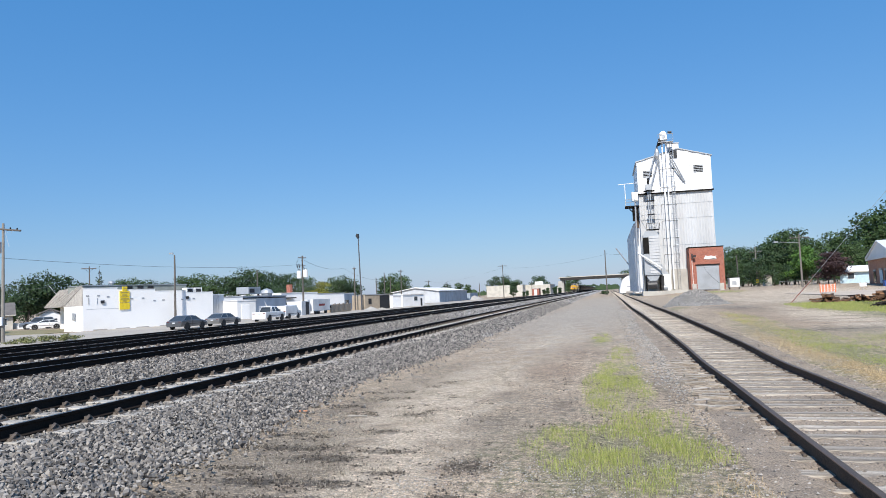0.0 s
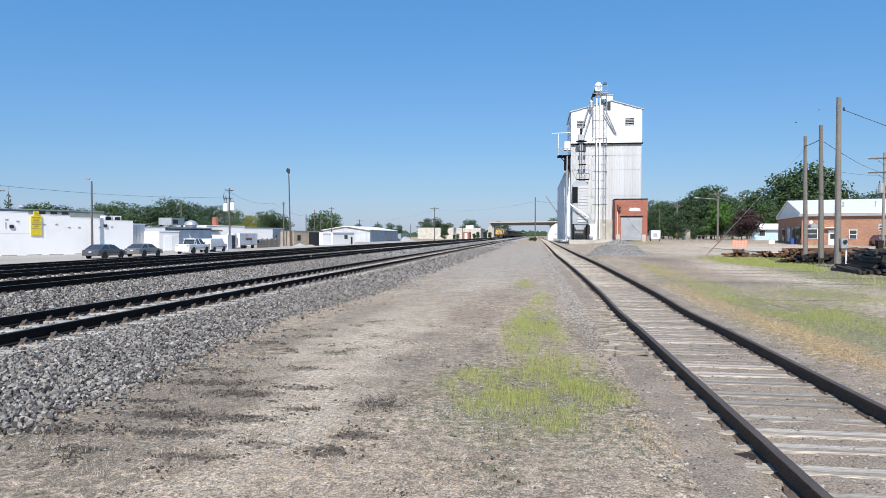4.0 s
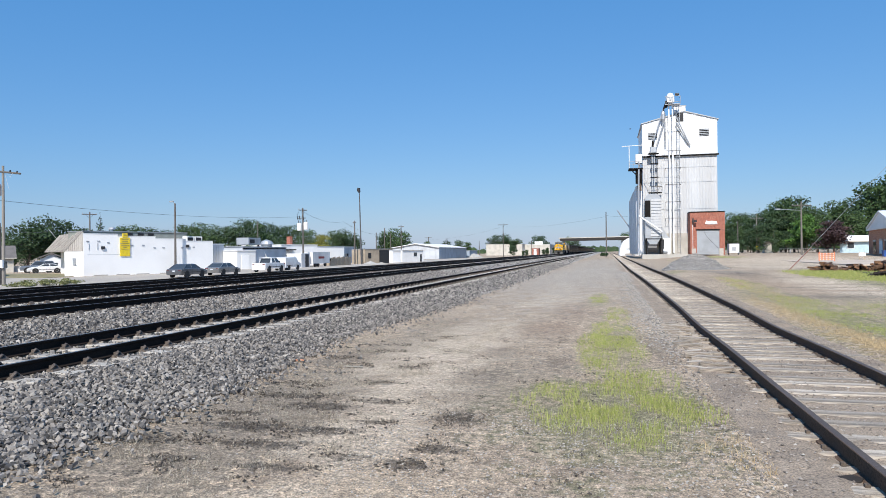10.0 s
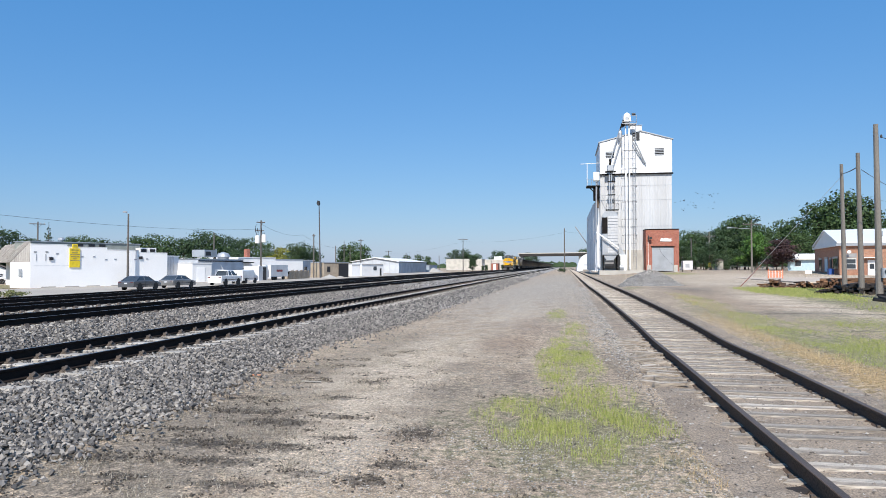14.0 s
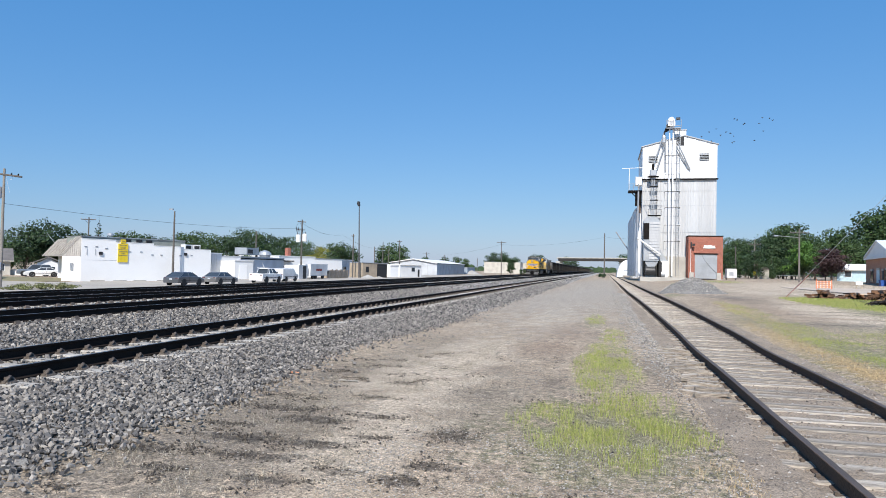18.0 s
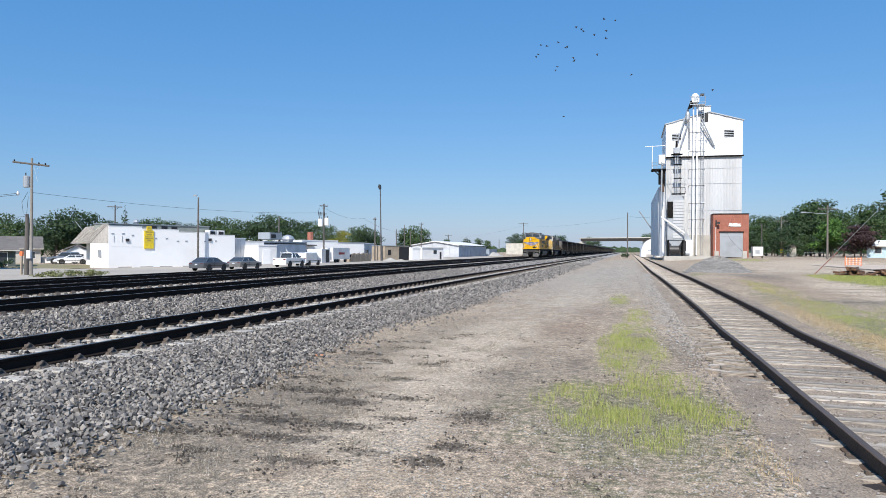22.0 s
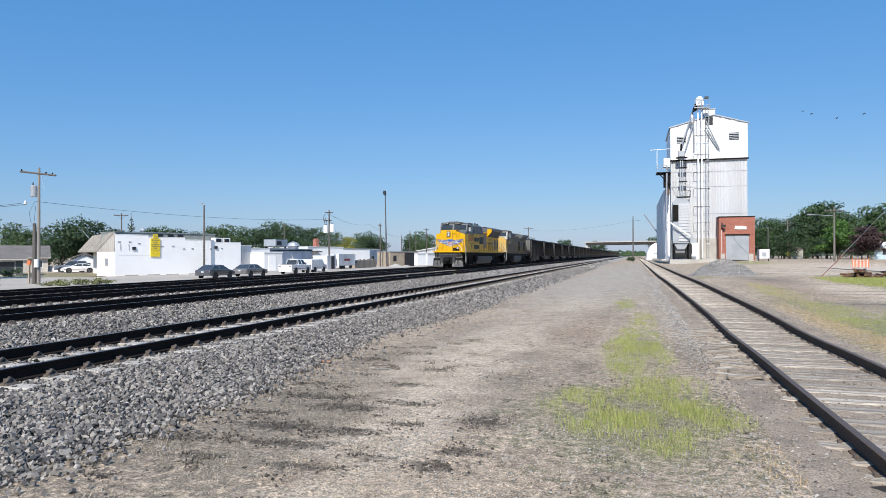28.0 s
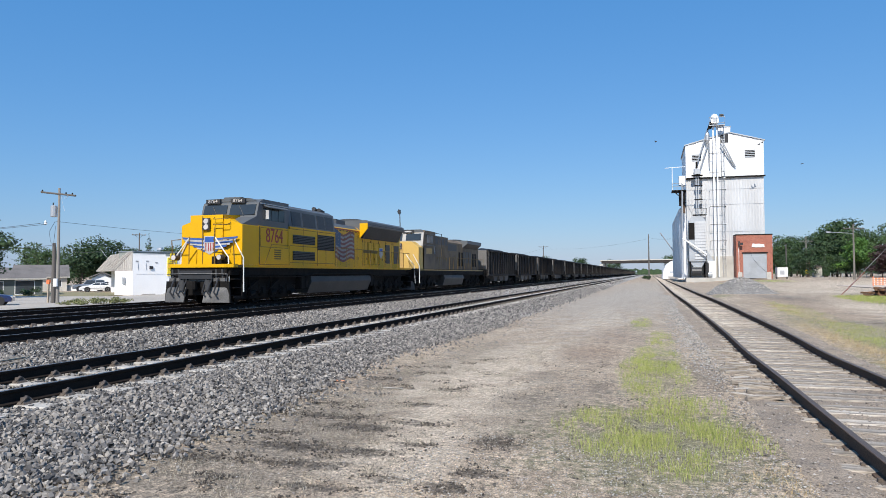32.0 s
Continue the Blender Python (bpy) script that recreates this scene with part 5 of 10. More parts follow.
    # fourth and fifth tubes: one spout, and its cast shadow modelled as a tube
    for p, q in (((9.0, y0 - 0.9, 24.5), (6.9, y0 - 0.9, 17.6)), ((9.1, y0 - 0.9, 22.5), (7.9, y0 - 0.7, 18.5)), ((9.2, y0 - 0.9, 22.4), (9.25, y0 - 0.6, 18.4)), ((11.0, y0 - 0.9, 22.9), (13.05, y0 - 0.5, 18.4)), ((10.9, y0 - 0.9, 22.2), (12.8, y0 - 0.5, 18.6)), ((9.6, y0 - 1.0, 25.4), (8.95, y0 - 0.9, 24.2))):
        part("spout", Shape().tube(p, q, 0.10, M_GALV, 8), t)
    # small leg and grain dryer
    part("short_leg", Shape().box(7.1, 7.24, y0 - 1.2, y0 - 0.9, 10.4, 17.5, M_GALV).box(7.42, 7.56, y0 - 1.2, y0 - 0.9, 10.4, 17.5, M_GALV), t)
    part("short_leg_head", Shape().box(6.85, 7.85, y0 - 1.5, y0 - 0.6, 17.4, 18.3, M_GALV, 0.1).box(6.5, 8.2, y0 - 1.7, y0 - 0.5, 17.2, 17.28, M_UNDER).tube((7.3, y0 - 1.0, 18.4), (7.3, y0 - 1.0, 19.4), 0.16, M_UNDER, 8), t)
    part("leg_bracing", Shape().path([(5.9, y0 - 0.8, 13.4), (7.3, y0 - 1.2, 10.9), (8.8, y0 - 0.8, 13.4), (5.9, y0 - 0.8, 13.4)], 0.04, M_GALV, 5), t)
    for k in range(14):
        part("short_rung", Shape().tube((7.66, y0 - 1.1, 10.8 + 0.46 * k), (7.95, y0 - 1.1, 10.8 + 0.46 * k), 0.02, M_UNDER, 4), t)
    part("short_ladder_rail", Shape().tube((7.95, y0 - 1.1, 10.4), (7.95, y0 - 1.1, 17.3), 0.03, M_UNDER, 5), t)
    for z in (13.4, 15.6):
        part("short_leg_collar", Shape().box(6.9, 8.1, y0 - 1.35, y0 - 0.75, z, z + 0.1, M_UNDER), t)
    part("leg_platform", Shape().box(6.6, 8.6, y0 - 1.8, y0 - 0.4, 10.9, 11.0, M_UNDER).path([(6.6, y0 - 1.8, 11.9), (8.6, y0 - 1.8, 11.9), (8.6, y0 - 0.4, 11.9)], 0.03, M_UNDER).tube((6.6, y0 - 1.8, 11), (6.6, y0 - 1.8, 11.9), 0.03, M_UNDER, 5).tube((8.6, y0 - 1.8, 11), (8.6, y0 - 1.8, 11.9), 0.03, M_UNDER, 5), t)
    dry = part("dryer", Shape().prism([(5.9, 3.6), (8.3, 3.6), (8.3, 10.0), (7.9, 10.6), (6.3, 10.6), (5.9, 10.0)], "y", y0 - 3.0, y0 - 0.7, M_GALV), t, "banded galvanised grain dryer")
    for k in range(13):
        part("band", Shape().box(6.75, 8.36, y0 - 3.1, y0 - 2.95, 3.9 + 0.46 * k, 4.28 + 0.46 * k, M_OLDWHITE), dry)
    part("dryer_screen", Shape().box(5.84, 6.7, y0 - 3.06, y0 - 2.9, 7.0, 9.6, M_UNDER), dry)
    part("dryer_hopper", Shape().prism([(6.0, 3.6), (8.2, 3.6), (7.4, 2.2), (6.8, 2.2)], "y", y0 - 2.8, y0 - 0.9, M_GALV), t)
    for x in (6.0, 8.15):
        for y in (y0 - 2.9, y0 - 0.9):
            part("dryer_leg", Shape().box(x, x + 0.14, y, y + 0.14, 1.0, 3.7, M_UNDER), t)
    part("fan_housing", Shape().tube((6.2, y0 - 3.0, 2.0), (7.6, y0 - 3.0, 2.0), 0.7, M_BLACKPAINT, 14), t)
    part("inclined_conveyor", Shape().tube((4.9, y0 - 3.4, 7.2), (8.4, y0 - 3.8, 4.6), 0.13, M_WHITE, 8), t)
    part("burner_box", Shape().box(8.6, 9.7, y0 - 2.2, y0 - 0.9, 1.05, 3.6, M_WHITE, 0.05).prism([(8.5, 5.4), (9.6, 3.6), (8.5, 3.6)], "y", y0 - 1.8, y0 - 0.8, M_GALV), t)
    part("doorway", Shape().box(8.35, 8.75, y0 - 2.3, y0 - 2.2, 1.05, 3.4, M_DARK), t)
    part("drum", Shape().tube((8.6, y0 - 2.9, 1.5), (9.2, y0 - 2.9, 1.5), 0.42, M_GALV, 12), t)
    # left side: annex bins, downspout, work platform
    part("annex", Shape().box(4.75, 5.72, y0 + 2, y0 + 40, 1.0, 12.3, M_WHITEMETAL).prism([(4.7, 12.3), (5.74, 12.3), (5.74, 12.9)], "y", y0 + 2, y0 + 40, M_GALV), t, "low grey metal annex along the tracks")
    for k in range(12):
        part("annex_rib", Shape().box(4.715, 4.76, y0 + 2.2 + 3.2 * k, y0 + 2.35 + 3.2 * k, 1.0, 12.3, M_GALV), t)
    part("side_downspout", Shape().tube((5.1, y0 - 1.0, 16.0), (5.0, y0 - 1.2, 9.0), 0.13, M_GALV, 8).tube((5.0, y0 - 1.2, 9.0), (4.95, y0 - 3.0, 0.9), 0.12, M_GALV, 8), t)
    s = Shape()
    s.box(3.5, 5.7, y0 - 1.2, y0 + 2.0, 14.9, 15.05, M_UNDER)
    s.path([(5.6, y0 - 1.0, 13.0), (3.7, y0 - 1.0, 15.0)], 0.08, M_UNDER)
    s.path([(5.6, y0 - 1.0, 12.2), (4.4, y0 - 1.0, 15.0)], 0.06, M_UNDER)
    for z in (15.6, 16.1):
        s.path([(3.55, y0 - 1.2, z), (5.7, y0 - 1.2, z)], 0.035, M_GALV)
    for x in (3.55, 4.3, 5.0):
        s.tube((x, y0 - 1.2, 15), (x, y0 - 1.2, 16.1), 0.035, M_GALV, 5)
    part("side_platform", s, t)
    part("davit", Shape().tube((3.6, y0 - 1.0, 15.0), (3.6, y0 - 1.0, 18.7), 0.06, M_WHITE, 6).tube((2.5, y0 - 1.0, 18.65), (5.6, y0 - 1.0, 18.75), 0.05, M_WHITE, 6), t)
    part("platform_box", Shape().box(4.6, 5.6, y0 - 0.9, y0 + 0.4, 15.9, 17.3, M_WHITE, 0.05), t)
    part("hanging_gear", Shape().box(4.6, 5.6, y0 - 0.8, y0 + 0.3, 12.6, 14.8, M_UNDER, 0.2).box(4.9, 5.5, y0 - 0.9, y0, 11.4, 12.6, M_RUST, 0.1), t)
    part("dock", Shape().box(5.3, 12.4, y0 - 4.4, y0, 0.1, 1.05, M_CONCRETE, 0.05), t, "stained concrete loading dock")
    return t


elevator()


def brick_shed():
    t = thing("brick_shed", "small red brick truck shed with a grey roll-up door", "shed")
    y0 = 111.6
    part("front_wall", Shape().box(12.6, 13.55, y0, y0 + 0.3, 0.9, 7.5, M_BRICK).box(16.85, 17.65, y0, y0 + 0.3, 0.9, 7.5, M_BRICK).box(13.55, 16.85, y0, y0 + 0.3, 4.85, 7.5, M_BRICK), t)
    part("side_wall", Shape().box(12.6, 12.9, y0 + 0.3, 114.9, 0.9, 7.5, M_BRICK), t)
    part("side_wall", Shape().box(17.35, 17.65, y0 + 0.3, 114.9, 0.9, 7.5, M_BRICK), t)
    part("roof", Shape().box(12.55, 17.7, y0 - 0.05, 114.9, 7.5, 7.66, M_UNDER), t)
    door = part("rollup_door", Shape().box(13.55, 16.85, y0 + 0.12, y0 + 0.2, 0.95, 4.85, M_GALV), t, "pale grey steel roll-up door")
    for k in range(15):
        part("door_slat", Shape().box(13.55, 16.85, y0 + 0.09, y0 + 0.13, 1.0 + 0.26 * k, 1.22 + 0.26 * k, M_GALV), door)
    part("lintel", Shape().box(13.4, 17.0, y0 - 0.05, y0 + 0.3, 4.72, 4.9, M_UNDER), t)
    for x in (13.1, 17.1):
        part("concrete_footing", Shape().box(x - 0.32, x + 0.3, y0 - 0.12, y0 + 0.2, 0.7, 1.9, M_CONCRETE), t)
    sg = part("wall_sign", Shape().prism([(14.75, 5.7), (15.1, 5.62), (16.45, 5.62), (16.6, 5.75), (16.4, 5.95), (16.55, 6.15), (16.2, 6.05), (15.8, 6.2), (15.3, 6.1), (14.95, 6.25)], "y", y0 - 0.05, y0, M_WHITE), t, "white painted sign shape")
    part("sign_bar", Shape().box(14.85, 16.5, y0 - 0.06, y0 - 0.05, 5.66, 5.72, M_UNDER), sg)
    part("wall_lamp", Shape().path([(13.3, y0, 6.1), (13.3, y0 - 0.6, 6.3)], 0.04, M_UNDER).box(13.1, 13.5, y0 - 0.8, y0 - 0.5, 6.0, 6.35, M_BLACKPAINT, 0.08).box(12.9, 13.1, y0 - 0.3, y0, 5.8, 6.6, M_BLACKPAINT), t)
    part("conduit", Shape().tube((12.95, y0 - 0.05, 1.0), (12.95, y0 - 0.05, 5.6), 0.04, M_WHITE, 6), t)
    part("hanging_cable", Shape().path([(14.6 + 0.25 * i, y0 + 0.06, 4.7 - 2.9 * (i / 9) ** 0.7) for i in range(10)], 0.02, M_BLACKPAINT, 4), door)


brick_shed()


def gravel_pile():
    n, m, vs, fs = 36, 16, [], []
    for j in range(m + 1):
        for i in range(n):
            a, r = 2 * math.pi * i / n, j / m
            rx, ry = (2.45 + 0.35 * noise.noise((math.cos(a) * 2, math.sin(a) * 2, 7))) * r, 2.3 * r
            x, y = 6.1 + rx * math.cos(a), 51.5 + ry * math.sin(a)
            vs.append((x, y, ground_z(x, y) - 0.02 + 1.1 * (0.2 * (1 - r) + 0.8 * (1 - r * r) ** 1.5) + (0.08 * noise.noise((x * 1.7, y * 1.7, 1)) if j < m else -0.05)))
    for j in range(m):
        for i in range(n):
            k = (i + 1) % n
            fs.append((j * n + i, j * n + k, (j + 1) * n + k, (j + 1) * n + i)[::-1])
    t = thing("gravel_pile", "heap of grey crushed gravel on the yard", "gravel pile")
    part("mound", mesh_of("mound", vs, fs, material("grey_gravel", (0.265, 0.253, 0.238), 0.95, 0, 0.7, 1.5, 14, 1.0, (0.16, 0.153, 0.145), 0.5, depth=0.09), False), t)


gravel_pile()


def quonset():
    t = thing("quonset_hut", "white half-round metal storage hut beyond the elevator", "hut")
    pts = [(2.9 + 2.6 * (1 - math.cos(math.pi * i / 14)), 0.4 + 4.4 * math.sin(math.pi * i / 14)) for i in range(15)]
    part("shell", Shape().prism(pts, "y", 175, 190, M_WHITE), t)
    part("dark_door", Shape().box(4.6, 6.6, 174.9, 175.05, 0.4, 2.2, M_GALV), t)
    part("tank", Shape().tube((4.2, 172.6, 1.2), (6.6, 172.6, 1.2), 0.7, M_WHITE, 12), t)


quonset()
part("boom", Shape().tube((5.6, 160, 6.0), (2.3, 160, 10.9), 0.15, M_GALV, 6).tube((5.6, 160, 0.3), (5.6, 160, 6.1), 0.2, M_GALV, 6), thing("grain_auger", "slim grey grain auger raised beside the spur track", "auger"))

# ---- trees, bushes ----
def leaf_mat(name, a, b, c):
    m = island_material(name, [(0.0, a), (1.0, c), (0.5, b)], 0.7)
    m.node_tree.nodes["Principled BSDF"].inputs["Subsurface Weight"].default_value = 0.0
    return m


M_LEAF = leaf_mat("leaves", (0.021, 0.045, 0.013), (0.04, 0.081, 0.022), (0.072, 0.124, 0.032))
M_LEAFDK = leaf_mat("dark_leaves", (0.015, 0.036, 0.013), (0.028, 0.061, 0.02), (0.047, 0.088, 0.028))
M_LEAFRED = leaf_mat("purple_leaves", (0.03, 0.015, 0.018), (0.05, 0.025, 0.026), (0.075, 0.04, 0.035))
M_LEAFYEL = leaf_mat("yellow_green_leaves", (0.10, 0.12, 0.015), (0.18, 0.18, 0.02), (0.25, 0.24, 0.03))
M_BARK = material("bark", (0.11, 0.085, 0.065), 0.95, 0, 0.4, 2, 20, 0.5)


def leaf_cloud(lobes, count, size, rnd):
    """Small bent leaf sprays scattered through and over the lobes (centre, radii)."""
    vol = [l[1][0] * l[1][1] * l[1][2] for l in lobes]
    vs, fs = [], []
    for _ in range(count):
        c, r = rnd.choices(lobes, vol)[0]
        d = Vector((rnd.gauss(0, 1), rnd.gauss(0, 1), rnd.gauss(0, 1))).normalized()
        k = rnd.uniform(0.2, 1.0) ** 0.45 * (rnd.uniform(0.85, 1.12) if rnd.random() < 0.8 else rnd.uniform(1.0, 1.45))
        p = Vector(c) + Vector((d.x * r[0], d.y * r[1], d.z * r[2])) * k
        s = size * rnd.uniform(0.6, 1.4)
        u = Vector((rnd.uniform(-1, 1), rnd.uniform(-1, 1), rnd.uniform(-0.6, 0.6))).normalized()
        face = d + Vector((rnd.uniform(-0.9, 0.9), rnd.uniform(-0.9, 0.9), rnd.uniform(-0.4, 1.0)))
        w = face.cross(u)
        w = w.normalized() if w.length > 1e-4 else Vector((0, 0, 1))
        o = len(vs)
        vs += [tuple(p - u * s * 0.5), tuple(p + w * s * 0.42 + u * s * 0.1), tuple(p + u * s * 0.6), tuple(p - w * s * 0.4 + u * s * 0.05)]
        fs += [(o, o + 1, o + 2), (o, o + 2, o + 3)]
    return vs, fs


def tree(name, label, h, w, seed, leaf, count=3500, size=0.33, category="tree", bare=0.08):
    r = random.Random(seed)
    t = thing(name, label, category)
    s = Shape()
    pts = [Vector((0, 0, -0.2))]
    for k in range(1, 5):
        pts.append(Vector((r.uniform(-0.15, 0.15) * k, r.uniform(-0.15, 0.15) * k, h * 0.16 * k)))
    rad = h * 0.022
    for k in range(4):
        s.tube(pts[k], pts[k + 1], rad * (1 - 0.2 * k), M_BARK, 8, rad * (0.8 - 0.2 * k))
    part("trunk", s, t)
    lobes = []
    for k in range(18):
        a, q = 2.4 * k + r.uniform(-0.4, 0.4), r.uniform(0.3, 1.15)
        z = h * (bare + (1 - bare) * r.uniform(0.12, 0.9))
        spread = w * 0.36 * (1 - abs(z / h - 0.5) * 0.9)
        c = (math.cos(a) * spread * q, math.sin(a) * spread * q, z)
        lobes.append((c, (w * r.uniform(0.11, 0.20), w * r.uniform(0.11, 0.20), h * r.uniform(0.06, 0.11))))
        if k < 10:
            part("limb", Shape().tube(pts[2 + k % 3], Vector(c), rad * 0.4, M_BARK, 5, rad * 0.08), t)
    lobes.append(((0, 0, h * 0.87), (w * 0.2, w * 0.2, h * 0.13)))
    lobes.append(((0, 0, h * 0.55), (w * 0.3, w * 0.3, h * 0.25)))
    vs, fs = leaf_cloud(lobes, count, size, r)
    part("crown", mesh_of("crown", vs, fs, leaf), t)
    return t


def conifer(h, w, seed):
    r = random.Random(seed)
    t = thing("spruce_tree", "dark narrow spruce tree", "tree")
    part("trunk", Shape().tube((0, 0, -0.2), (0, 0, h * 0.95), h * 0.018, M_BARK, 7, 0.03), t)
    lobes = [((0, 0, h * (0.08 + 0.9 * k / 14)), (w * 0.5 * (1 - k / 15), w * 0.5 * (1 - k / 15), h * 0.045)) for k in range(15)]
    vs, fs = leaf_cloud(lobes, 1500, 0.3, r)
    part("crown", mesh_of("crown", vs, fs, M_LEAFDK), t)
    return t


def polar(az, d, z):
    return (d * math.sin(radians(az)), d * math.cos(radians(az)), z)


def place(proto, at, scale, turn):
    o = copy_thing(proto, pose(*at, 0, 0, turn))
    o.scale = (scale, scale, scale)
    return o


ELMS = [tree("tree", "leafy green shade tree with a broad uneven crown", 10, 10, 20 + k, (M_LEAF, M_LEAFDK, M_LEAF, M_LEAFDK)[k]) for k in range(4)]
FIR = conifer(10, 4.2, 5)
for k, (az, d, z) in enumerate(((-48.3, 175, LOT), (-39.3, 195, LOT), (-24.9, 215, LOT), (10.6, 205, 0.75))):
    ELMS[k].matrix_basis = pose(*polar(az, d, z))
FIR.matrix_basis = pose(*polar(12.9, 190, 0.8))
rt = random.Random(12)
# beyond the lots: (azimuth, elevation of the top, distance)
rows = [(-51.6, 4.2, 88), (-47.6, 2.0, 150), (-46.4, 2.1, 150), (-45.2, 2.6, 138), (-44.2, 3.0, 140), (-43.0, 2.7, 142), (-41.7, 2.1, 150), (-38.4, 2.35, 165), (-37.3, 2.2, 170), (-36.0, 2.0, 180), (-34.6, 2.4, 160), (-33.5, 2.6, 160), (-32.3, 2.45, 165), (-31.2, 2.35, 170), (-30.1, 2.9, 160), (-29.2, 2.85, 162), (-28.2, 2.6, 168), (-27.1, 2.35, 172), (-26.2, 2.4, 175), (-22.9, 1.95, 230), (-22.1, 2.05, 235), (-21.2, 1.7, 240), (-18.6, 1.75, 260), (-17.8, 2.1, 255), (-17.0, 1.8, 258), (-15.0, 0.95, 330), (-13.4, 1.0, 340), (-12.4, 1.05, 330), (-11.6, 0.85, 350), (-9.2, 1.45, 520), (-8.4, 1.5, 530), (-7.4, 1.1, 520), (-5.8, 1.35, 450), (-5.3, 1.3, 455), (-3.1, 1.2, 470), (-2.6, 1.05, 470), (1.7, 1.5, 440), (2.4, 1.6, 430)]
for az, el, d in rows:
    hgt = 1.75 - LOT + d * math.tan(radians(el))
    place(ELMS[rt.randrange(4)], polar(az, d, LOT - 0.1), hgt / 9.9, rt.uniform(0, 360))
for az, el, d in ((-40.55, 3.3, 150), (-13.1, 1.0, 300)):
    place(FIR, polar(az, d, LOT), (1.75 - LOT + d * math.tan(radians(el))) / 10, 0)
# beyond the yard
rows = [(9.4, 2.9, 190), (10.2, 2.8, 185), (11.0, 2.7, 180), (11.8, 3.0, 175), (12.5, 3.1, 178), (13.2, 3.8, 182), (13.8, 4.0, 185), (14.6, 3.3, 175), (15.3, 3.0, 178), (16.4, 3.55, 190), (17.0, 3.2, 195), (17.7, 2.7, 190), (18.6, 4.4, 205), (19.4, 4.9, 200), (20.6, 5.45, 200), (21.5, 4.8, 205), (22.6, 3.6, 210), (23.8, 3.0, 215), (25.0, 3.3, 215), (26.0, 3.7, 210), (27.2, 4.15, 205), (28.4, 3.9, 205), (29.5, 3.3, 210), (30.6, 3.1, 210), (31.8, 2.9, 210), (33, 3.2, 205)]
for az, el, d in rows:
    hgt = 0.9 + d * math.tan(radians(el))
    place(ELMS[rt.randrange(4)], polar(az, d, 0.75), hgt / 9.9, rt.uniform(0, 360))
for az, el, d in ((11.3, 2.2, 168), (12.4, 1.7, 165), (9.9, 1.8, 170)):
    place(FIR, polar(az, d, 0.8), (0.9 + d * math.tan(radians(el))) / 10, 0)
for i in range(36):
    az = 9.3 + 0.67 * i + rt.uniform(-0.2, 0.2)
    if az < 17.5 or az > 19:
        place(ELMS[rt.randrange(4)], polar(az, rt.uniform(158, 176) + (30 if az > 17 else 0), 0.55), rt.uniform(0.5, 0.72), rt.uniform(0, 360))
for i in range(22):
    az = -47.5 + 1.12 * i
    place(ELMS[rt.randrange(4)], polar(az, rt.uniform(140, 150) + (40 if az > -27 else 0), LOT), rt.uniform(0.4, 0.6), rt.uniform(0, 360))
bright = tree("tree", "bright green maple standing by the street", 8.2, 8.6, 77, leaf_mat("maple_leaves", (0.04, 0.10, 0.015), (0.065, 0.15, 0.02), (0.10, 0.20, 0.03)), bare=0.12)
bright.matrix_basis = pose(*polar(14.6, 160, 0.8))
plum = tree("ornamental_tree", "purple-leaved ornamental plum tree", 6.4, 8.2, 78, M_LEAFRED, bare=0.1)
plum.matrix_basis = pose(*polar(16.35, 150, 0.8))
yel = tree("tree", "yellowing young tree behind the roofs", 7.4, 7.5, 79, M_LEAFYEL, bare=0.15)
yel.matrix_basis = pose(*polar(-23.9, 175, LOT))
lone = tree("tree", "small upright green tree beside the tracks", 7.6, 5.5, 80, M_LEAFDK, bare=0.05)
lone.matrix_basis = pose(*polar(-7.75, 300, LOT))
for i, (az, d, k) in enumerate(((-6.9, 300, 0.4), (-6.6, 305, 0.45), (-4.9, 330, 0.6), (-5.2, 335, 0.5), (-4.3, 350, 0.65), (-3.9, 360, 0.6), (2.1, 300, 0.5), (1.6, 330, 0.4))):
    place(lone, polar(az, d, LOT), k * 0.9, 40 * i)


def bush(at, w, h, seed, leaf, count, size):
    r = random.Random(seed)
    t = thing("bush", "low ragged green bush by the track", "bush", at)
    part("stems", Shape().path([(0, 0, -0.1), (0.1, 0, h * 0.5)], 0.02, M_BARK, 5).path([(0, 0, -0.1), (-w * 0.3, 0.1, h * 0.5)], 0.02, M_BARK, 5), t)
    lobes = [((r.uniform(-0.4, 0.4) * w, r.uniform(-0.35, 0.35) * w, h * r.uniform(0.3, 0.7)), (w * 0.2, w * 0.2, h * 0.3)) for _ in range(7)]
    vs, fs = leaf_cloud(lobes, count, size, r)
    part("foliage", mesh_of("foliage", vs, fs, leaf), t)
    return t


M_WEED = leaf_mat("weed_leaves", (0.09, 0.10, 0.035), (0.15, 0.17, 0.06), (0.24, 0.23, 0.10))
bush((-0.6, 158, 0.3), 1.9, 1.15, 3, M_LEAFDK, 700, 0.16)
for i in range(7):
    bush((-46.4 + 0.3 * i, 45.0 + 0.6 * i, LOT), 1.9, 0.45 + 0.1 * (i % 3), 30 + i, M_WEED, 420, 0.10)
for x, y in ((-71.5, 63.5), (-74.5, 61.5)):
    bush((x, y, LOT), 1.8, 1.1, int(-x), M_LEAFDK, 500, 0.16)

# woods at the horizon
vs, fs, rw = [], [], random.Random(9)
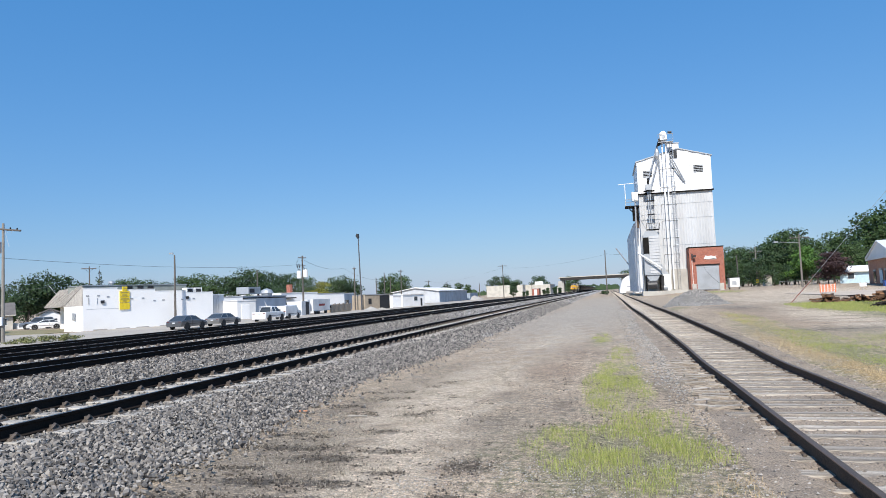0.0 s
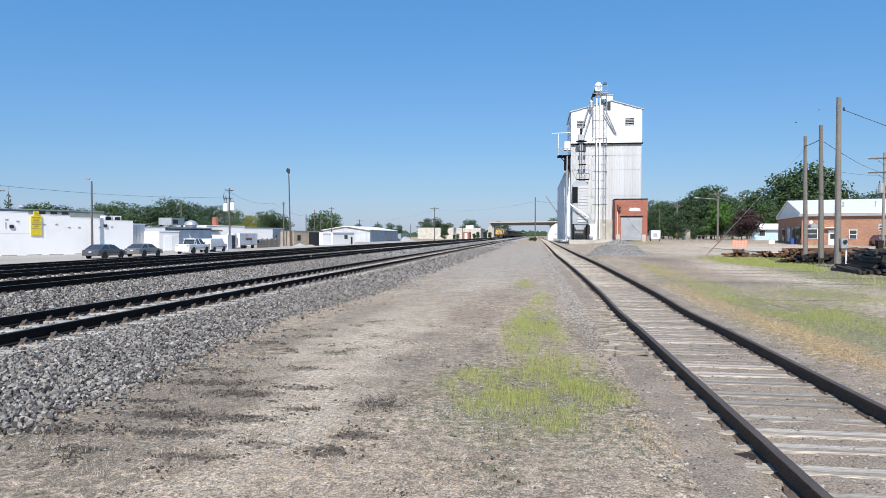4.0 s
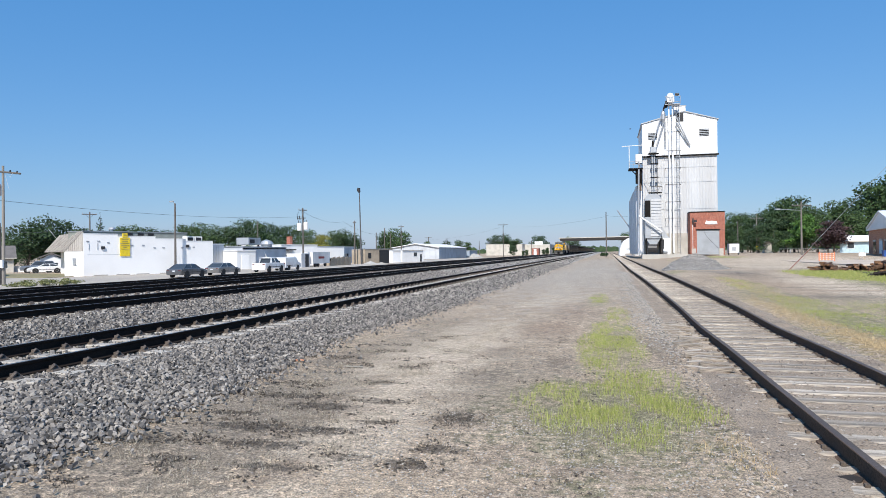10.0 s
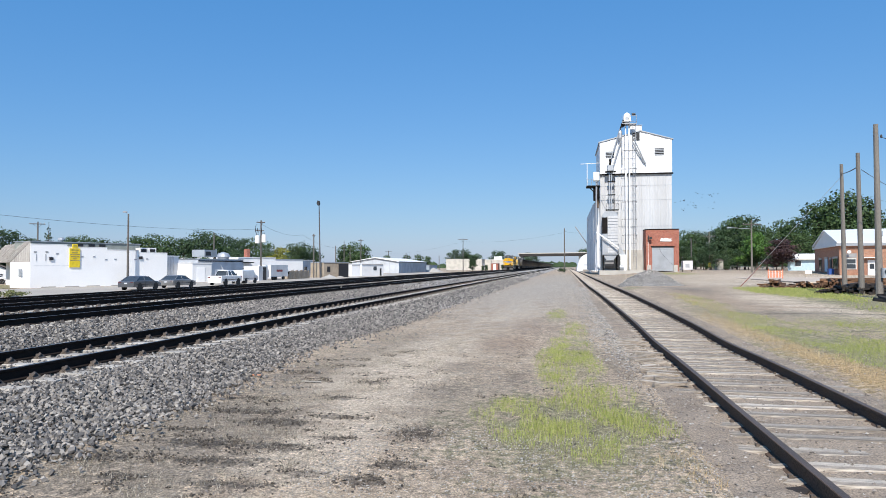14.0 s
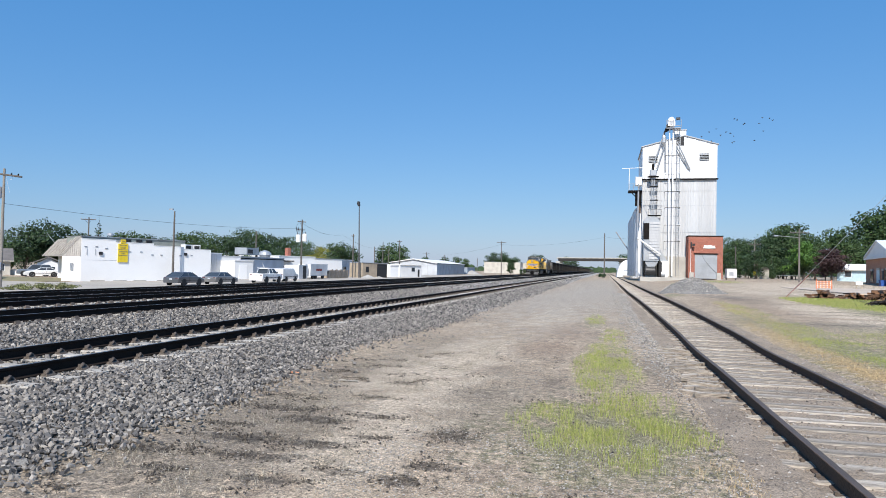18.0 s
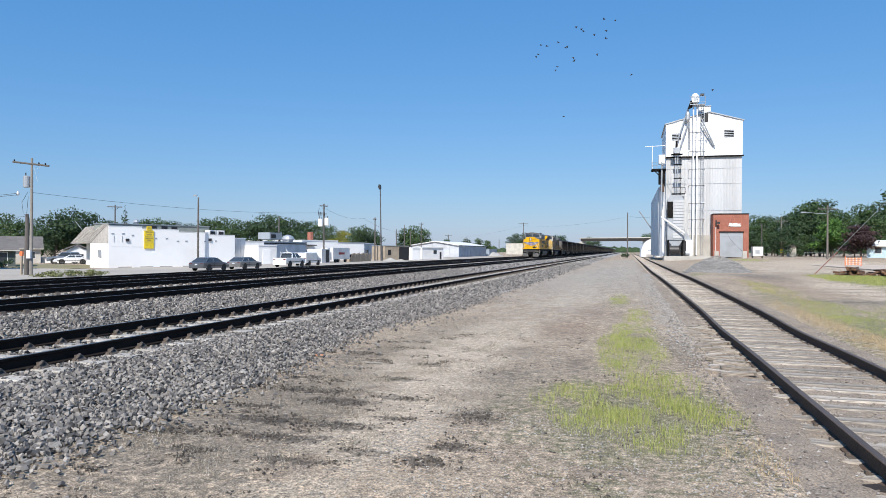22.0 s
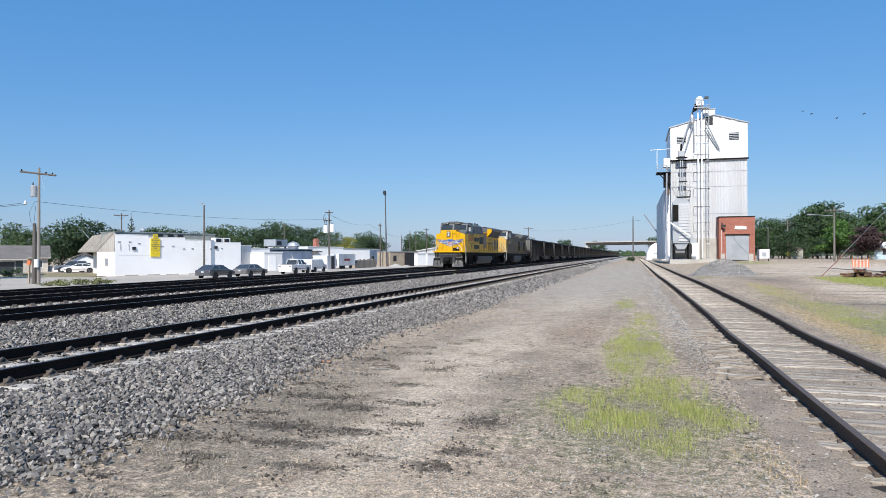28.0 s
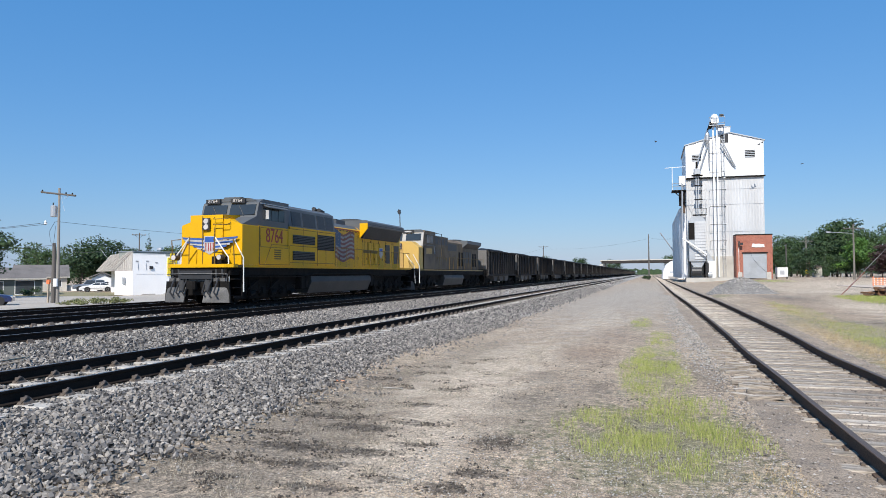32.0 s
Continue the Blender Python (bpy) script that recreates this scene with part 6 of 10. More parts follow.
for i in range(5200):
    az = radians(rw.uniform(-62, 45))
    d = rw.uniform(800, 1000)
    top = 7 + 4 * noise.noise((az * 30, 1, 2)) + 3 * noise.noise((az * 110, 4, 2))
    p = Vector((d * math.sin(az), d * math.cos(az), LOT + rw.uniform(0, max(3, top))))
    u, w = Vector((math.cos(az), -math.sin(az), rw.uniform(-0.4, 0.4))) * rw.uniform(1.5, 3.5), Vector((rw.uniform(-0.4, 0.4), 0, 1)) * rw.uniform(1, 2.2)
    o = len(vs)
    vs += [tuple(p - u), tuple(p - w), tuple(p + u), tuple(p + w)]
    fs.append((o, o + 1, o + 2, o + 3))
tagged(new("far_woods", mesh_of("far_woods", vs, fs, M_LEAFDK)), "hazy line of woods along the horizon", "woods", kind="stuff")

# ---- beyond the tracks: store, lots, vehicles, poles ----
M_LOT = material("pale_concrete_lot", (0.42, 0.375, 0.32), 0.95, 0, 0.2, 0.25, 12, 0.2, (0.33, 0.295, 0.25), 0.6)
M_LAWN = material("dry_lawn", (0.24, 0.215, 0.12), 0.95, 0, 0.4, 0.4, 12, 0.4, (0.25, 0.22, 0.12), 0.6)
M_TIN = material("weathered_canopy_boards", (0.50, 0.47, 0.43), 0.85, 0, 0.35, 1.2, 12, 0.3, (0.34, 0.31, 0.28), 0.7, stretch=(3, 3, 0.6))
M_ROOFEDGE = material("grey_green_roll_roofing", (0.30, 0.32, 0.29), 0.9, 0, 0.2, 0.8, 12, 0.2)
M_SIGNBAR = material("worn_sign_lettering", (0.42, 0.33, 0.08), 0.7, 0, 0.3)
M_ROOFGREY = material("asphalt_shingles", (0.17, 0.155, 0.145), 0.95, 0, 0.3, 1.0, 12, 0.3)
M_SIDING = material("beige_siding", (0.55, 0.52, 0.46), 0.8, 0, 0.1, 0.5, 12, 0.1)
M_SIDEGREY = material("grey_green_siding", (0.11, 0.13, 0.125), 0.8, 0, 0.1, 0.5, 12, 0.1)
M_BLUEGREY = material("blue_grey_steel_wall", (0.34, 0.40, 0.47), 0.6, 0.1, 0.1, 0.4, 12, 0.1)
M_GREYWALL = material("pale_grey_steel_wall", (0.55, 0.58, 0.62), 0.6, 0.1, 0.08, 0.4, 12, 0.1)
M_TANWOOD = material("tan_board_wall", (0.40, 0.33, 0.25), 0.9, 0, 0.2, 0.8, 12, 0.2)
M_SIGN = material("yellow_sign_face", (0.80, 0.60, 0.03), 0.5, 0, 0.05)
M_TYRE = material("tyre_rubber", (0.025, 0.025, 0.026), 0.85, 0, 0.2)
M_ORANGE = material("orange_plastic", (0.80, 0.20, 0.07), 0.6, 0, 0.1)
M_WINDOW = material("window_glass", (0.05, 0.06, 0.07), 0.08, 0, 0.05, 1, 10, 0)


def slab(name, label, x0, x1, y0, y1, z, mat):
    o = new(name, Shape().box(x0, x1, y0, y1, z - 0.3, z, mat).mesh(name))
    return tagged(o, label, "pavement", kind="structure")


slab("pavement_lot", "pale concrete lot along the store", -59.4, -38, 40, 260, LOT + 0.03, M_LOT)
slab("pavement_street", "pale concrete side street beyond the tracks", -200, -50, 49, 63.5, LOT + 0.026, M_LOT)
slab("lawn", "dry patchy lawn in front of the houses", -110, -62, 64, 78, LOT + 0.05, M_LAWN)
slab("pavement_verge", "pale gravel verge beside the embankment", -60, -30, 20, 39.9, LOT + 0.02, M_LOT)


GRID = 23   # the streets run askew to the tracks, degrees clockwise from +y


def store():
    t = thing("store_building", "long white painted one-storey store with a brown mansard canopy", "building")
    W = M_WHITEWALL
    C, c, n_ = Vector((-60.9, 68.4, 0)), math.cos(radians(GRID)), math.sin(radians(GRID))

    def at(u, o):
        """u along the long wall from the street corner, o out from it."""
        return (C.x + n_ * u + c * o, C.y + c * u - n_ * o)

    def on(u0, u1, o0, o1, z0, z1, mat):
        return Shape().prism([at(u0, o0), at(u1, o0), at(u1, o1), at(u0, o1)], "z", z0, z1, mat)
    for u0, u1, z in ((0, 4.2, 4.36), (4.2, 9.2, 4.12), (9.2, 13.6, 3.86), (13.6, 17.8, 3.58)):
        part("long_wall", on(u0, u1, -0.3, 0, LOT, z, W), t)
        part("coping", on(u0, u1, -0.34, 0.03, z, z + 0.06, M_WHITE), t)
    part("street_front", Shape().prism([at(0, -0.3), at(0.35, -0.3), (-75.2, 80.4), (-75.0, 80.0)], "z", LOT, 4.25, W), t)
    part("back_wall", on(17.5, 17.8, -16, -0.3, LOT, 3.4, W), t)
    part("roof", Shape().prism([at(0.4, -0.3), at(17.5, -0.3), at(17.5, -15), (-75, 80.6)], "z", 3.3, 3.45, M_GALV), t)
    part("upper_roof", on(1.0, 15.0, -6.0, -2.0, 3.45, 4.72, M_ROOFEDGE), t)
    part("upper_roof_edge", on(0.9, 15.1, -6.1, -1.9, 4.72, 4.8, M_GALV), t)
    for u in (6.4, 7.9, 9.3):
        part("roof_vent_dark", on(u, u + 0.8, -2.0, -1.93, 4.1, 4.6, M_DARK), t)
    part("roof_ventilator", Shape().lathe([(0.15, 4.7), (0.15, 5.0), (0.4, 5.05), (0.35, 5.3), (0.05, 5.4)], (*at(5.0, -3.0), 0), M_GALV, "z", 10), t)
    for u in (14.1, 15.4):
        ru = part("roof_unit", on(u, u + 1.1, -1.6, -0.6, 3.45, 4.25, M_WHITE), t)
        part("unit_grille", on(u + 0.15, u + 0.95, -0.6, -0.57, 3.65, 4.1, M_DARK), ru)
    # canopy along the street front, which runs off at a slant
    A, B, D = C + Vector((-0.05, -0.03, 0)), C + Vector((-2.12, -0.62, 0)), Vector((-14.3, 11.9, 0))
    lo, hi = Vector((0, 0, 2.25)), Vector((0, 0, 4.62))
    tri = [A + lo, B + lo, A + hi]
    tri += [p + D for p in tri]
    cn = part("mansard_canopy", Shape().add(tri, [(0, 2, 1), (3, 4, 5), (0, 1, 4, 3), (1, 2, 5, 4), (2, 0, 3, 5)], M_TIN), t, "weathered brown board canopy")
    out = Vector((-0.05, -0.05, 0.05))
    for k in range(13):
        o = D * (k / 12)
        part("canopy_batten", Shape().tube(B + lo + o + out, A + hi + o + out, 0.07, M_TIN, 5), cn)
    for k in range(9):
        u0, u1 = k / 9, (k + 0.82) / 9
        p, q = A.lerp(B, u0), A.lerp(B, u1)
        f = Vector((0.0, -0.03, 0))
        part("side_board", Shape().add([p + lo + f, q + lo + f, q + lo.lerp(hi, 1 - u1) + f, p + lo.lerp(hi, 1 - u0) + f, p + lo, q + lo, q + lo.lerp(hi, 1 - u1), p + lo.lerp(hi, 1 - u0)], [(0, 1, 2, 3), (7, 6, 5, 4), (0, 4, 5, 1), (1, 5, 6, 2), (2, 6, 7, 3), (3, 7, 4, 0)], M_TIN), cn)
    g = Vector((0, 0, LOT))
    v = Vector((0, 0.25, 0))
    part("wing_wall", Shape().add([A + g, B + g, B + lo, A + lo, A + g + v, B + g + v, B + lo + v, A + lo + v], [(0, 1, 2, 3), (7, 6, 5, 4), (0, 4, 5, 1), (1, 5, 6, 2), (2, 6, 7, 3), (3, 7, 4, 0)], W), t)
    nt = A.lerp(B, 0.45)
    part("notice", Shape().box(nt.x - 0.2, nt.x + 0.2, nt.y - 0.12, nt.y - 0.04, 0.6, 1.45, M_GALV), t)
    # yellow stacked sign
    sg = part("wall_sign", on(4.45, 5.7, 0, 0.12, 3.25, 3.95, M_SIGN), t, "stacked yellow sign panels")
    for u0, u1, z0, z1 in ((4.45, 5.7, 2.52, 3.19), (4.45, 5.7, 1.65, 2.46), (4.78, 5.4, 4.0, 4.5)):
        part("sign_panel", on(u0, u1, 0, 0.12, z0, z1, M_SIGN), sg)
    for z0, u0, u1 in ((3.68, 4.6, 5.55), (3.38, 4.7, 5.4), (2.9, 4.55, 5.6), (2.64, 4.8, 5.3), (4.2, 4.88, 5.3)):
        part("letter_bar", on(u0, u1, 0.12, 0.13, z0, z0 + 0.14, M_SIGNBAR), sg)
    for u, z in ((0.35, 3.37), (1.65, 3.4), (2.85, 3.22), (5.85, 2.9), (7.35, 2.92), (8.9, 2.58), (10.15, 2.6), (12.9, 2.6), (14.6, 2.68)):
        part("vent", on(u, u + 0.32, 0, 0.04, z, z + 0.15, M_GALV), t)
    for u in (0.62, 1.65):
        part("conduit", on(u, u + 0.05, 0, 0.05, 2.45, 3.2, M_GALV), t)
    for u, z in ((2.1, 2.5), (13.6, 2.72)):
        part("wall_light", on(u, u + 0.42, 0, 0.14, z, z + 0.36, M_BLACKPAINT), t)
    part("wall_seam", on(0.4, 4.4, 0, 0.01, 1.82, 1.85, M_GALV), t)
    for u in (1.2, 4.0, 6.6, 9.8):
        part("foot_stain", on(u, u + 1.7, 0, 0.03, LOT, LOT + 0.14, M_CONCRETE), t)


store()


def block(name, label, x0, x1, y0, y1, z1, wall, roofm, z0=LOT, over=0.1, extra=(), askew=False):
    """A plain flat-roofed building with walls and a roof edge. askew: turned about its street corner to the street grid, its
    long wall cut where the sight line to the unturned end meets it."""
    k, turn = 1.0, 0.0
    if askew:
        dx, dy, m = math.sin(radians(GRID)), math.cos(radians(GRID)), math.hypot(x1, y1)
        k, turn = -(x1 * y1 - y0 * x1) / m / ((dx * y1 - dy * x1) / m) / (y1 - y0), -GRID
    t = thing(name, label, "building", (x1, y0, 0), turn)

    def add(nm, sh):
        sh.v = [(x - x1, (y - y0) * k, z) for x, y, z in sh.v]
        part(nm, sh, t)
    add("wall", Shape().box(x1 - 0.2, x1, y0, y1, z0, z1, wall))
    add("wall", Shape().box(x0, x1 - 0.2, y0, y0 + 0.2, z0, z1, wall))
    add("wall", Shape().box(x0, x1 - 0.2, y1 - 0.2, y1, z0, z1, wall))
    add("roof", Shape().box(x0, x1 + over, y0 - over, y1 + over, z1, z1 + 0.15, roofm))
    for nm, sh in extra:
        add(nm, sh)
    return t


block("store_annex", "lower white rear wing of the store", -80, -61.0, 92.95, 99.0, 3.3, M_GREYWALL, M_WHITE, extra=[("seam", Shape().box(-61.0, -60.97, 94 + 0.7 * k, 94.04 + 0.7 * k, LOT, 3.2, M_GALV)) for k in range(6)])
block("storage_shed", "small white box shed by the store", -62, -57.5, 97.2, 103.0, 2.2, M_WHITE, M_WHITE, extra=[("door", Shape().box(-57.5, -57.46, 98.5, 101.0, LOT, 1.6, M_WHITEWALL))], askew=True)
shop = block("grey_shop", "low grey-white shop with rooftop units", -80, -60.0, 103.2, 119, 2.9, M_GREYWALL, M_GALV, extra=[("rooftop_unit", Shape().box(-63, -60.6, 106.2, 110.5, 3.4, 4.6, M_GALV, 0.1).box(-60.6, -60.55, 106.6, 108.2, 3.6, 4.3, M_DARK)), ("unit_leg", Shape().box(-62.8, -62.6, 106.4, 106.6, 3.0, 3.4, M_UNDER).box(-60.9, -60.7, 110, 110.2, 3.0, 3.4, M_UNDER)), ("vent_dome", Shape().lathe([(0.9, 3.0), (1.0, 3.4), (1.3, 3.5), (0.9, 4.1), (0.1, 4.4)], (-61.6, 114.5, 0), M_GALV, "z", 14)), ("eave_shadow", Shape().box(-60.0, -59.9, 103.2, 119, 2.6, 2.75, M_UNDER)), ("duct", Shape().tube((-60.4, 109.8, 3.3), (-59.8, 111.6, 0.6), 0.15, M_WHITE, 8))])
block("white_shop", "white flat-roofed shop with a brick chimney", -80, -62.0, 121, 138, 3.4, M_WHITEWALL, M_WHITE, extra=[("chimney", Shape().box(-65, -64, 128, 129.2, 3.4, 5.2, M_BRICK)), ("awning", Shape().box(-62, -60.8, 122, 126, 2.4, 2.6, M_UNDER)), ("doorway", Shape().box(-62, -61.97, 123, 124.2, LOT, 1.5, M_DARK))], askew=True)
block("white_store_wing", "white stucco wing further along the lot", -82, -63, 138.1, 156, 3.2, M_WHITEWALL, M_GALV, extra=[("window", Shape().box(-63, -62.97, 142, 144, 0.6, 2.0, M_WINDOW))], askew=True)
block("blue_shed", "pale blue-grey shed between white walls", -78, -63.5, 156.2, 165, 3.2, M_BLUEGREY, M_WHITE, extra=[("door", Shape().box(-63.5, -63.45, 158, 160, LOT, 1.6, M_WINDOW))])
block("brown_shed", "tan board shed with a dark open front", -56, -52, 140.8, 158.0, 2.5, M_TANWOOD, M_GALV, extra=[("open_front", Shape().box(-52, -51.94, 150.8, 157.6, LOT, 2.3, M_DARK)), ("window", Shape().box(-52, -51.95, 143, 145, 0.5, 1.7, M_DARK))], askew=True)
block("small_white_shed", "small white shed with one square window", -60, -51.0, 165.6, 186, 2.3, M_WHITE, M_WHITE, over=0.25, extra=[("window", Shape().box(-51.0, -50.95, 176.5, 179.5, 0.7, 1.7, M_WINDOW)), ("dark_door", Shape().box(-51.0, -50.95, 182.6, 184.2, LOT, 1.2, M_DARK))], askew=True)
block("white_kiosk", "narrow white block beside the sheds", -56, -51.3, 158.4, 165.2, 2.0, M_WHITEWALL, M_WHITE, askew=True)


def metal_shed():
    t = thing("metal_shed", "big grey steel shed with a low white gable roof", "building")
    part("gable_wall", Shape().prism([(-76, LOT), (-58.5, LOT), (-58.5, 3.4), (-67.3, 4.75), (-76, 3.4)], "y", 234.6, 234.9, M_GREYWALL), t)
    part("track_wall", Shape().box(-58.8, -58.5, 234.9, 283, LOT, 3.5, M_BLUEGREY), t)
    part("back_wall", Shape().box(-76, -58.8, 282.7, 283, LOT, 3.4, M_BLUEGREY), t)
    part("roof", Shape().prism([(-76.4, 3.3), (-67.3, 4.73), (-58.2, 3.3), (-58.2, 3.5), (-67.3, 5.0), (-76.4, 3.5)], "y", 234.0, 283.4, M_WHITE), t)
    part("gutter", Shape().box(-58.3, -58.15, 234.0, 283.4, 3.25, 3.4, M_UNDER), t)
    for k in range(12):
        part("wall_seam", Shape().box(-58.5, -58.46, 238 + 3.8 * k, 238.12 + 3.8 * k, LOT, 3.4, M_GALV), t)
    for k in range(8):
        x = -74.6 + 2.1 * k
        part("gable_seam", Shape().box(x, x + 0.08, 234.55, 234.6, LOT, 3.4 + 1.3 * (1 - abs(x + 67.3) / 9.0), M_GALV), t)


metal_shed()
block("low_shed", "low blue-grey shed past the big shed", -64, -58, 287, 305, 2.2, M_BLUEGREY, M_GALV)
block("warehouse", "long beige warehouse far along the line", -75, -52, 425, 470, 6.2, M_SIDING, M_SIDING, extra=[("loading_door", Shape().box(-52, -51.9, 430 + 6 * k, 434 + 6 * k, LOT, 3.5, M_GREYWALL)) for k in range(5)])
block("warehouse", "pale beige warehouse block beyond the trees", -52, -36, 440, 480, 6.0, M_SIDING, M_WHITE, extra=[("roof_unit", Shape().box(-46, -41, 442, 446, 6.1, 8.2, M_WHITE))])
block("red_barn", "small red barn with a white door near the line", -43.4, -39.4, 400, 410, 3.4, M_BRICK, M_GALV, extra=[("white_door", Shape().box(-42.2, -40.6, 399.9, 400.05, LOT, 2.9, M_WHITE))])


def gable_house(name, label, cx, cy, w, d, hw, hr, turn, wall, roofm, windows=()):
    """A house: ridge along its local x, front towards -y."""
    t = thing(name, label, "house", (cx, cy, LOT), turn)
    for a, b in ((-d / 2, -d / 2 + 0.2), (d / 2 - 0.2, d / 2)):
        part("wall", Shape().box(-w / 2, w / 2, a, b, 0, hw, wall), t)
    for a, b in ((-w / 2, -w / 2 + 0.2), (w / 2 - 0.2, w / 2)):
        part("gable_wall", Shape().prism([(-d / 2 + 0.2, 0), (d / 2 - 0.2, 0), (d / 2 - 0.2, hw), (0, hw + hr), (-d / 2 + 0.2, hw)], "x", a, b, wall), t)
    part("roof", Shape().prism([(-d / 2 - 0.5, hw - 0.1), (0, hw + hr), (d / 2 + 0.5, hw - 0.1), (d / 2 + 0.5, hw + 0.08), (0, hw + hr + 0.2), (-d / 2 - 0.5, hw + 0.08)], "x", -w / 2 - 0.4, w / 2 + 0.4, roofm), t)
    part("fascia", Shape().box(-w / 2 - 0.42, w / 2 + 0.42, -d / 2 - 0.54, -d / 2 - 0.48, hw - 0.08, hw + 0.06, M_SIDING), t)
    for face, a, z0, z1, ww in windows:
        wn_ = Shape()
        fr = Shape()
        if face == "front":
            wn_.box(a, a + ww, -d / 2 - 0.03, -d / 2, z0, z1, M_WINDOW)
            fr.box(a - 0.08, a + ww + 0.08, -d / 2 - 0.02, -d / 2, z0 - 0.08, z1 + 0.08, M_WHITE)
        else:
            wn_.box(w / 2, w / 2 + 0.03, a, a + ww, z0, z1, M_WINDOW)
            fr.box(w / 2, w / 2 + 0.02, a - 0.08, a + ww + 0.08, z0 - 0.08, z1 + 0.08, M_WHITE)
        o = part("window", fr, t)
        part("pane", wn_, o)
    return t


gable_house("house", "low grey-green bungalow with a dark shingle roof", -80.2, 64.2, 12.6, 8, 2.05, 1.25, 52, M_SIDEGREY, M_ROOFGREY, [("front", -1.5, 0.6, 1.7, 1.4), ("front", 1.2, 0.6, 1.7, 0.9), ("front", 3.4, 0.2, 1.8, 2.0), ("front", -4.5, 0.6, 1.7, 1.2)])
gable_house("house", "grey house with a wide brown-grey roof", -94.7, 86.1, 7.0, 8, 2.2, 1.8, 48, M_SIDING, M_ROOFGREY, [("front", 1.5, 0.7, 1.7, 1.2)])
gable_house("house", "small white cottage with a gable front", -86.5, 90.3, 5.0, 3.0, 2.1, 0.75, -46, M_WHITE, M_ROOFGREY, [("side", -0.9, 0.7, 1.4, 0.7), ("side", 0.2, 0.7, 1.4, 0.7)])
part("panel", Shape().box(-92, -84, 86.9, 87.1, LOT, 0.2, M_WHITE), thing("garden_fence", "low white board fence behind the parked cars", "fence"))


def rounded(me, r, seg=3):
    """The mesh with all its sharp edges rounded, smooth."""
    bm = bmesh.new()
    bm.from_mesh(me)
    bmesh.ops.remove_doubles(bm, verts=bm.verts, dist=0.0005)
    edges = [e for e in bm.edges if len(e.link_faces) == 2 and e.calc_face_angle(0) > 0.25]
    bmesh.ops.bevel(bm, geom=edges, offset=r, segments=seg, profile=0.6, affect="EDGES", clamp_overlap=True)
    for f_ in bm.faces:
        f_.smooth = True
    bm.to_mesh(me)
    bm.free()
    return me


# ---- vehicles: y forward, x to the right ----
def vehicle(name, label, at, turn, length, width, deck, roof, paint, prof, cabin, wheel_r=0.34, axles=None, category="car", lights=True):
    """prof: (y, z) outline of the lower body; cabin: (y rear foot, y rear top, y front top, y front foot)."""
    t = thing(name, label, category, at, turn)
    w = width / 2
    n = len(prof)
    vs, fs = [], []
    for k, xx in enumerate((-w, -w * 0.93, w * 0.93, w)):
        inset = 0.06 if k in (0, 3) else 0.0
        vs += [(xx, y * (1 - inset * 0.2), z + (inset * -0.8 if z > deck - 0.12 else 0)) for y, z in prof]
    for k in range(3):
        for i in range(n):
            j = (i + 1) % n
            fs.append((k * n + i, k * n + j, (k + 1) * n + j, (k + 1) * n + i))
    fs += [tuple(range(n)), tuple(3 * n + n - 1 - i for i in range(n))]
    me = mesh_of("body", vs, fs, paint)
    bm = bmesh.new()
    bm.from_mesh(me)
    bmesh.ops.recalc_face_normals(bm, faces=bm.faces)
    bm.to_mesh(me)
    bm.free()
    part("body", rounded(me, 0.07), t)
    a, b, c, d = cabin
    lo, hi = w * 0.93, w * 0.74

    def cab(p, x0, x1, za, zb, ya, yb, yc, yd, mat):
        return Shape().add([(-x0, ya, za), (x0, ya, za), (x0, yd, za), (-x0, yd, za), (-x1, yb, zb), (x1, yb, zb), (x1, yc, zb), (-x1, yc, zb)], [(3, 2, 1, 0), (4, 5, 6, 7), (0, 1, 5, 4), (1, 2, 6, 5), (2, 3, 7, 6), (3, 0, 4, 7)], mat)
    part("cabin_glass", cab(0, lo, hi, deck - 0.02, roof - 0.06, a, b, c, d, M_WINDOW), t)
    part("roof", rounded(cab(0, hi + 0.03, hi - 0.10, roof - 0.09, roof + 0.01, b - 0.06, b + 0.16, c - 0.16, c + 0.06, paint).mesh("roof"), 0.05), t)
    for ya, yb in ((a, b), (d, c), ((a + d) / 2 - 0.05, (b + c) / 2 - 0.05)):
        for sx in (-1, 1):
            part("pillar", Shape().tube((sx * lo, ya, deck - 0.02), (sx * hi, yb, roof - 0.05), 0.045, paint, 5), t)
    axles = axles or (-length * 0.29, length * 0.29)
    for sx in (-1, 1):
        part("side_moulding", Shape().box(sx * w - 0.012, sx * w + 0.012, -length * 0.42, length * 0.42, deck * 0.55, deck * 0.6, M_TYRE), t)
        part("door_seam", Shape().box(sx * w - 0.006, sx * w + 0.006, (a + d) / 2 - 0.06, (a + d) / 2 - 0.04, 0.34, deck - 0.08, M_TYRE), t)
    for y in axles:
        for sx in (-1, 1):
            part("wheel_arch", Shape().lathe([(wheel_r * 0.2, -0.02), (wheel_r * 1.22, -0.02), (wheel_r * 1.22, 0.02), (wheel_r * 0.2, 0.02)], (sx * (w - 0.012), y, wheel_r), M_TYRE, "x", 16), t)
            wh = part("wheel", Shape().lathe([(wheel_r * 0.6, -0.1), (wheel_r * 0.95, -0.1), (wheel_r, -0.06), (wheel_r, 0.06), (wheel_r * 0.95, 0.1), (wheel_r * 0.6, 0.1)], (sx * (w - 0.1), y, wheel_r), M_TYRE, "x", 16), t)
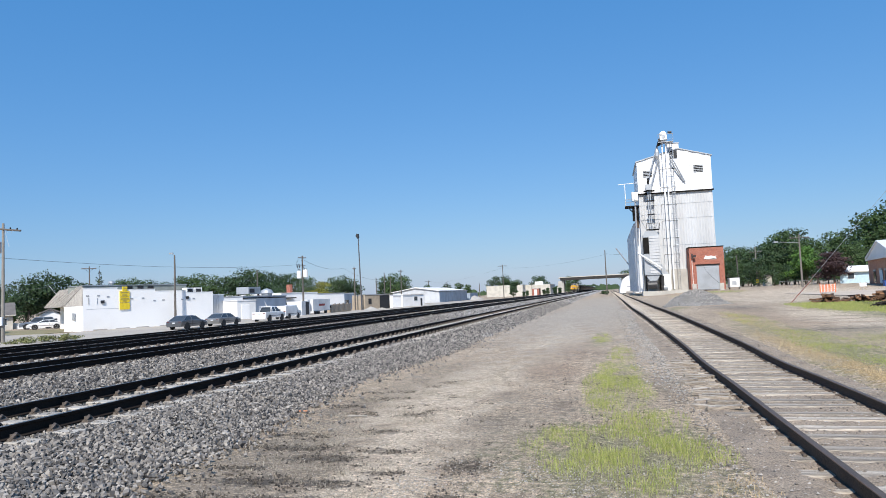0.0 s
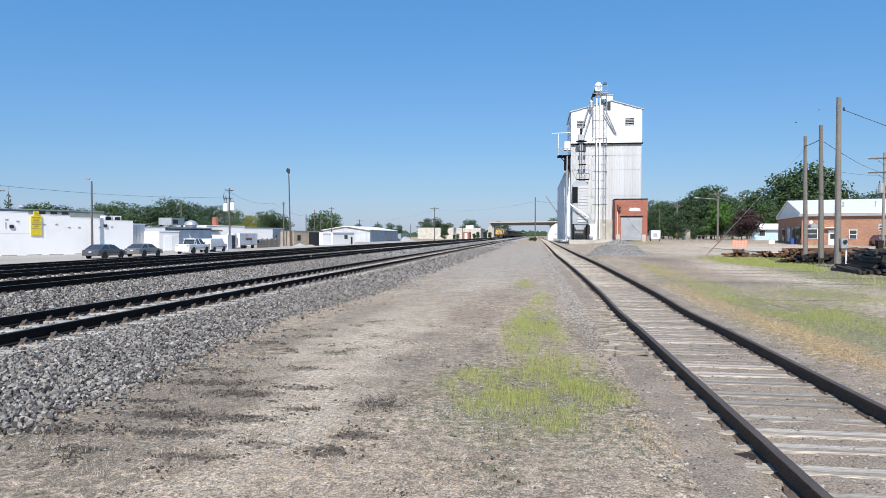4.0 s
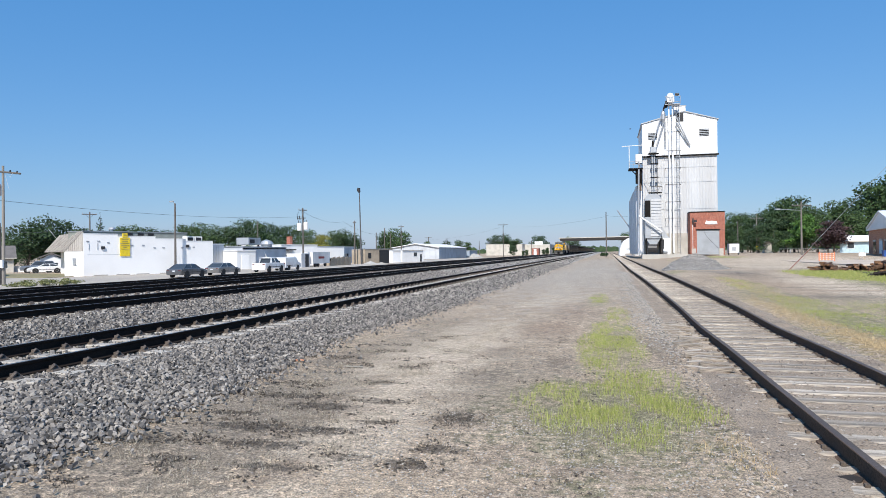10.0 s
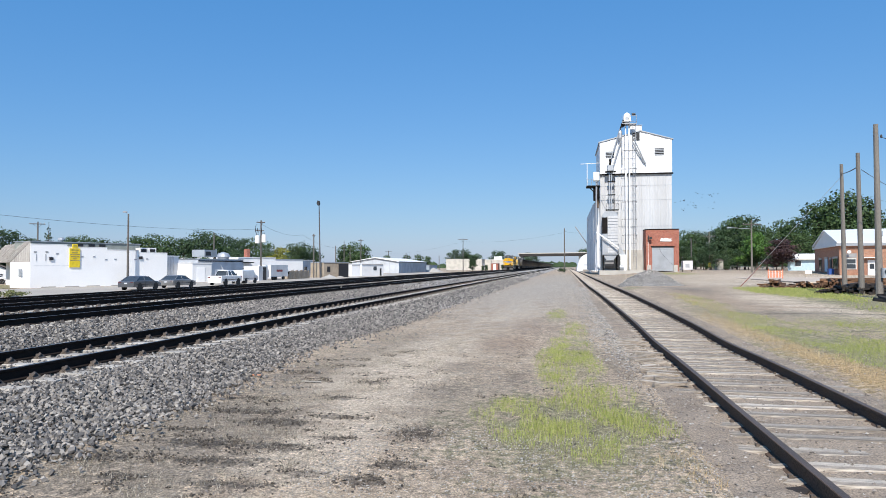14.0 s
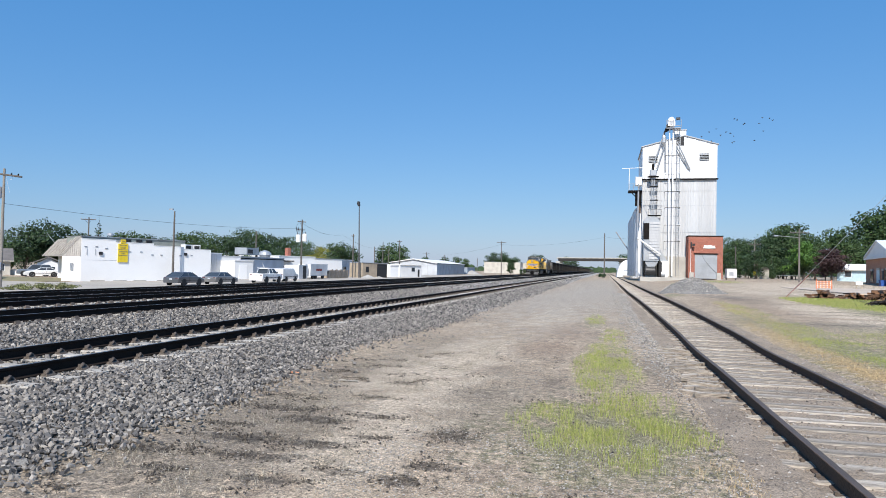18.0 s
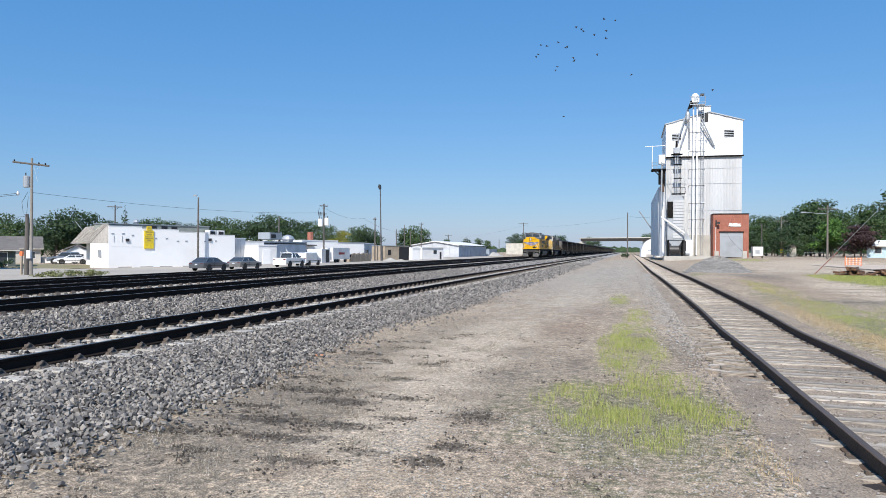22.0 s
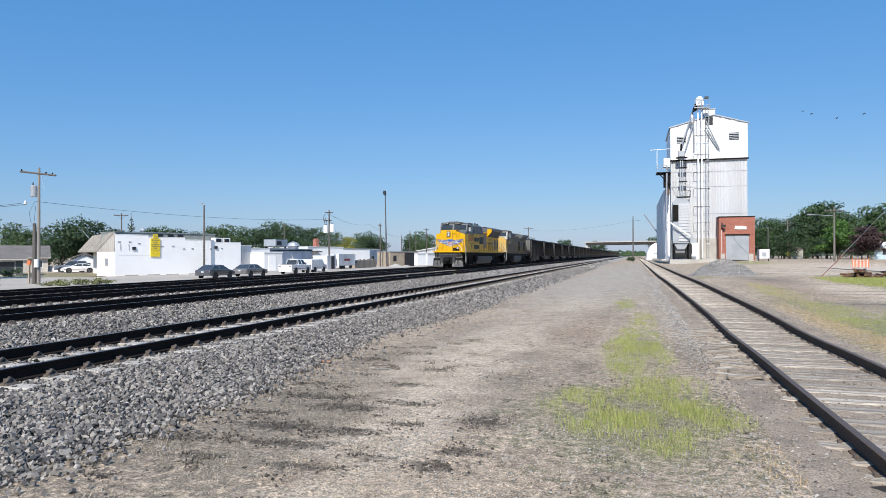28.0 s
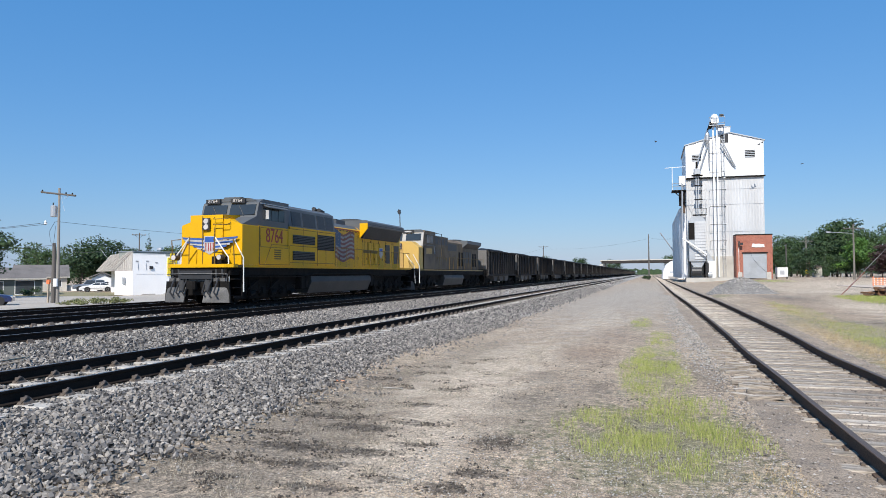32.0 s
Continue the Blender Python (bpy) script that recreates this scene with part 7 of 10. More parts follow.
            part("rim", Shape().lathe([(wheel_r * 0.12, 0.0), (wheel_r * 0.55, -0.02), (wheel_r * 0.62, 0.02)], (sx * (w - 0.02) - 0.01, y, wheel_r), M_GALV, "x", 12), wh)
    if lights:
        for sx in (-1, 1):
            part("tail_light", Shape().box(sx * w * 0.74 - 0.16, sx * w * 0.74 + 0.16, -length / 2 - 0.015, -length / 2 + 0.1, deck - 0.27, deck - 0.15, M_TAIL), t)
            part("headlight", Shape().box(sx * w * 0.76 - 0.16, sx * w * 0.76 + 0.16, length / 2 - 0.12, length / 2 + 0.01, deck - 0.36, deck - 0.2, M_LENS), t)
        part("plate", Shape().box(-0.16, 0.16, -length / 2 - 0.03, -length / 2, deck - 0.34, deck - 0.2, M_GREYWALL), t)
        part("bumper", Shape().box(-w * 0.95, w * 0.95, -length / 2 - 0.06, -length / 2 + 0.1, 0.32, 0.52, paint, 0.04), t)
    return t


def paint(name, c, metal=0.3):
    m = material(name, c, 0.3, metal, 0.05, 0.5, 30, 0.0)
    m.node_tree.nodes["Principled BSDF"].inputs["Coat Weight"].default_value = 0.6
    return m


P_GREY, P_SILVER = paint("dark_grey_car_paint", (0.10, 0.105, 0.115)), paint("pewter_car_paint", (0.22, 0.215, 0.21))
P_WHITE, P_BLUE = paint("white_car_paint", (0.78, 0.78, 0.78), 0.0), paint("dark_blue_car_paint", (0.02, 0.035, 0.12))
P_GREYBLUE = paint("grey_suv_paint", (0.20, 0.23, 0.27))
SEDAN = [(-2.42, 0.30), (-2.5, 0.48), (-2.5, 0.76), (-2.42, 0.92), (-1.55, 1.0), (0.9, 0.98), (1.75, 0.89), (2.28, 0.74), (2.47, 0.56), (2.44, 0.27)]
SUVP = [(-2.35, 0.35), (-2.4, 0.6), (-2.35, 1.08), (1.0, 1.1), (2.2, 1.0), (2.4, 0.7), (2.35, 0.35)]
PICK = [(-2.9, 0.5), (-2.95, 0.75), (-2.92, 1.25), (-0.9, 1.27), (1.1, 1.25), (2.6, 1.12), (2.9, 0.8), (2.88, 0.45)]
VANP = [(-2.6, 0.4), (-2.65, 0.7), (-2.62, 1.9), (1.0, 1.95), (1.6, 1.25), (2.55, 1.05), (2.65, 0.7), (2.6, 0.4)]
L0 = LOT + 0.03
vehicle("sedan_car", "dark grey four-door sedan parked by the store", (-44.9, 65.6, L0), 1, 4.95, 1.85, 0.98, 1.45, P_GREY, SEDAN, (-2.0, -1.2, 0.35, 1.15))
vehicle("sedan_car", "pewter four-door sedan parked nose-on behind another", (-44.7, 72.4, L0), 1, 4.95, 1.85, 0.98, 1.45, P_SILVER, SEDAN, (-2.0, -1.2, 0.35, 1.15))
pk = vehicle("pickup_truck", "white crew-cab pickup with a low open bed", (-45.0, 84.2, L0), 1, 5.85, 2.0, 1.25, 1.95, P_WHITE, PICK, (-0.95, -0.75, 0.75, 1.45), 0.4, (-1.75, 1.85), "pickup truck")
part("bed_floor", Shape().box(-0.85, 0.85, -2.8, -1.0, 1.262, 1.275, M_UNDER), pk)
part("rack", Shape().path([(-0.8, -1.1, 1.26), (-0.8, -1.1, 2.0), (0.8, -1.1, 2.0), (0.8, -1.1, 1.26)], 0.03, P_WHITE), pk)
for sx in (-1, 1):
    part("side_mirror", Shape().box(sx * 1.1 - 0.08, sx * 1.1 + 0.08, 0.95, 1.05, 1.3, 1.5, M_BLACKPAINT, 0.02), pk)
vehicle("cargo_van", "white cargo van parked beyond the pickup", (-46.4, 92.5, L0), 1, 5.3, 2.0, 1.28, 2.02, P_WHITE, VANP, (0.75, 0.85, 1.15, 1.75), 0.36, None, "van")
vehicle("sedan_car", "dark blue hatchback stopped at the street", (-52.6, 42.2, LOT + 0.03), -48, 4.4, 1.8, 0.95, 1.47, P_BLUE, [(-2.15, 0.3), (-2.2, 0.6), (-2.1, 0.98), (0.9, 0.96), (2.0, 0.8), (2.2, 0.6), (2.15, 0.3)], (-2.0, -1.5, 0.25, 1.1))
vehicle("suv_car", "grey sport utility vehicle parked by the houses", (-83.4, 84.6, LOT), 135, 4.8, 1.9, 1.08, 1.75, P_GREYBLUE, SUVP, (-2.2, -1.9, 0.4, 1.0), 0.38)
vehicle("sedan_car", "white coupe parked beside the grey utility vehicle", (-80.0, 82.6, LOT), 135, 4.7, 1.8, 0.93, 1.35, P_WHITE, SEDAN, (-1.9, -1.0, 0.3, 1.1))
box_t = thing("box_trailer", "white box trailer with a dark red mark on its side", "trailer")
part("box", Shape().box(-54.3, -51.9, 113.5, 121.0, LOT + 0.6, 2.0, P_WHITE), box_t)
part("side_mark", Shape().box(-51.9, -51.88, 116.0, 118.6, 0.75, 1.15, M_RED), box_t)
part("blue_band", Shape().box(-51.9, -51.88, 113.6, 120.8, LOT + 0.62, LOT + 0.72, M_BLUEGREY), box_t)
for y in (115, 116.2, 119.5):
    part("wheel", Shape().tube((-52.3, y, LOT + 0.4), (-52.0, y, LOT + 0.4), 0.4, M_TYRE, 12), box_t)
part("corner_post", Shape().box(-52.0, -51.86, 120.9, 121.05, LOT + 0.6, 2.0, M_BLUEGREY), box_t)
cont = thing("storage_container", "white storage container with one dark open door", "container")
part("box", Shape().box(-55, -52.2, 109.4, 112.9, LOT, 1.75, P_WHITE), cont)
part("open_door", Shape().box(-52.2, -52.15, 111.0, 112.3, LOT + 0.1, 1.6, M_DARK), cont)
fence = thing("board_fence", "weathered picket fence with stored junk behind", "fence")
for k in range(14):
    part("board", Shape().box(-52.1, -52.02, 122.2 + 0.75 * k, 122.75 + 0.75 * k, LOT, 0.85 + 0.1 * (k % 3), M_TANWOOD), fence)
junk = thing("scrap_pile", "rusty scrap and crates behind the fence", "scrap")
rj = random.Random(2)
for k in range(12):
    x, y = -53.5 - rj.uniform(0, 2), 125 + rj.uniform(0, 9)
    h = rj.uniform(0.6, 1.6)
    part("crate", Shape().box(x - 0.5, x + 0.5, y - 0.6, y + 0.6, LOT, LOT + h, rj.choice([M_RUST, M_TANWOOD, M_UNDER, M_BLUEGREY]), 0.08), junk)
for i, (x, y, r) in enumerate(((-50.6, 140.5, 1.3), (-50.3, 146, 1.0), (-50.2, 181, 1.5), (-57, 292, 3.2))):
    bm_v, bm_f = [], []
    for j in range(6):
        for k in range(12):
            a = 2 * math.pi * k / 12
            q = r * (1 - j / 5)
            bm_v.append((x + q * math.cos(a) * 1.4, y + q * math.sin(a) * 1.8, LOT - 0.05 + r * 0.6 * j / 5 + 0.05 * noise.noise((x + q * math.cos(a), y, j))))
    for j in range(5):
        for k in range(12):
            n2 = (k + 1) % 12
            bm_f.append((j * 12 + k, j * 12 + n2, j * 12 + 12 + n2, j * 12 + 12 + k))
    tagged(new("dirt_pile", mesh_of("dirt_pile", bm_v, bm_f, M_CONCRETE, True)), "low heap of pale dirt beside a shed", "dirt pile")


# ---- poles and wires ----
M_POLEDK = material("dark_weathered_pole", (0.13, 0.118, 0.108), 0.95, 0, 0.3, 1.5, 30, 0.4, stretch=(4, 4, 0.3))
M_LAMPPOLE = material("dark_painted_steel_pole", (0.10, 0.10, 0.105), 0.6, 0.2, 0.2, 1.5, 30, 0.1)
def pole(at, h, label, arms=(), r=0.16, lean=(0, 0), transformer=0.0, lamp=None, name="utility_pole", mat=None, arm_turn=0.0):
    t = thing(name, label, "utility pole", at)
    mat = mat or M_POLE
    part("shaft", Shape().tube((0, 0, -0.3), (lean[0], lean[1], h), r, mat, 10, r * 0.62), t)
    c, s_ = math.cos(radians(arm_turn)), math.sin(radians(arm_turn))
    for z, w in arms:
        lx, ly = lean[0] * z / h, lean[1] * z / h
        a = part("crossarm", Shape().tube((lx - c * w / 2, ly - s_ * w / 2 - 0.12, z), (lx + c * w / 2, ly + s_ * w / 2 - 0.12, z), 0.075, M_POLEDK, 6), t)
        part("arm_brace", Shape().path([(lx - c * w * 0.3, ly - s_ * w * 0.3 - 0.12, z), (lx, ly - 0.1, z - 0.7), (lx + c * w * 0.3, ly + s_ * w * 0.3 - 0.12, z)], 0.02, M_UNDER, 4), t)
        for k in (-0.46, -0.2, 0.2, 0.46):
            part("insulator", Shape().lathe([(0.03, 0), (0.06, 0.04), (0.05, 0.1), (0.065, 0.13), (0.02, 0.18)], (lx + c * w * k, ly + s_ * w * k - 0.12, z + 0.06), M_GALV, "z", 8), a)
    if transformer:
        tr = part("transformer", Shape().lathe([(0.2, 0), (0.28, 0.04), (0.28, 0.95), (0.22, 1.02), (0.05, 1.05)], (-0.36, -0.2, transformer), M_GALV, "z", 12), t)
        part("bushing", Shape().tube((-0.5, -0.15, transformer + 1.0), (-0.5, -0.15, transformer + 1.3), 0.05, M_TANK, 6), tr)
    if lamp:
        part("lamp_arm", Shape().tube((0, 0, lamp[1]), (lamp[0], 0, lamp[1] + 0.25), 0.035, M_GALV, 6), t)
        part("lamp_head", Shape().box(lamp[0] - 0.3, lamp[0] + 0.3, -0.14, 0.14, lamp[1] + 0.16, lamp[1] + 0.34, M_GALV, 0.08), t)
    return t


def wire(a, b, sag, r=0.02, label="thin overhead wire between poles"):
    pts = []
    for k in range(17):
        u = k / 16
        p = Vector(a).lerp(Vector(b), u)
        pts.append((p.x, p.y, p.z - sag * 4 * u * (1 - u)))
    t = thing("power_line", label, "cable")
    part("wire", Shape().path(pts, r, M_BLACKPAINT, 4), t)


lp = pole((-50.55, 47.65, LOT), 10.3, "tall wooden utility pole with a crossarm and transformer", (), r=0.15, transformer=7.7)
arm = part("crossarm", Shape().tube((-1.55, -0.5, 9.95), (1.5, 0.35, 9.6), 0.085, M_POLEDK, 6), lp)
for u in (0.04, 0.72, 0.9):
    part("insulator", Shape().lathe([(0.03, 0), (0.07, 0.04), (0.05, 0.1), (0.065, 0.13), (0.02, 0.18)], (-1.55 + 3.05 * u, -0.5 + 0.85 * u, 10.0 - 0.35 * u), M_UNDER, "z", 8), arm)
part("drop_wire", Shape().path([(0.9, 0.1, 9.65), (0.75, 0.0, 9.3), (0.3, -0.1, 9.6), (0.6, -0.1, 8.6), (0.75, -0.1, 8.2)], 0.016, M_GALV, 4), lp)
part("riser_loop", Shape().path([(-0.2, -0.2, 7.3), (-0.85, -0.2, 6.4), (-0.7, -0.2, 5.5), (-0.35, -0.2, 5.15), (-0.15, -0.2, 6.9)], 0.014, M_BLACKPAINT, 5), lp)
part("meter_box", Shape().box(-0.2, 0.2, -0.35, -0.12, 1.5, 2.2, M_WHITE, 0.04), lp)
part("service_head", Shape().lathe([(0.04, 0), (0.14, 0.1), (0.05, 0.4)], (-1.2, -0.3, 7.0), M_WHITE, "z", 8), lp)
pole((-51.3, 47.9, LOT), 5.4, "weathered pole stub beside the utility pole", (), r=0.22, name="pole_stub", mat=M_POLEDK)
sp_ = thing("marker_post", "short wooden marker post with an orange head", "marker post", (-52.2, 48.2, LOT))
part("post", Shape().box(-0.07, 0.07, -0.07, 0.07, -0.2, 1.7, M_TANWOOD), sp_)
part("marker", Shape().prism([(-0.13, 1.7), (0.13, 1.7), (0.18, 1.9), (0.13, 2.1), (-0.13, 2.1), (-0.18, 1.9)], "y", -0.08, 0.08, M_ORANGE), sp_)
pole((-55.6, 78.62, LOT), 9.3, "plain wooden pole in front of the store", (), lamp=(-0.5, 9.3), mat=M_POLEDK)
tp = pole((-52.6, 111.0, LOT), 10.6, "wooden pole with white transformers and dark cutouts near its top", ((10.2, 1.7),), r=0.19, arm_turn=60, mat=M_POLEDK)
for dx, dz in ((-0.62, 6.55), (0.62, 6.7)):
    can = part("transformer", Shape().lathe([(0.3, 0), (0.40, 0.05), (0.40, 1.25), (0.3, 1.36), (0.06, 1.4)], (dx, -0.15, dz), M_WHITE, "z", 14), tp, "white transformer can")
    for a in (-0.16, 0.16):
        part("bushing", Shape().lathe([(0.05, 1.36), (0.07, 1.44), (0.04, 1.52), (0.07, 1.58), (0.03, 1.7)], (dx + a, -0.15, dz), M_TANK, "z", 7), can)
part("cutout_arm", Shape().box(-0.9, 0.6, -0.22, -0.1, 8.7, 8.84, M_POLEDK), tp)
for x in (-0.8, -0.4, 0.3):
    part("fuse_cutout", Shape().tube((x, -0.3, 8.4), (x - 0.08, -0.42, 9.15), 0.07, M_UNDER, 6), tp)
part("surge_loop", Shape().path([(-0.6, -0.3, 9.9), (-0.95, -0.35, 9.4), (-0.8, -0.3, 8.5), (-0.62, -0.2, 8.0)], 0.03, M_BLACKPAINT, 5), tp)
yl = pole((-52.5, 140.0, LOT), 16.2, "tall slim yard lamp pole with a dark head", (), r=0.17, lean=(-0.35, 0), name="lamp_pole", mat=M_LAMPPOLE)
part("lamp_head", Shape().prism([(-0.85, 16.3), (-0.55, 15.75), (-0.2, 15.9), (-0.25, 16.75), (-0.6, 16.85)], "y", -0.3, 0.3, M_BLACKPAINT), yl, "dark floodlight head")
part("lamp_bracket", Shape().tube((-0.35, 0, 15.6), (-0.15, 0.0, 16.2), 0.06, M_BLACKPAINT, 6), yl)
pole((-90.3, 103, LOT), 10.3, "wooden utility pole behind the store", ((9.9, 2.4),), arm_turn=40, mat=M_POLEDK)
wires_at = []
for az, el, d, arm in ((-29.0, 2.7, 130, 0), (-21.1, 2.7, 150, 0.8), (-18.6, 2.1, 210, 0), (-17.2, 2.3, 190, 1.6), (-19.3, 1.7, 200, 0), (-18.1, 1.6, 215, 0), (-14.9, 1.3, 330, 3.5), (-13.4, 1.1, 330, 0), (-12.2, 0.9, 380, 0), (-10.6, 0.9, 400, 0), (-8.57, 2.35, 230, 3.2), (-0.08, 3.16, 160, 0), (-6.2, 0.9, 420, 0), (9.9, 2.2, 165, 0)):
    x, y, _ = polar(az, d, 0)
    z = LOT if az < -1 else 0.35
    h = 1.75 - z + d * math.tan(radians(el))
    pole((x, y, z), h, "distant wooden utility pole along the line", ((h - 0.4, arm),) if arm else (), r=0.17 if d < 300 else 0.26, mat=M_POLEDK)
wire((-51.4, 47.2, 7.2 + LOT), (-95, 40, 6.0), 1.0, 0.02)
wire((-51.4, 47.2, 7.05 + LOT), (-95, 38, 6.2), 1.0, 0.02)
wire((-50.7, 47.5, 7.3 + LOT), (-52.6, 111.0, 8.3), 0.7, 0.018)
wire((-51.3, 47.9, 5.2 + LOT), (-95, 43, 5.2), 1.0, 0.02)
wire((-51.3, 47.9, 5.1 + LOT), (-63, 66.3, 4.9), 0.5, 0.02)
wire((-34.3, 227.4, 10.2), (-0.2, 160, 9.6), 1.0, 0.014)
wire((-34.3, 227.4, 10.2), (-85, 319, 8.0), 1.2, 0.014)
wire((-0.2, 160, 9.8), (4.6, 158, 9.4), 0.2, 0.02)
wire((-52.6, 111.0, 9.2), (-56.2, 139, 8.6), 0.8, 0.02)
wire((-56.2, 139, 8.6), (-66, 201, 8.0), 1.5, 0.02)
guy = thing("guy_wire", "slanting guy wire behind the poles", "cable")
part("wire", Shape().tube((-75.5, 78.5, 5.4), (-70.8, 78.5, 0.5), 0.03, M_GALV, 5), guy)


M_GIRDER = material("weathered_girder_steel", (0.035, 0.03, 0.027), 0.8, 0.1, 0.3, 0.5, 12, 0.1)


def overpass():
    t = thing("road_overpass", "long concrete road overpass crossing all the tracks", "bridge")
    y0, y1 = 418, 432
    part("deck", Shape().prism([(-29, 8.95), (-26, 9.0), (12, 9.4), (45, 8.6), (45, 9.0), (12, 9.75), (-26, 9.35), (-29, 9.3)], "y", y0, y1, M_CONCRETE), t)
    part("girder", Shape().prism([(-28, 7.75), (14, 8.15), (14, 9.7), (-28, 9.3)], "y", y0 - 0.03, y1 - 0.1, M_GIRDER), t)
    for k in range(35):
        x = -28.5 + 1.25 * k
        part("parapet_panel", Shape().box(x, x + 1.2, y0 - 0.05, y0 + 0.2, 9.3 + 0.0095 * (x + 30), 9.75 + 0.0095 * (x + 30), M_SIDING), t)
    for x in (-26.5, 9.0):
        for y in (y0 + 2, y0 + 7, y0 + 12):
            part("pier", Shape().box(x - 0.6, x + 0.6, y - 0.6, y + 0.6, LOT - 0.2, 7.8, M_CONCRETE, 0.15), t)
    part("abutment", Shape().prism([(-31, LOT - 0.5), (-26.2, LOT - 0.5), (-27, 7.4), (-29, 7.4)], "y", y0, y1, M_CONCRETE), t)
    part("abutment", Shape().prism([(11, LOT), (60, LOT), (45, 8.2), (14, 7.7)], "y", y0 - 3, y1 + 3, M_LAWN), t)


overpass()

# ---- beyond the yard: brick building, lumber, poles, shed ----
M_GREENSTEEL = material("dark_green_steel_siding", (0.009, 0.040, 0.033), 0.5, 0.1, 0.1, 0.6, 20, 0.1)
M_ROOFWHITE = material("white_metal_roof", (0.80, 0.81, 0.82), 0.4, 0.1, 0.05, 0.3, 14, 0.1, (0.72, 0.73, 0.74), 0.5)
M_TARWOOD = material("creosoted_timber", (0.034, 0.027, 0.022), 0.8, 0, 0.4, 2, 20, 0.3, (0.055, 0.039, 0.029), 0.5, each=0.5, stretch=(0.5, 4, 4))
M_BROWNTIE = material("rusty_brown_timber", (0.20, 0.105, 0.055), 0.9, 0, 0.4, 2, 20, 0.3, (0.09, 0.05, 0.03), 0.6, each=0.35, stretch=(0.5, 4, 4))
M_FRESHWOOD = material("fresh_orange_timber", (0.45, 0.24, 0.08), 0.8, 0, 0.3, 2, 20, 0.2, each=0.3)
M_YARDCONC = material("pale_yard_concrete", (0.54, 0.45, 0.36), 0.95, 0, 0.2, 0.2, 10, 0.2, (0.43, 0.355, 0.285), 0.6)
M_PALEBLUE = material("pale_blue_siding", (0.50, 0.66, 0.74), 0.7, 0, 0.08)
M_BRICKGREY = material("grey_block_infill", (0.34, 0.34, 0.34), 0.9, 0, 0.2)


def brick_building():
    """Drawn in its own axes: x along the long front, y back from it; the end wall runs off at a slant."""
    t = thing("brick_building", "long one-storey brick building with a white gabled metal roof", "building", (34.4, 93.9, 0.42), -23)
    L, D, S = 30.0, 19.7, -4.3
    k = S / D
    part("front_wall", Shape().box(0, L, 0, 0.3, 0, 4.1, M_BRICKO), t)
    part("end_wall", Shape().prism([(0, 0.31), (0.3, 0.31), (S + 0.3, D), (S, D)], "z", 0, 4.1, M_BRICKO), t)
    part("far_end_wall", Shape().box(L - 0.3, L, 0.3, D, 0, 4.1, M_BRICKO), t)
    part("back_wall", Shape().box(S + 0.4, L - 0.3, D - 0.3, D, 0, 4.1, M_BRICKO), t)

    def slope(y0, z0, y1, z1):
        lo, hi = 0.16, 0.0
        p = [(-0.3 + k * y0, y0, z0), (L + 0.3, y0, z0), (L + 0.3, y1, z1), (-0.3 + k * y1, y1, z1)]
        q = [(x, y, z - lo) for x, y, z in p]
        return Shape().add(p + q, [(0, 1, 2, 3), (7, 6, 5, 4), (0, 4, 5, 1), (1, 5, 6, 2), (2, 6, 7, 3), (3, 7, 4, 0)], M_ROOFWHITE)
    part("roof", slope(-0.45, 4.35, D / 2, 6.4), t)
    part("roof", slope(D + 0.45, 4.35, D / 2, 6.4), t)
    for i in range(26):
        x = 0.2 + 1.15 * i
        part("roof_seam", Shape().prism([(-0.45, 4.35), (D / 2, 6.4), (D / 2, 6.44), (-0.45, 4.39)], "x", x, x + 0.05, M_ROOFWHITE), t)
    g = [(-0.1, 0.0, 4.1), (S - 0.1, D, 4.1), (S / 2 - 0.1, D / 2, 6.3)]
    part("gable", Shape().add(g + [(x + 0.2, y, z) for x, y, z in g], [(0, 2, 1), (3, 4, 5), (0, 1, 4, 3), (1, 2, 5, 4), (2, 0, 3, 5)], M_ROOFWHITE), t, "white boarded gable")
    part("eave_band", Shape().box(-0.3, L + 0.3, -0.42, -0.02, 3.85, 4.2, M_GALV), t, "grey eave band")
    part("end_band", Shape().prism([(-0.35, 0), (-0.02, 0), (S - 0.02, D), (S - 0.35, D)], "z", 3.85, 4.1, M_ROOFWHITE), t)
    for x in (4.6, 8.2, 14.5, 17.0):
        part("roof_vent", Shape().tube((x, 3.4, 4.9), (x, 3.4, 5.8), 0.09, M_GALV, 6), t)
    for y0, y1, z0, z1, m in ((1.0, 4.2, 0.9, 2.3, M_WINDOW), (5.4, 6.6, 0.0, 2.2, M_DARK), (8.4, 10.6, 0.5, 2.3, M_PALEBLUE), (13.4, 15.4, 0.6, 2.2, M_WINDOW)):
        w = part("window" if z0 else "door", Shape().prism([(k * y0 - 0.06, y0), (k * y0, y0), (k * y1, y1), (k * y1 - 0.06, y1)], "z", z0, z1, m), t)
        part("head", Shape().prism([(k * y0 - 0.12, y0 - 0.1), (k * y0, y0 - 0.1), (k * y1, y1 + 0.1), (k * y1 - 0.12, y1 + 0.1)], "z", z1, z1 + 0.25, M_CONCRETE), w)
    for x, w, z0, z1 in ((0.35, 1.5, 0.9, 2.25), (5.3, 0.9, 0.9, 2.1), (8.45, 0.65, 2.0, 2.7)):
        wd = part("window", Shape().box(x, x + w, -0.05, 0, z0, z1, M_WHITE), t)
        part("pane", Shape().box(x + 0.08, x + w - 0.08, -0.07, -0.05, z0 + 0.08, z1 - 0.08, M_WINDOW), wd)
        part("sash", Shape().box(x + 0.08, x + w - 0.08, -0.085, -0.07, (z0 + z1) / 2 - 0.03, (z0 + z1) / 2 + 0.03, M_WHITE), wd)
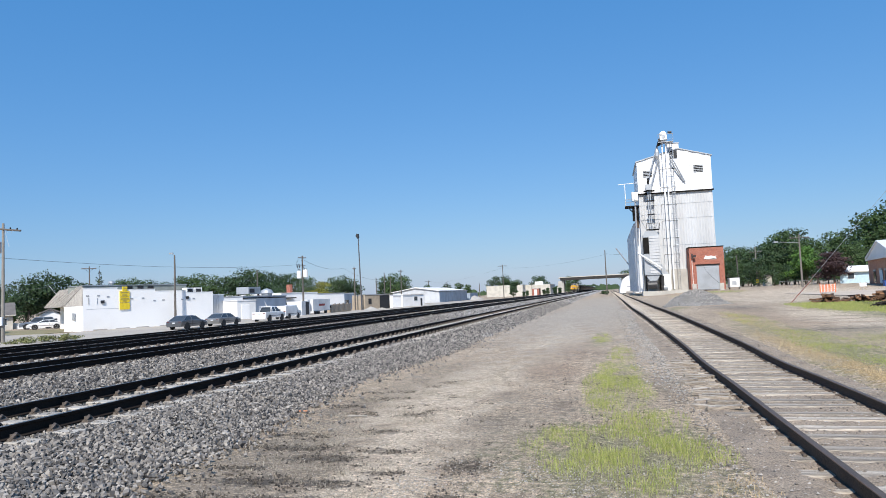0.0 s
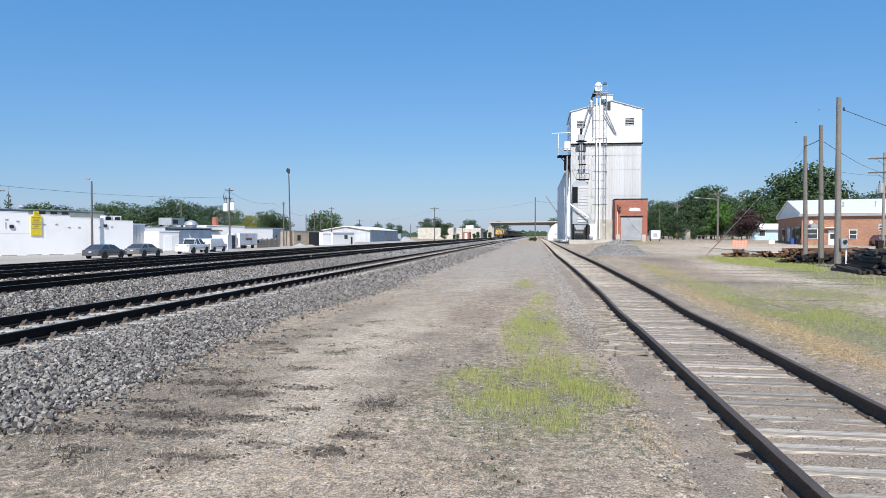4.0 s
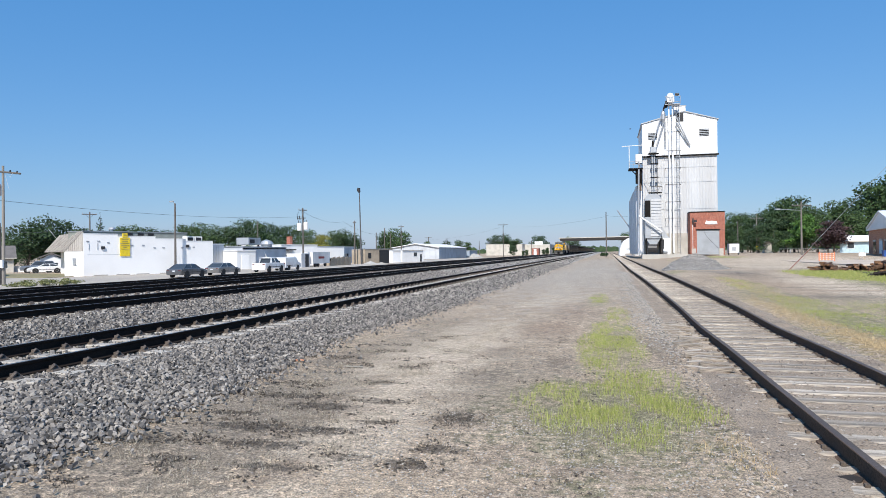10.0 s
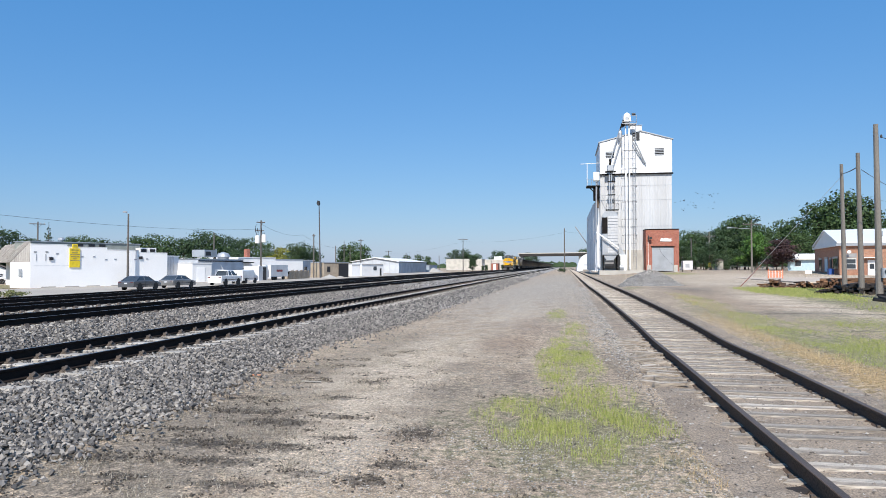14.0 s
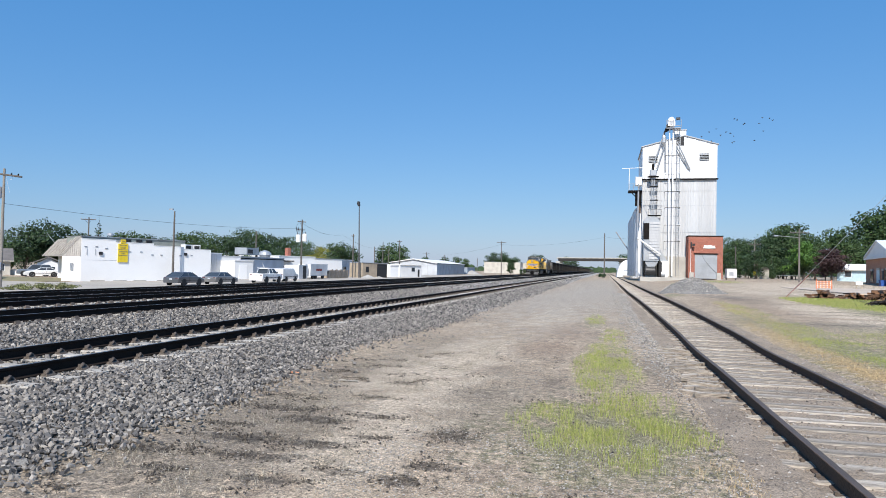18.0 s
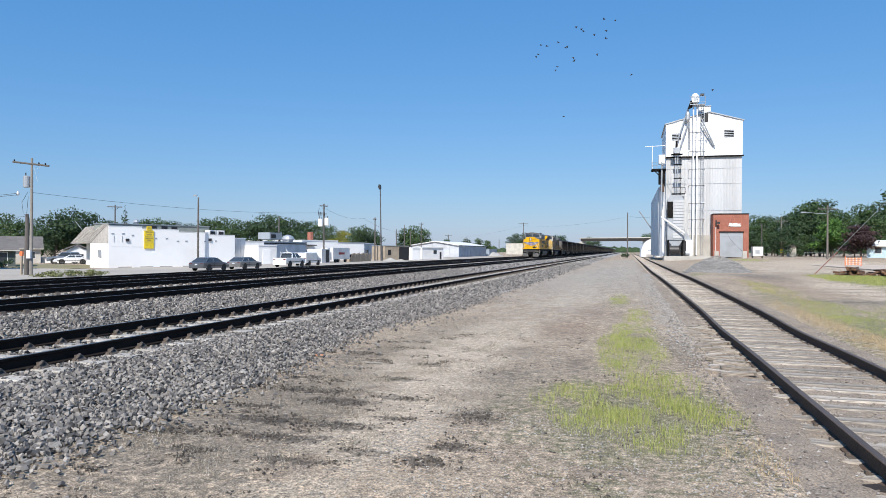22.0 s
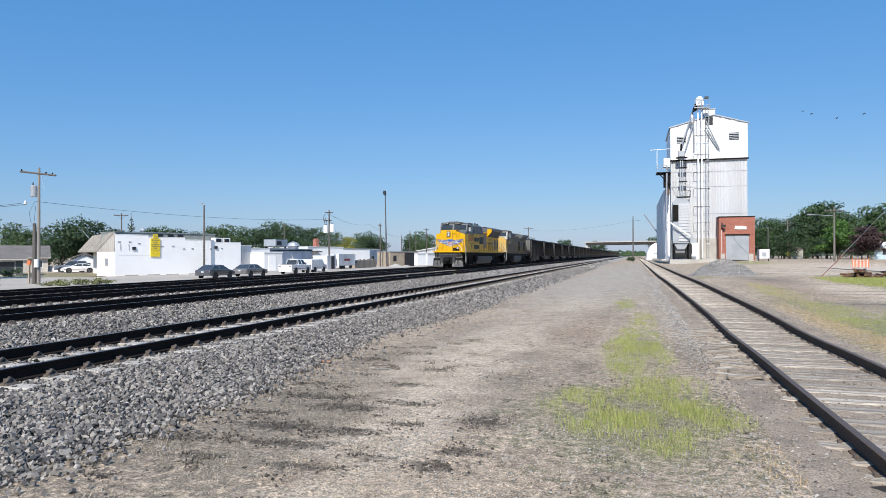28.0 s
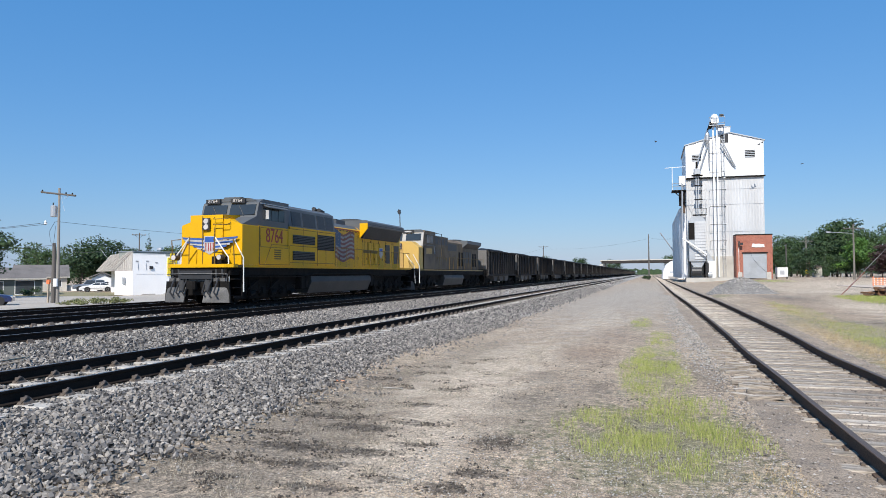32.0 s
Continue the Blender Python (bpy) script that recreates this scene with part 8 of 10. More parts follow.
        part("head", Shape().box(x - 0.05, x + w + 0.05, -0.06, 0, z1, z1 + 0.12, M_CONCRETE), wd)
    part("window_panel", Shape().box(0.3, 1.9, -0.04, 0, 2.4, 2.9, M_BRICKGREY), t)
    dr = part("door", Shape().box(3.05, 3.95, -0.06, 0, 0, 2.05, M_WHITE), t, "white entrance door")
    part("door_pane", Shape().box(3.25, 3.75, -0.08, -0.06, 0.95, 1.6, M_WINDOW), dr)
    part("door_hood", Shape().box(2.7, 4.2, -0.6, 0, 2.3, 2.42, M_WHITE), t)
    for x in (9.75, 12.5, 15.2, 18.0, 21.0, 24.0):
        b = part("bricked_window", Shape().box(x, x + 1.15, -0.05, 0, 1.2, 2.8, M_BRICKGREY), t)
        part("pane", Shape().box(x + 0.3, x + 0.85, -0.08, -0.05, 1.75, 2.5, M_GREYWALL), b)
        part("lintel", Shape().box(x - 0.15, x + 1.3, -0.08, -0.0, 2.82, 2.95, M_BRICK), t)
    dock = part("loading_dock", Shape().box(9.3, L, -3.2, -0.05, 0, 0.85, M_YARDCONC), t, "pale concrete loading dock")
    for x in (10.0, 11.3, 12.6, 14.3, 16.5):
        part("dock_bumper", Shape().box(x, x + 0.5, -3.26, -3.2, 0.3, 0.6, M_BROWNTIE), dock)
    part("dock_rail", Shape().path([(11.2, -3.1, 0.85), (11.2, -3.1, 1.25), (17, -3.1, 1.25), (17, -3.1, 0.85)], 0.04, M_RUST), t)
    part("satellite_dish", Shape().lathe([(0.02, 0.0), (0.16, -0.05), (0.22, -0.12)], (1.1, -0.45, 3.1), M_WHITE, "y", 12).tube((1.1, -0.4, 3.1), (1.1, 0, 3.0), 0.03, M_GALV, 5), t)


brick_building()
vehicle("sedan_car", "dark blue car parked by the brick building", (42.0, 89.0, 0.42), 173, 4.5, 1.8, 0.98, 1.45, P_BLUE, SEDAN, (-1.9, -1.2, 0.35, 1.15))
hs = gable_house("house", "small pale blue house beyond the street", 48.0, 146, 7.5, 6, 2.2, 1.0, -20, M_PALEBLUE, M_WHITE, [("front", -2.4, 0.9, 2.0, 1.0), ("front", 1.6, 0.3, 2.0, 1.0)])
hs.location.z = 0.8


def wheeled_bin(at, mat, label, k):
    t = thing("rubbish_bin", label, "bin", at)
    part("tub", Shape().prism([(-0.3 * k, 0), (0.3 * k, 0), (0.38 * k, 1.0 * k), (-0.38 * k, 1.0 * k)], "y", -0.35 * k, 0.35 * k, mat), t)
    part("lid", Shape().box(-0.42 * k, 0.42 * k, -0.4 * k, 0.4 * k, 1.0 * k, 1.08 * k, mat, 0.05), t)


wheeled_bin((34.3, 96.6, 0.42), M_BLUE, "blue wheeled bin beside the brick wall", 0.9)
wheeled_bin((35.6, 76.2, 0.42), M_STEEL, "dark grey dented bin beside a utility pole", 0.8)


def green_shed():
    t = thing("green_shed", "dark green steel-sided shed on skids with pale trim", "shed", (18.78, 32.6, 0.1), -30)
    gable = [(0, 0.1), (3.0, 0.1), (3.0, 2.62), (1.08, 3.68), (0, 2.76)]
    part("front_wall", Shape().prism(gable, "y", 0, 0.12, M_GREENSTEEL), t)
    part("side_wall", Shape().box(0, 0.12, 0.12, 6.0, 0.1, 2.76, M_GREENSTEEL), t)
    part("side_wall", Shape().box(2.88, 3.0, 0.12, 6.0, 0.1, 2.6, M_GREENSTEEL), t)
    part("back_wall", Shape().prism(gable, "y", 6.0, 6.12, M_GREENSTEEL), t)
    for k in range(12):
        x = 0.12 + 0.24 * k
        top = 2.76 + 0.85 * x if x < 1.08 else 3.68 - 0.55 * (x - 1.08)
        part("siding_rib", Shape().box(x, x + 0.045, -0.025, 0, 0.12, top - 0.05, M_GREENSTEEL), t)
    part("roof", Shape().prism([(-0.25, 2.56), (1.08, 3.70), (3.2, 2.52), (3.2, 2.62), (1.08, 3.82), (-0.25, 2.66)], "y", -0.2, 6.3, M_GREENSTEEL), t)
    for a, b in (((-0.27, 2.52), (1.08, 3.68)), ((3.22, 2.48), (1.08, 3.68))):
        part("rake_trim", Shape().prism([a, b, (b[0], b[1] + 0.15), (a[0], a[1] + 0.15)], "y", -0.26, -0.2, M_GREYWALL), t)
    part("corner_trim", Shape().box(-0.04, 0.08, -0.05, 0.0, 0.1, 2.76, M_WHITE), t)
    wd = part("window", Shape().box(1.14, 2.1, -0.06, -0.02, 1.85, 2.72, M_WHITE), t)
    for x0, x1 in ((1.21, 1.59), (1.65, 2.03)):
        part("pane", Shape().box(x0, x1, -0.07, -0.055, 1.92, 2.65, M_WINDOW), wd)
    part("porch_roof", Shape().box(-0.85, 0.0, 0.6, 5.8, 2.5, 2.58, M_UNDER), t)
    part("porch_wall", Shape().box(-0.3, -0.05, 0.7, 5.6, 0.1, 2.5, M_WHITE), t)
    part("porch_door", Shape().box(-0.33, -0.3, 1.2, 2.1, 0.15, 2.1, M_GREYWALL), t)
    for x in (0.2, 1.5, 2.7):
        part("skid", Shape().box(x, x + 0.2, -0.1, 6.2, -0.1, 0.1, M_TARWOOD), t)


green_shed()
ac = thing("condenser_unit", "grey outdoor air conditioning unit by the shed", "air conditioner", (21.6, 44.5, 0.15))
part("case", Shape().box(-0.9, 0.9, -0.4, 0.4, 0, 0.8, M_GALV, 0.05), ac)
part("fan", Shape().lathe([(0.3, -0.42), (0.3, -0.40), (0.05, -0.40)], (0.4, 0, 0.4), M_BLACKPAINT, "y", 14), ac)


# railway ties heaped on the grass
def tie_heap(label, mat, mounds, seed, group):
    """mounds: (x, y, half length, half depth, turn of the mound, turn of the timbers, layers)."""
    r = random.Random(seed)
    t = thing("tie_pile", label, "timber pile", group=group)
    shape = Shape().prism([(-1.28, -0.06), (1.28, -0.06), (1.3, 0), (1.28, 0.06), (-1.28, 0.06), (-1.3, 0)], "z", 0, 0.1, mat).mesh("timber")
    for cx, cy, ax, ay, turn, lie, layers in mounds:
        c, s_ = math.cos(radians(turn)), math.sin(radians(turn))
        layers = round(layers * 1.25)
        for k in range(layers):
            q = 1 - 0.8 * k / layers
            n = max(3, int(2 * ax * q * 2 * ay * q / (0.15 * 1.35)))
            for i in range(n):
                u, w = ax * q * (2 * (i + 0.5) / n - 1), ay * q * r.uniform(-1, 1)
                x, y = cx + c * u - s_ * w, cy + s_ * u + c * w
                o = part("timber", shape, t, at=(x, y, ground_z(x, y) - 0.02 + 0.1 * k + r.uniform(0, 0.035)))
                o.rotation_euler = (r.uniform(-0.2, 0.2), r.uniform(-0.05, 0.05), radians(lie + r.gauss(0, 7)))
    return t


tie_heap("low rows of rusty brown used railway ties on the grass", M_BROWNTIE, [(13.4, 47.2, 0.7, 0.5, 0, 64, 4), (15.0, 46.8, 0.8, 0.5, 0, 78, 3), (16.6, 46.2, 0.9, 0.6, 0, 70, 5), (20.6, 49.5, 2.0, 0.9, 0, 10, 5), (18.4, 49.0, 1.0, 0.8, 0, -8, 5)], 5, "stacked railway ties")
tie_heap("heap of black creosoted railway ties by the poles", M_TARWOOD, [(15.0, 38.6, 1.6, 0.8, -20, 50, 4), (17.2, 37.6, 1.6, 0.8, -25, 62, 6), (14.4, 30.6, 1.3, 1.0, -28, 84, 5), (15.8, 30.0, 1.4, 1.0, -28, 66, 7), (17.1, 31.0, 1.3, 0.9, -28, 58, 7), (15.4, 32.8, 1.3, 0.9, -28, 72, 6), (17.4, 34.0, 0.9, 0.9, -30, 62, 7)], 6, "stacked railway ties")
tie_heap("fresh orange timbers lying behind the tie heap", M_FRESHWOOD, [(20.4, 41.6, 1.4, 0.9, -20, 60, 8)], 7, "stacked railway ties")
tl = thing("flat_trailer", "rusty low flat trailer with a red rail", "trailer", (14.2, 21.4, 0.08), 0)
part("deck", Shape().box(-1.4, 2.6, -0.9, 0.9, 0.72, 0.8, M_TARWOOD), tl)
for k, z in enumerate((0.3, 0.45, 0.6)):
    part("side_plank", Shape().box(-1.4 + 0.1 * k, 2.6, -0.96, -0.9, z, z + 0.11, M_BROWNTIE), tl)
for y in (-0.86, 0.74):
    part("beam", Shape().box(-1.35, 2.6, y, y + 0.12, 0.35, 0.72, M_RUST), tl)
part("red_rail", Shape().tube((-1.3, -0.95, 0.88), (2.6, -0.95, 0.88), 0.07, M_RED, 8), tl)
for x in (-0.9, 1.0):
    part("jack", Shape().box(x - 0.1, x + 0.1, -0.75, -0.5, -0.15, 0.35, M_CONCRETE), tl)
    part("wheel", Shape().tube((x + 0.6, 0.8, 0.22), (x + 0.6, 1.0, 0.22), 0.3, M_TYRE, 12), tl)

# the yard's concrete, barrier, poles
slab("pavement_yard", "pale worn concrete of the wide yard", 19, 130, 60, 108, 0.42, M_YARDCONC).location.z = 0.0


def barrier():
    t = thing("barrier", "orange and white striped plastic road barrier", "barrier", (21.8, 76.5, 0.44), -15)
    for k in range(4):
        part("board", Shape().box(-1.05, 1.05, -0.04, 0.04, 0.12 + 0.27 * k, 0.30 + 0.27 * k, M_ORANGE), t)
        for i in range(5):
            x = -0.95 + 0.42 * i
            part("white_stripe", Shape().prism([(x, 0.13 + 0.27 * k), (x + 0.12, 0.13 + 0.27 * k), (x + 0.22, 0.29 + 0.27 * k), (x + 0.1, 0.29 + 0.27 * k)], "y", -0.05, -0.04, M_WHITE), t)
    for x in (-0.95, 0.95):
        part("foot", Shape().box(x - 0.06, x + 0.06, -0.4, 0.4, 0, 0.1, M_ORANGE).box(x - 0.05, x + 0.05, -0.03, 0.03, 0.1, 1.3, M_ORANGE), t)


barrier()
bpy.data.objects["barrier"].scale = (0.7, 0.7, 0.72)
p1 = pole((14.0, 33.7, 0.05), 8.15, "tall weathered pole with a meter box and a wire", (), r=0.16, lean=(-0.05, 0))
part("meter_box", Shape().box(0.0, 0.32, -0.34, -0.14, 1.15, 1.6, M_GALV, 0.04), p1)
part("meter", Shape().lathe([(0.02, -0.42), (0.09, -0.40), (0.09, -0.34)], (0.16, 0, 1.45), M_GLASS, "y", 12), p1)
part("white_conduit", Shape().tube((0.27, -0.2, -0.1), (0.27, -0.2, 1.15), 0.035, M_WHITE, 8), p1)
part("insulator", Shape().lathe([(0.02, 0), (0.05, 0.04), (0.05, 0.12), (0.02, 0.16)], (0.13, -0.1, 7.5), M_TANK, "z", 8), p1)
pole((14.65, 37.2, 0.05), 7.4, "weathered wooden pole with a loop of cable", (), r=0.145, lean=(-0.1, 0))
pole((16.7, 44.8, 0.05), 7.9, "weathered wooden pole linked to its neighbour", (), r=0.15, lean=(-0.1, 0))
wire((16.6, 44.8, 7.35), (14.55, 37.2, 6.75), 0.05, 0.025, "iron tie rod between two old poles")
pole((36.6, 77.6, 0.3), 10.3, "wooden pole with double crossarms and a transformer", ((9.7, 3.0), (8.2, 3.0)), transformer=6.0, arm_turn=-20)
pole((28.0, 110.0, 0.5), 8.2, "wooden street pole with a lamp arm", ((7.6, 2.6),), lamp=(-3.2, 6.9))
pt = pole((31.0, 156.0, 0.7), 8.6, "wooden pole with a small transformer by the trees", ((7.5, 2.4),), transformer=5.2)
part("marker", Shape().box(-0.24, 0.24, -0.28, -0.2, 0.9, 1.7, M_SIGN), pt, "yellow marker plate")
wire((14.1, 33.6, 7.6), (27.0, 32.7, 2.9), 0.3, 0.016)
wire((36.6, 77.5, 9.7), (75, 62, 12.0), 1.4, 0.016)
wire((36.6, 77.5, 8.5), (75, 66, 9.6), 1.4, 0.016)
wire((36.6, 77.5, 8.4), (14.7, 37.2, 6.6), 0.25, 0.015)
wire((36.6, 77.5, 8.2), (16.7, 44.8, 6.2), 0.25, 0.015)
gp = thing("guy_wire", "slanting guy wire with an orange guard", "cable")
part("wire", Shape().tube((16.6, 44.8, 7.2), (11.4, 48.6, 0.1), 0.011, M_GALV, 5), gp)
part("guard", Shape().tube((12.7, 47.65, 1.8), (11.4, 48.6, 0.1), 0.022, M_BRICK, 6), gp)
fp = thing("flag_pole", "white flag pole with small hanging flags", "flag pole", (44.5, 79.6, 0.3))
part("shaft", Shape().tube((0, 0, -0.1), (0, 0, 8.2), 0.06, M_WHITE, 8, 0.035), fp)
for k in range(7):
    part("flag_stripe", Shape().box(0.05, 0.8 - 0.04 * k, -0.02, 0.02, 7.2 + 0.09 * k, 7.285 + 0.09 * k, M_RED if k % 2 == 0 else M_FLAGWHITE), fp)
part("canton", Shape().box(0.05, 0.36, -0.03, 0.03, 7.48, 7.84, M_BLUE), fp)
part("second_flag", Shape().prism([(0.05, 6.5), (0.6, 6.3), (0.5, 6.7), (0.05, 6.8)], "y", -0.02, 0.02, M_BLACKPAINT), fp)
sgn = thing("yard_sign", "small white sign board on posts", "sign", (27.5, 84, 0.42), -15)
part("board", Shape().box(-0.33, 0.33, -0.03, 0.03, 0.4, 0.8, M_WHITE), sgn)
for x in (-0.25, 0.25):
    part("post", Shape().box(x - 0.05, x + 0.05, 0.03, 0.1, -0.1, 0.9, M_TANWOOD), sgn)
tb = thing("white_trailer", "small white box trailer beside the brick shed", "trailer", (19.3, 114.5, 0.8))
part("box", Shape().box(-0.95, 0.95, -1.2, 1.2, 0.45, 2.3, P_WHITE, 0.08), tb)
part("door", Shape().box(-0.5, 0.3, -1.23, -1.2, 0.9, 1.7, M_GALV), tb)
for x in (-0.95, 0.85):
    part("wheel", Shape().tube((x, -0.2, 0.3), (x + 0.12, -0.2, 0.3), 0.3, M_TYRE, 12), tb)
tb.scale = (0.78, 0.78, 0.78)
chain = thing("wire_fence", "grey chain-link fence before the trees", "fence")
for k in range(7, 16):
    part("post", Shape().tube((20 + 2.0 * k, 152 - 0.3 * k, 0.6), (20 + 2.0 * k, 152 - 0.3 * k, 1.75), 0.035, M_GALV, 6), chain)
part("top_rail", Shape().tube((34, 149.9, 1.7), (50, 147.5, 1.7), 0.025, M_GALV, 6), chain)
ol = thing("outbuilding", "pale shed among the trees", "shed", (33.4, 158, 0.7))
part("wall", Shape().box(-0.7, 0.7, -1, 1, 0, 2.3, M_SIDING), ol)
part("roof", Shape().prism([(-0.9, 2.2), (0.9, 2.2), (0, 2.8)], "y", -1.2, 1.2, M_ROOFGREY), ol)

# ---- ballast, stones, grass ----
def quick_mesh(name, verts, faces, mat):
    """verts (n, 3), faces (m, k) arrays."""
    me = bpy.data.meshes.new(name)
    m, k = faces.shape
    me.vertices.add(len(verts))
    me.vertices.foreach_set("co", verts.astype(np.float32).ravel())
    me.loops.add(m * k)
    me.loops.foreach_set("vertex_index", faces.astype(np.int32).ravel())
    me.polygons.add(m)
    me.polygons.foreach_set("loop_start", np.arange(0, m * k, k, dtype=np.int32))
    me.polygons.foreach_set("use_smooth", np.zeros(m, bool))
    me.materials.append(mat)
    me.update(calc_edges=True)
    return me


CUBE = np.array([(-1, -1, -1), (1, -1, -1), (1, 1, -1), (-1, 1, -1), (-1, -1, 1), (1, -1, 1), (1, 1, 1), (-1, 1, 1)], float)
QUADS = np.array([(3, 2, 1, 0), (4, 5, 6, 7), (0, 1, 5, 4), (1, 2, 6, 5), (2, 3, 7, 6), (3, 0, 4, 7)])


OCTA = np.array([(1, 0, 0), (-1, 0, 0), (0, 1, 0), (0, -1, 0), (0, 0, 1), (0, 0, -1)], float)
TRIS = np.array([(0, 2, 4), (2, 1, 4), (1, 3, 4), (3, 0, 4), (2, 0, 5), (1, 2, 5), (3, 1, 5), (0, 3, 5)])


def chip_mesh(name, places, sizes, mat, seed):
    """Small flat chips, turned about the upright only."""
    rng = np.random.default_rng(seed)
    n = len(places)
    v = OCTA[None] * rng.uniform(0.6, 1.35, (n, 6, 1)) * np.array([1.0, 0.85, 0.6]) + rng.uniform(-0.25, 0.25, (n, 6, 3))
    a = rng.uniform(0, 2 * np.pi, n)
    c, s_ = np.cos(a)[:, None], np.sin(a)[:, None]
    v = np.stack([c * v[..., 0] - s_ * v[..., 1], s_ * v[..., 0] + c * v[..., 1], v[..., 2]], -1) * sizes[:, None, None] + places[:, None]
    f = TRIS[None] + 6 * np.arange(n)[:, None, None]
    return quick_mesh(name, v.reshape(-1, 3), f.reshape(-1, 3), mat)


def stone_mesh(name, places, sizes, mat, seed, flat=0.62):
    rng = np.random.default_rng(seed)
    n = len(places)
    v = CUBE[None] * rng.uniform(0.5, 1.0, (n, 8, 3)) * rng.uniform(0.6, 1.35, (n, 1, 3)) * np.array([1.0, 1.0, flat])
    q = rng.normal(size=(n, 4))
    q /= np.linalg.norm(q, axis=1, keepdims=True)
    q[:, 1:3] *= 0.8
    q /= np.linalg.norm(q, axis=1, keepdims=True)
    w, x, y, z = q.T
    R = np.stack([np.stack([1 - 2 * (y * y + z * z), 2 * (x * y - z * w), 2 * (x * z + y * w)], -1), np.stack([2 * (x * y + z * w), 1 - 2 * (x * x + z * z), 2 * (y * z - x * w)], -1), np.stack([2 * (x * z - y * w), 2 * (y * z + x * w), 1 - 2 * (x * x + y * y)], -1)], 1)
    v = np.einsum("nij,nkj->nki", R, v) * 0.84 * sizes[:, None, None] + places[:, None]
    f = QUADS[None] + 8 * np.arange(n)[:, None, None]
    return quick_mesh(name, v.reshape(-1, 3), f.reshape(-1, 4), mat)


M_STONE = island_material("ballast_stone", [(0.0, (0.035, 0.034, 0.035)), (1.0, (0.38, 0.35, 0.318)), (0.2, (0.11, 0.104, 0.1)), (0.5, (0.188, 0.173, 0.159)), (0.8, (0.285, 0.258, 0.229)), (0.96, (0.37, 0.338, 0.30))])
M_PEBBLE = island_material("yard_pebble", [(0.0, (0.12, 0.10, 0.085)), (1.0, (0.46, 0.43, 0.39)), (0.5, (0.26, 0.225, 0.19)), (0.8, (0.36, 0.32, 0.28))])

M_PALEGRAVEL = island_material("pale_grey_gravel", [(0.0, (0.12, 0.113, 0.104)), (1.0, (0.50, 0.467, 0.425)), (0.5, (0.32, 0.298, 0.27))])


def ballast_material():
    m = material("ballast_bed", (0.325, 0.303, 0.275), 0.95, 0, 0.3, 0.5, 30, 0.0, (0.24, 0.223, 0.203), 0.5)
    n, l = m.node_tree.nodes, m.node_tree.links
    vor = n.new("ShaderNodeTexVoronoi")
    vor.inputs["Scale"].default_value = 15.0
    geo = n["Texture Coordinate"]
    l.new(geo.outputs["Object"], vor.inputs["Vector"])
    hsv = n.new("ShaderNodeSeparateColor")
    l.new(vor.outputs["Color"], hsv.inputs["Color"])
    rng = n.new("ShaderNodeMapRange")
    rng.inputs["To Min"].default_value, rng.inputs["To Max"].default_value = 0.35, 1.9
    l.new(hsv.outputs[0], rng.inputs["Value"])
    b = n["Principled BSDF"]
    src = b.inputs["Base Color"].links[0].from_socket
    mix = n.new("ShaderNodeMix")
    mix.data_type, mix.blend_type = "RGBA", "MULTIPLY"
    mix.inputs[0].default_value = 1.0
    l.new(src, mix.inputs[6])
    tone = n.new("ShaderNodeCombineColor")
    for i in range(3):
        l.new(rng.outputs["Result"], tone.inputs[i])
    l.new(tone.outputs["Color"], mix.inputs[7])
    # shade in the gaps between the near loose stones, put into the bed's colour
    xyz, near, gap_shade = n.new("ShaderNodeSeparateXYZ"), n.new("ShaderNodeMapRange"), n.new("ShaderNodeMix")
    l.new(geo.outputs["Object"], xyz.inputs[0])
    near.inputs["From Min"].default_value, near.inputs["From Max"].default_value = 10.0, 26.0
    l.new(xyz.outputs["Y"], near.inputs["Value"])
    gap_shade.data_type = "RGBA"
    l.new(near.outputs["Result"], gap_shade.inputs[0])
    gap_shade.inputs[6].default_value = (0.085, 0.076, 0.068, 1)
    l.new(mix.outputs[2], gap_shade.inputs[7])
    l.new(gap_shade.outputs[2], b.inputs["Base Color"])
    bp = n.new("ShaderNodeBump")
    bp.inputs["Strength"].default_value, bp.inputs["Distance"].default_value = 1.0, 0.04
    inv = n.new("ShaderNodeMath")
    inv.operation = "SUBTRACT"
    inv.inputs[0].default_value = 1.0
    l.new(vor.outputs["Distance"], inv.inputs[1])
    l.new(inv.outputs[0], bp.inputs["Height"])
    l.new(bp.outputs["Normal"], b.inputs["Normal"])
    return m


bv, bf = [], []
bys = [-20, -8, -2] + [0.8 * i for i in range(80)] + [66, 70, 76, 84, 95, 110, 130, 160, 200, 260, 340, 420, 560, 800, 1400]
bus = [0, 0.01, 0.025, 0.04, 0.06, 0.08, 0.12, 0.16, 0.2, 0.26, 0.32, 0.4, 0.5, 0.6, 0.7, 0.8, 0.9, 0.94, 0.97, 1.0]
for y in bys:
    e = bed_edge(y) + 0.12 * noise.noise((0.0, y * 0.9, 3.0)) + 0.05 * noise.noise((0.0, y * 3.1, 8.0))
    for u in bus:
        x = e + (-25.6 - e) * u
        bv.append((x, y, ground_z(x, y) - bed_drop(x, y) + (0.014 if u else -0.01)))
nb = len(bus)
for j in range(len(bys) - 1):
    for i in range(nb - 1):
        bf.append((j * nb + i + 1, j * nb + i, (j + 1) * nb + i, (j + 1) * nb + i + 1)[::-1])
bf = [f[::-1] for f in bf]
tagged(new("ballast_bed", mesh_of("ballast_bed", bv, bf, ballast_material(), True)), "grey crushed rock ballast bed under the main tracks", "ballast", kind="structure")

rng = np.random.default_rng(5)


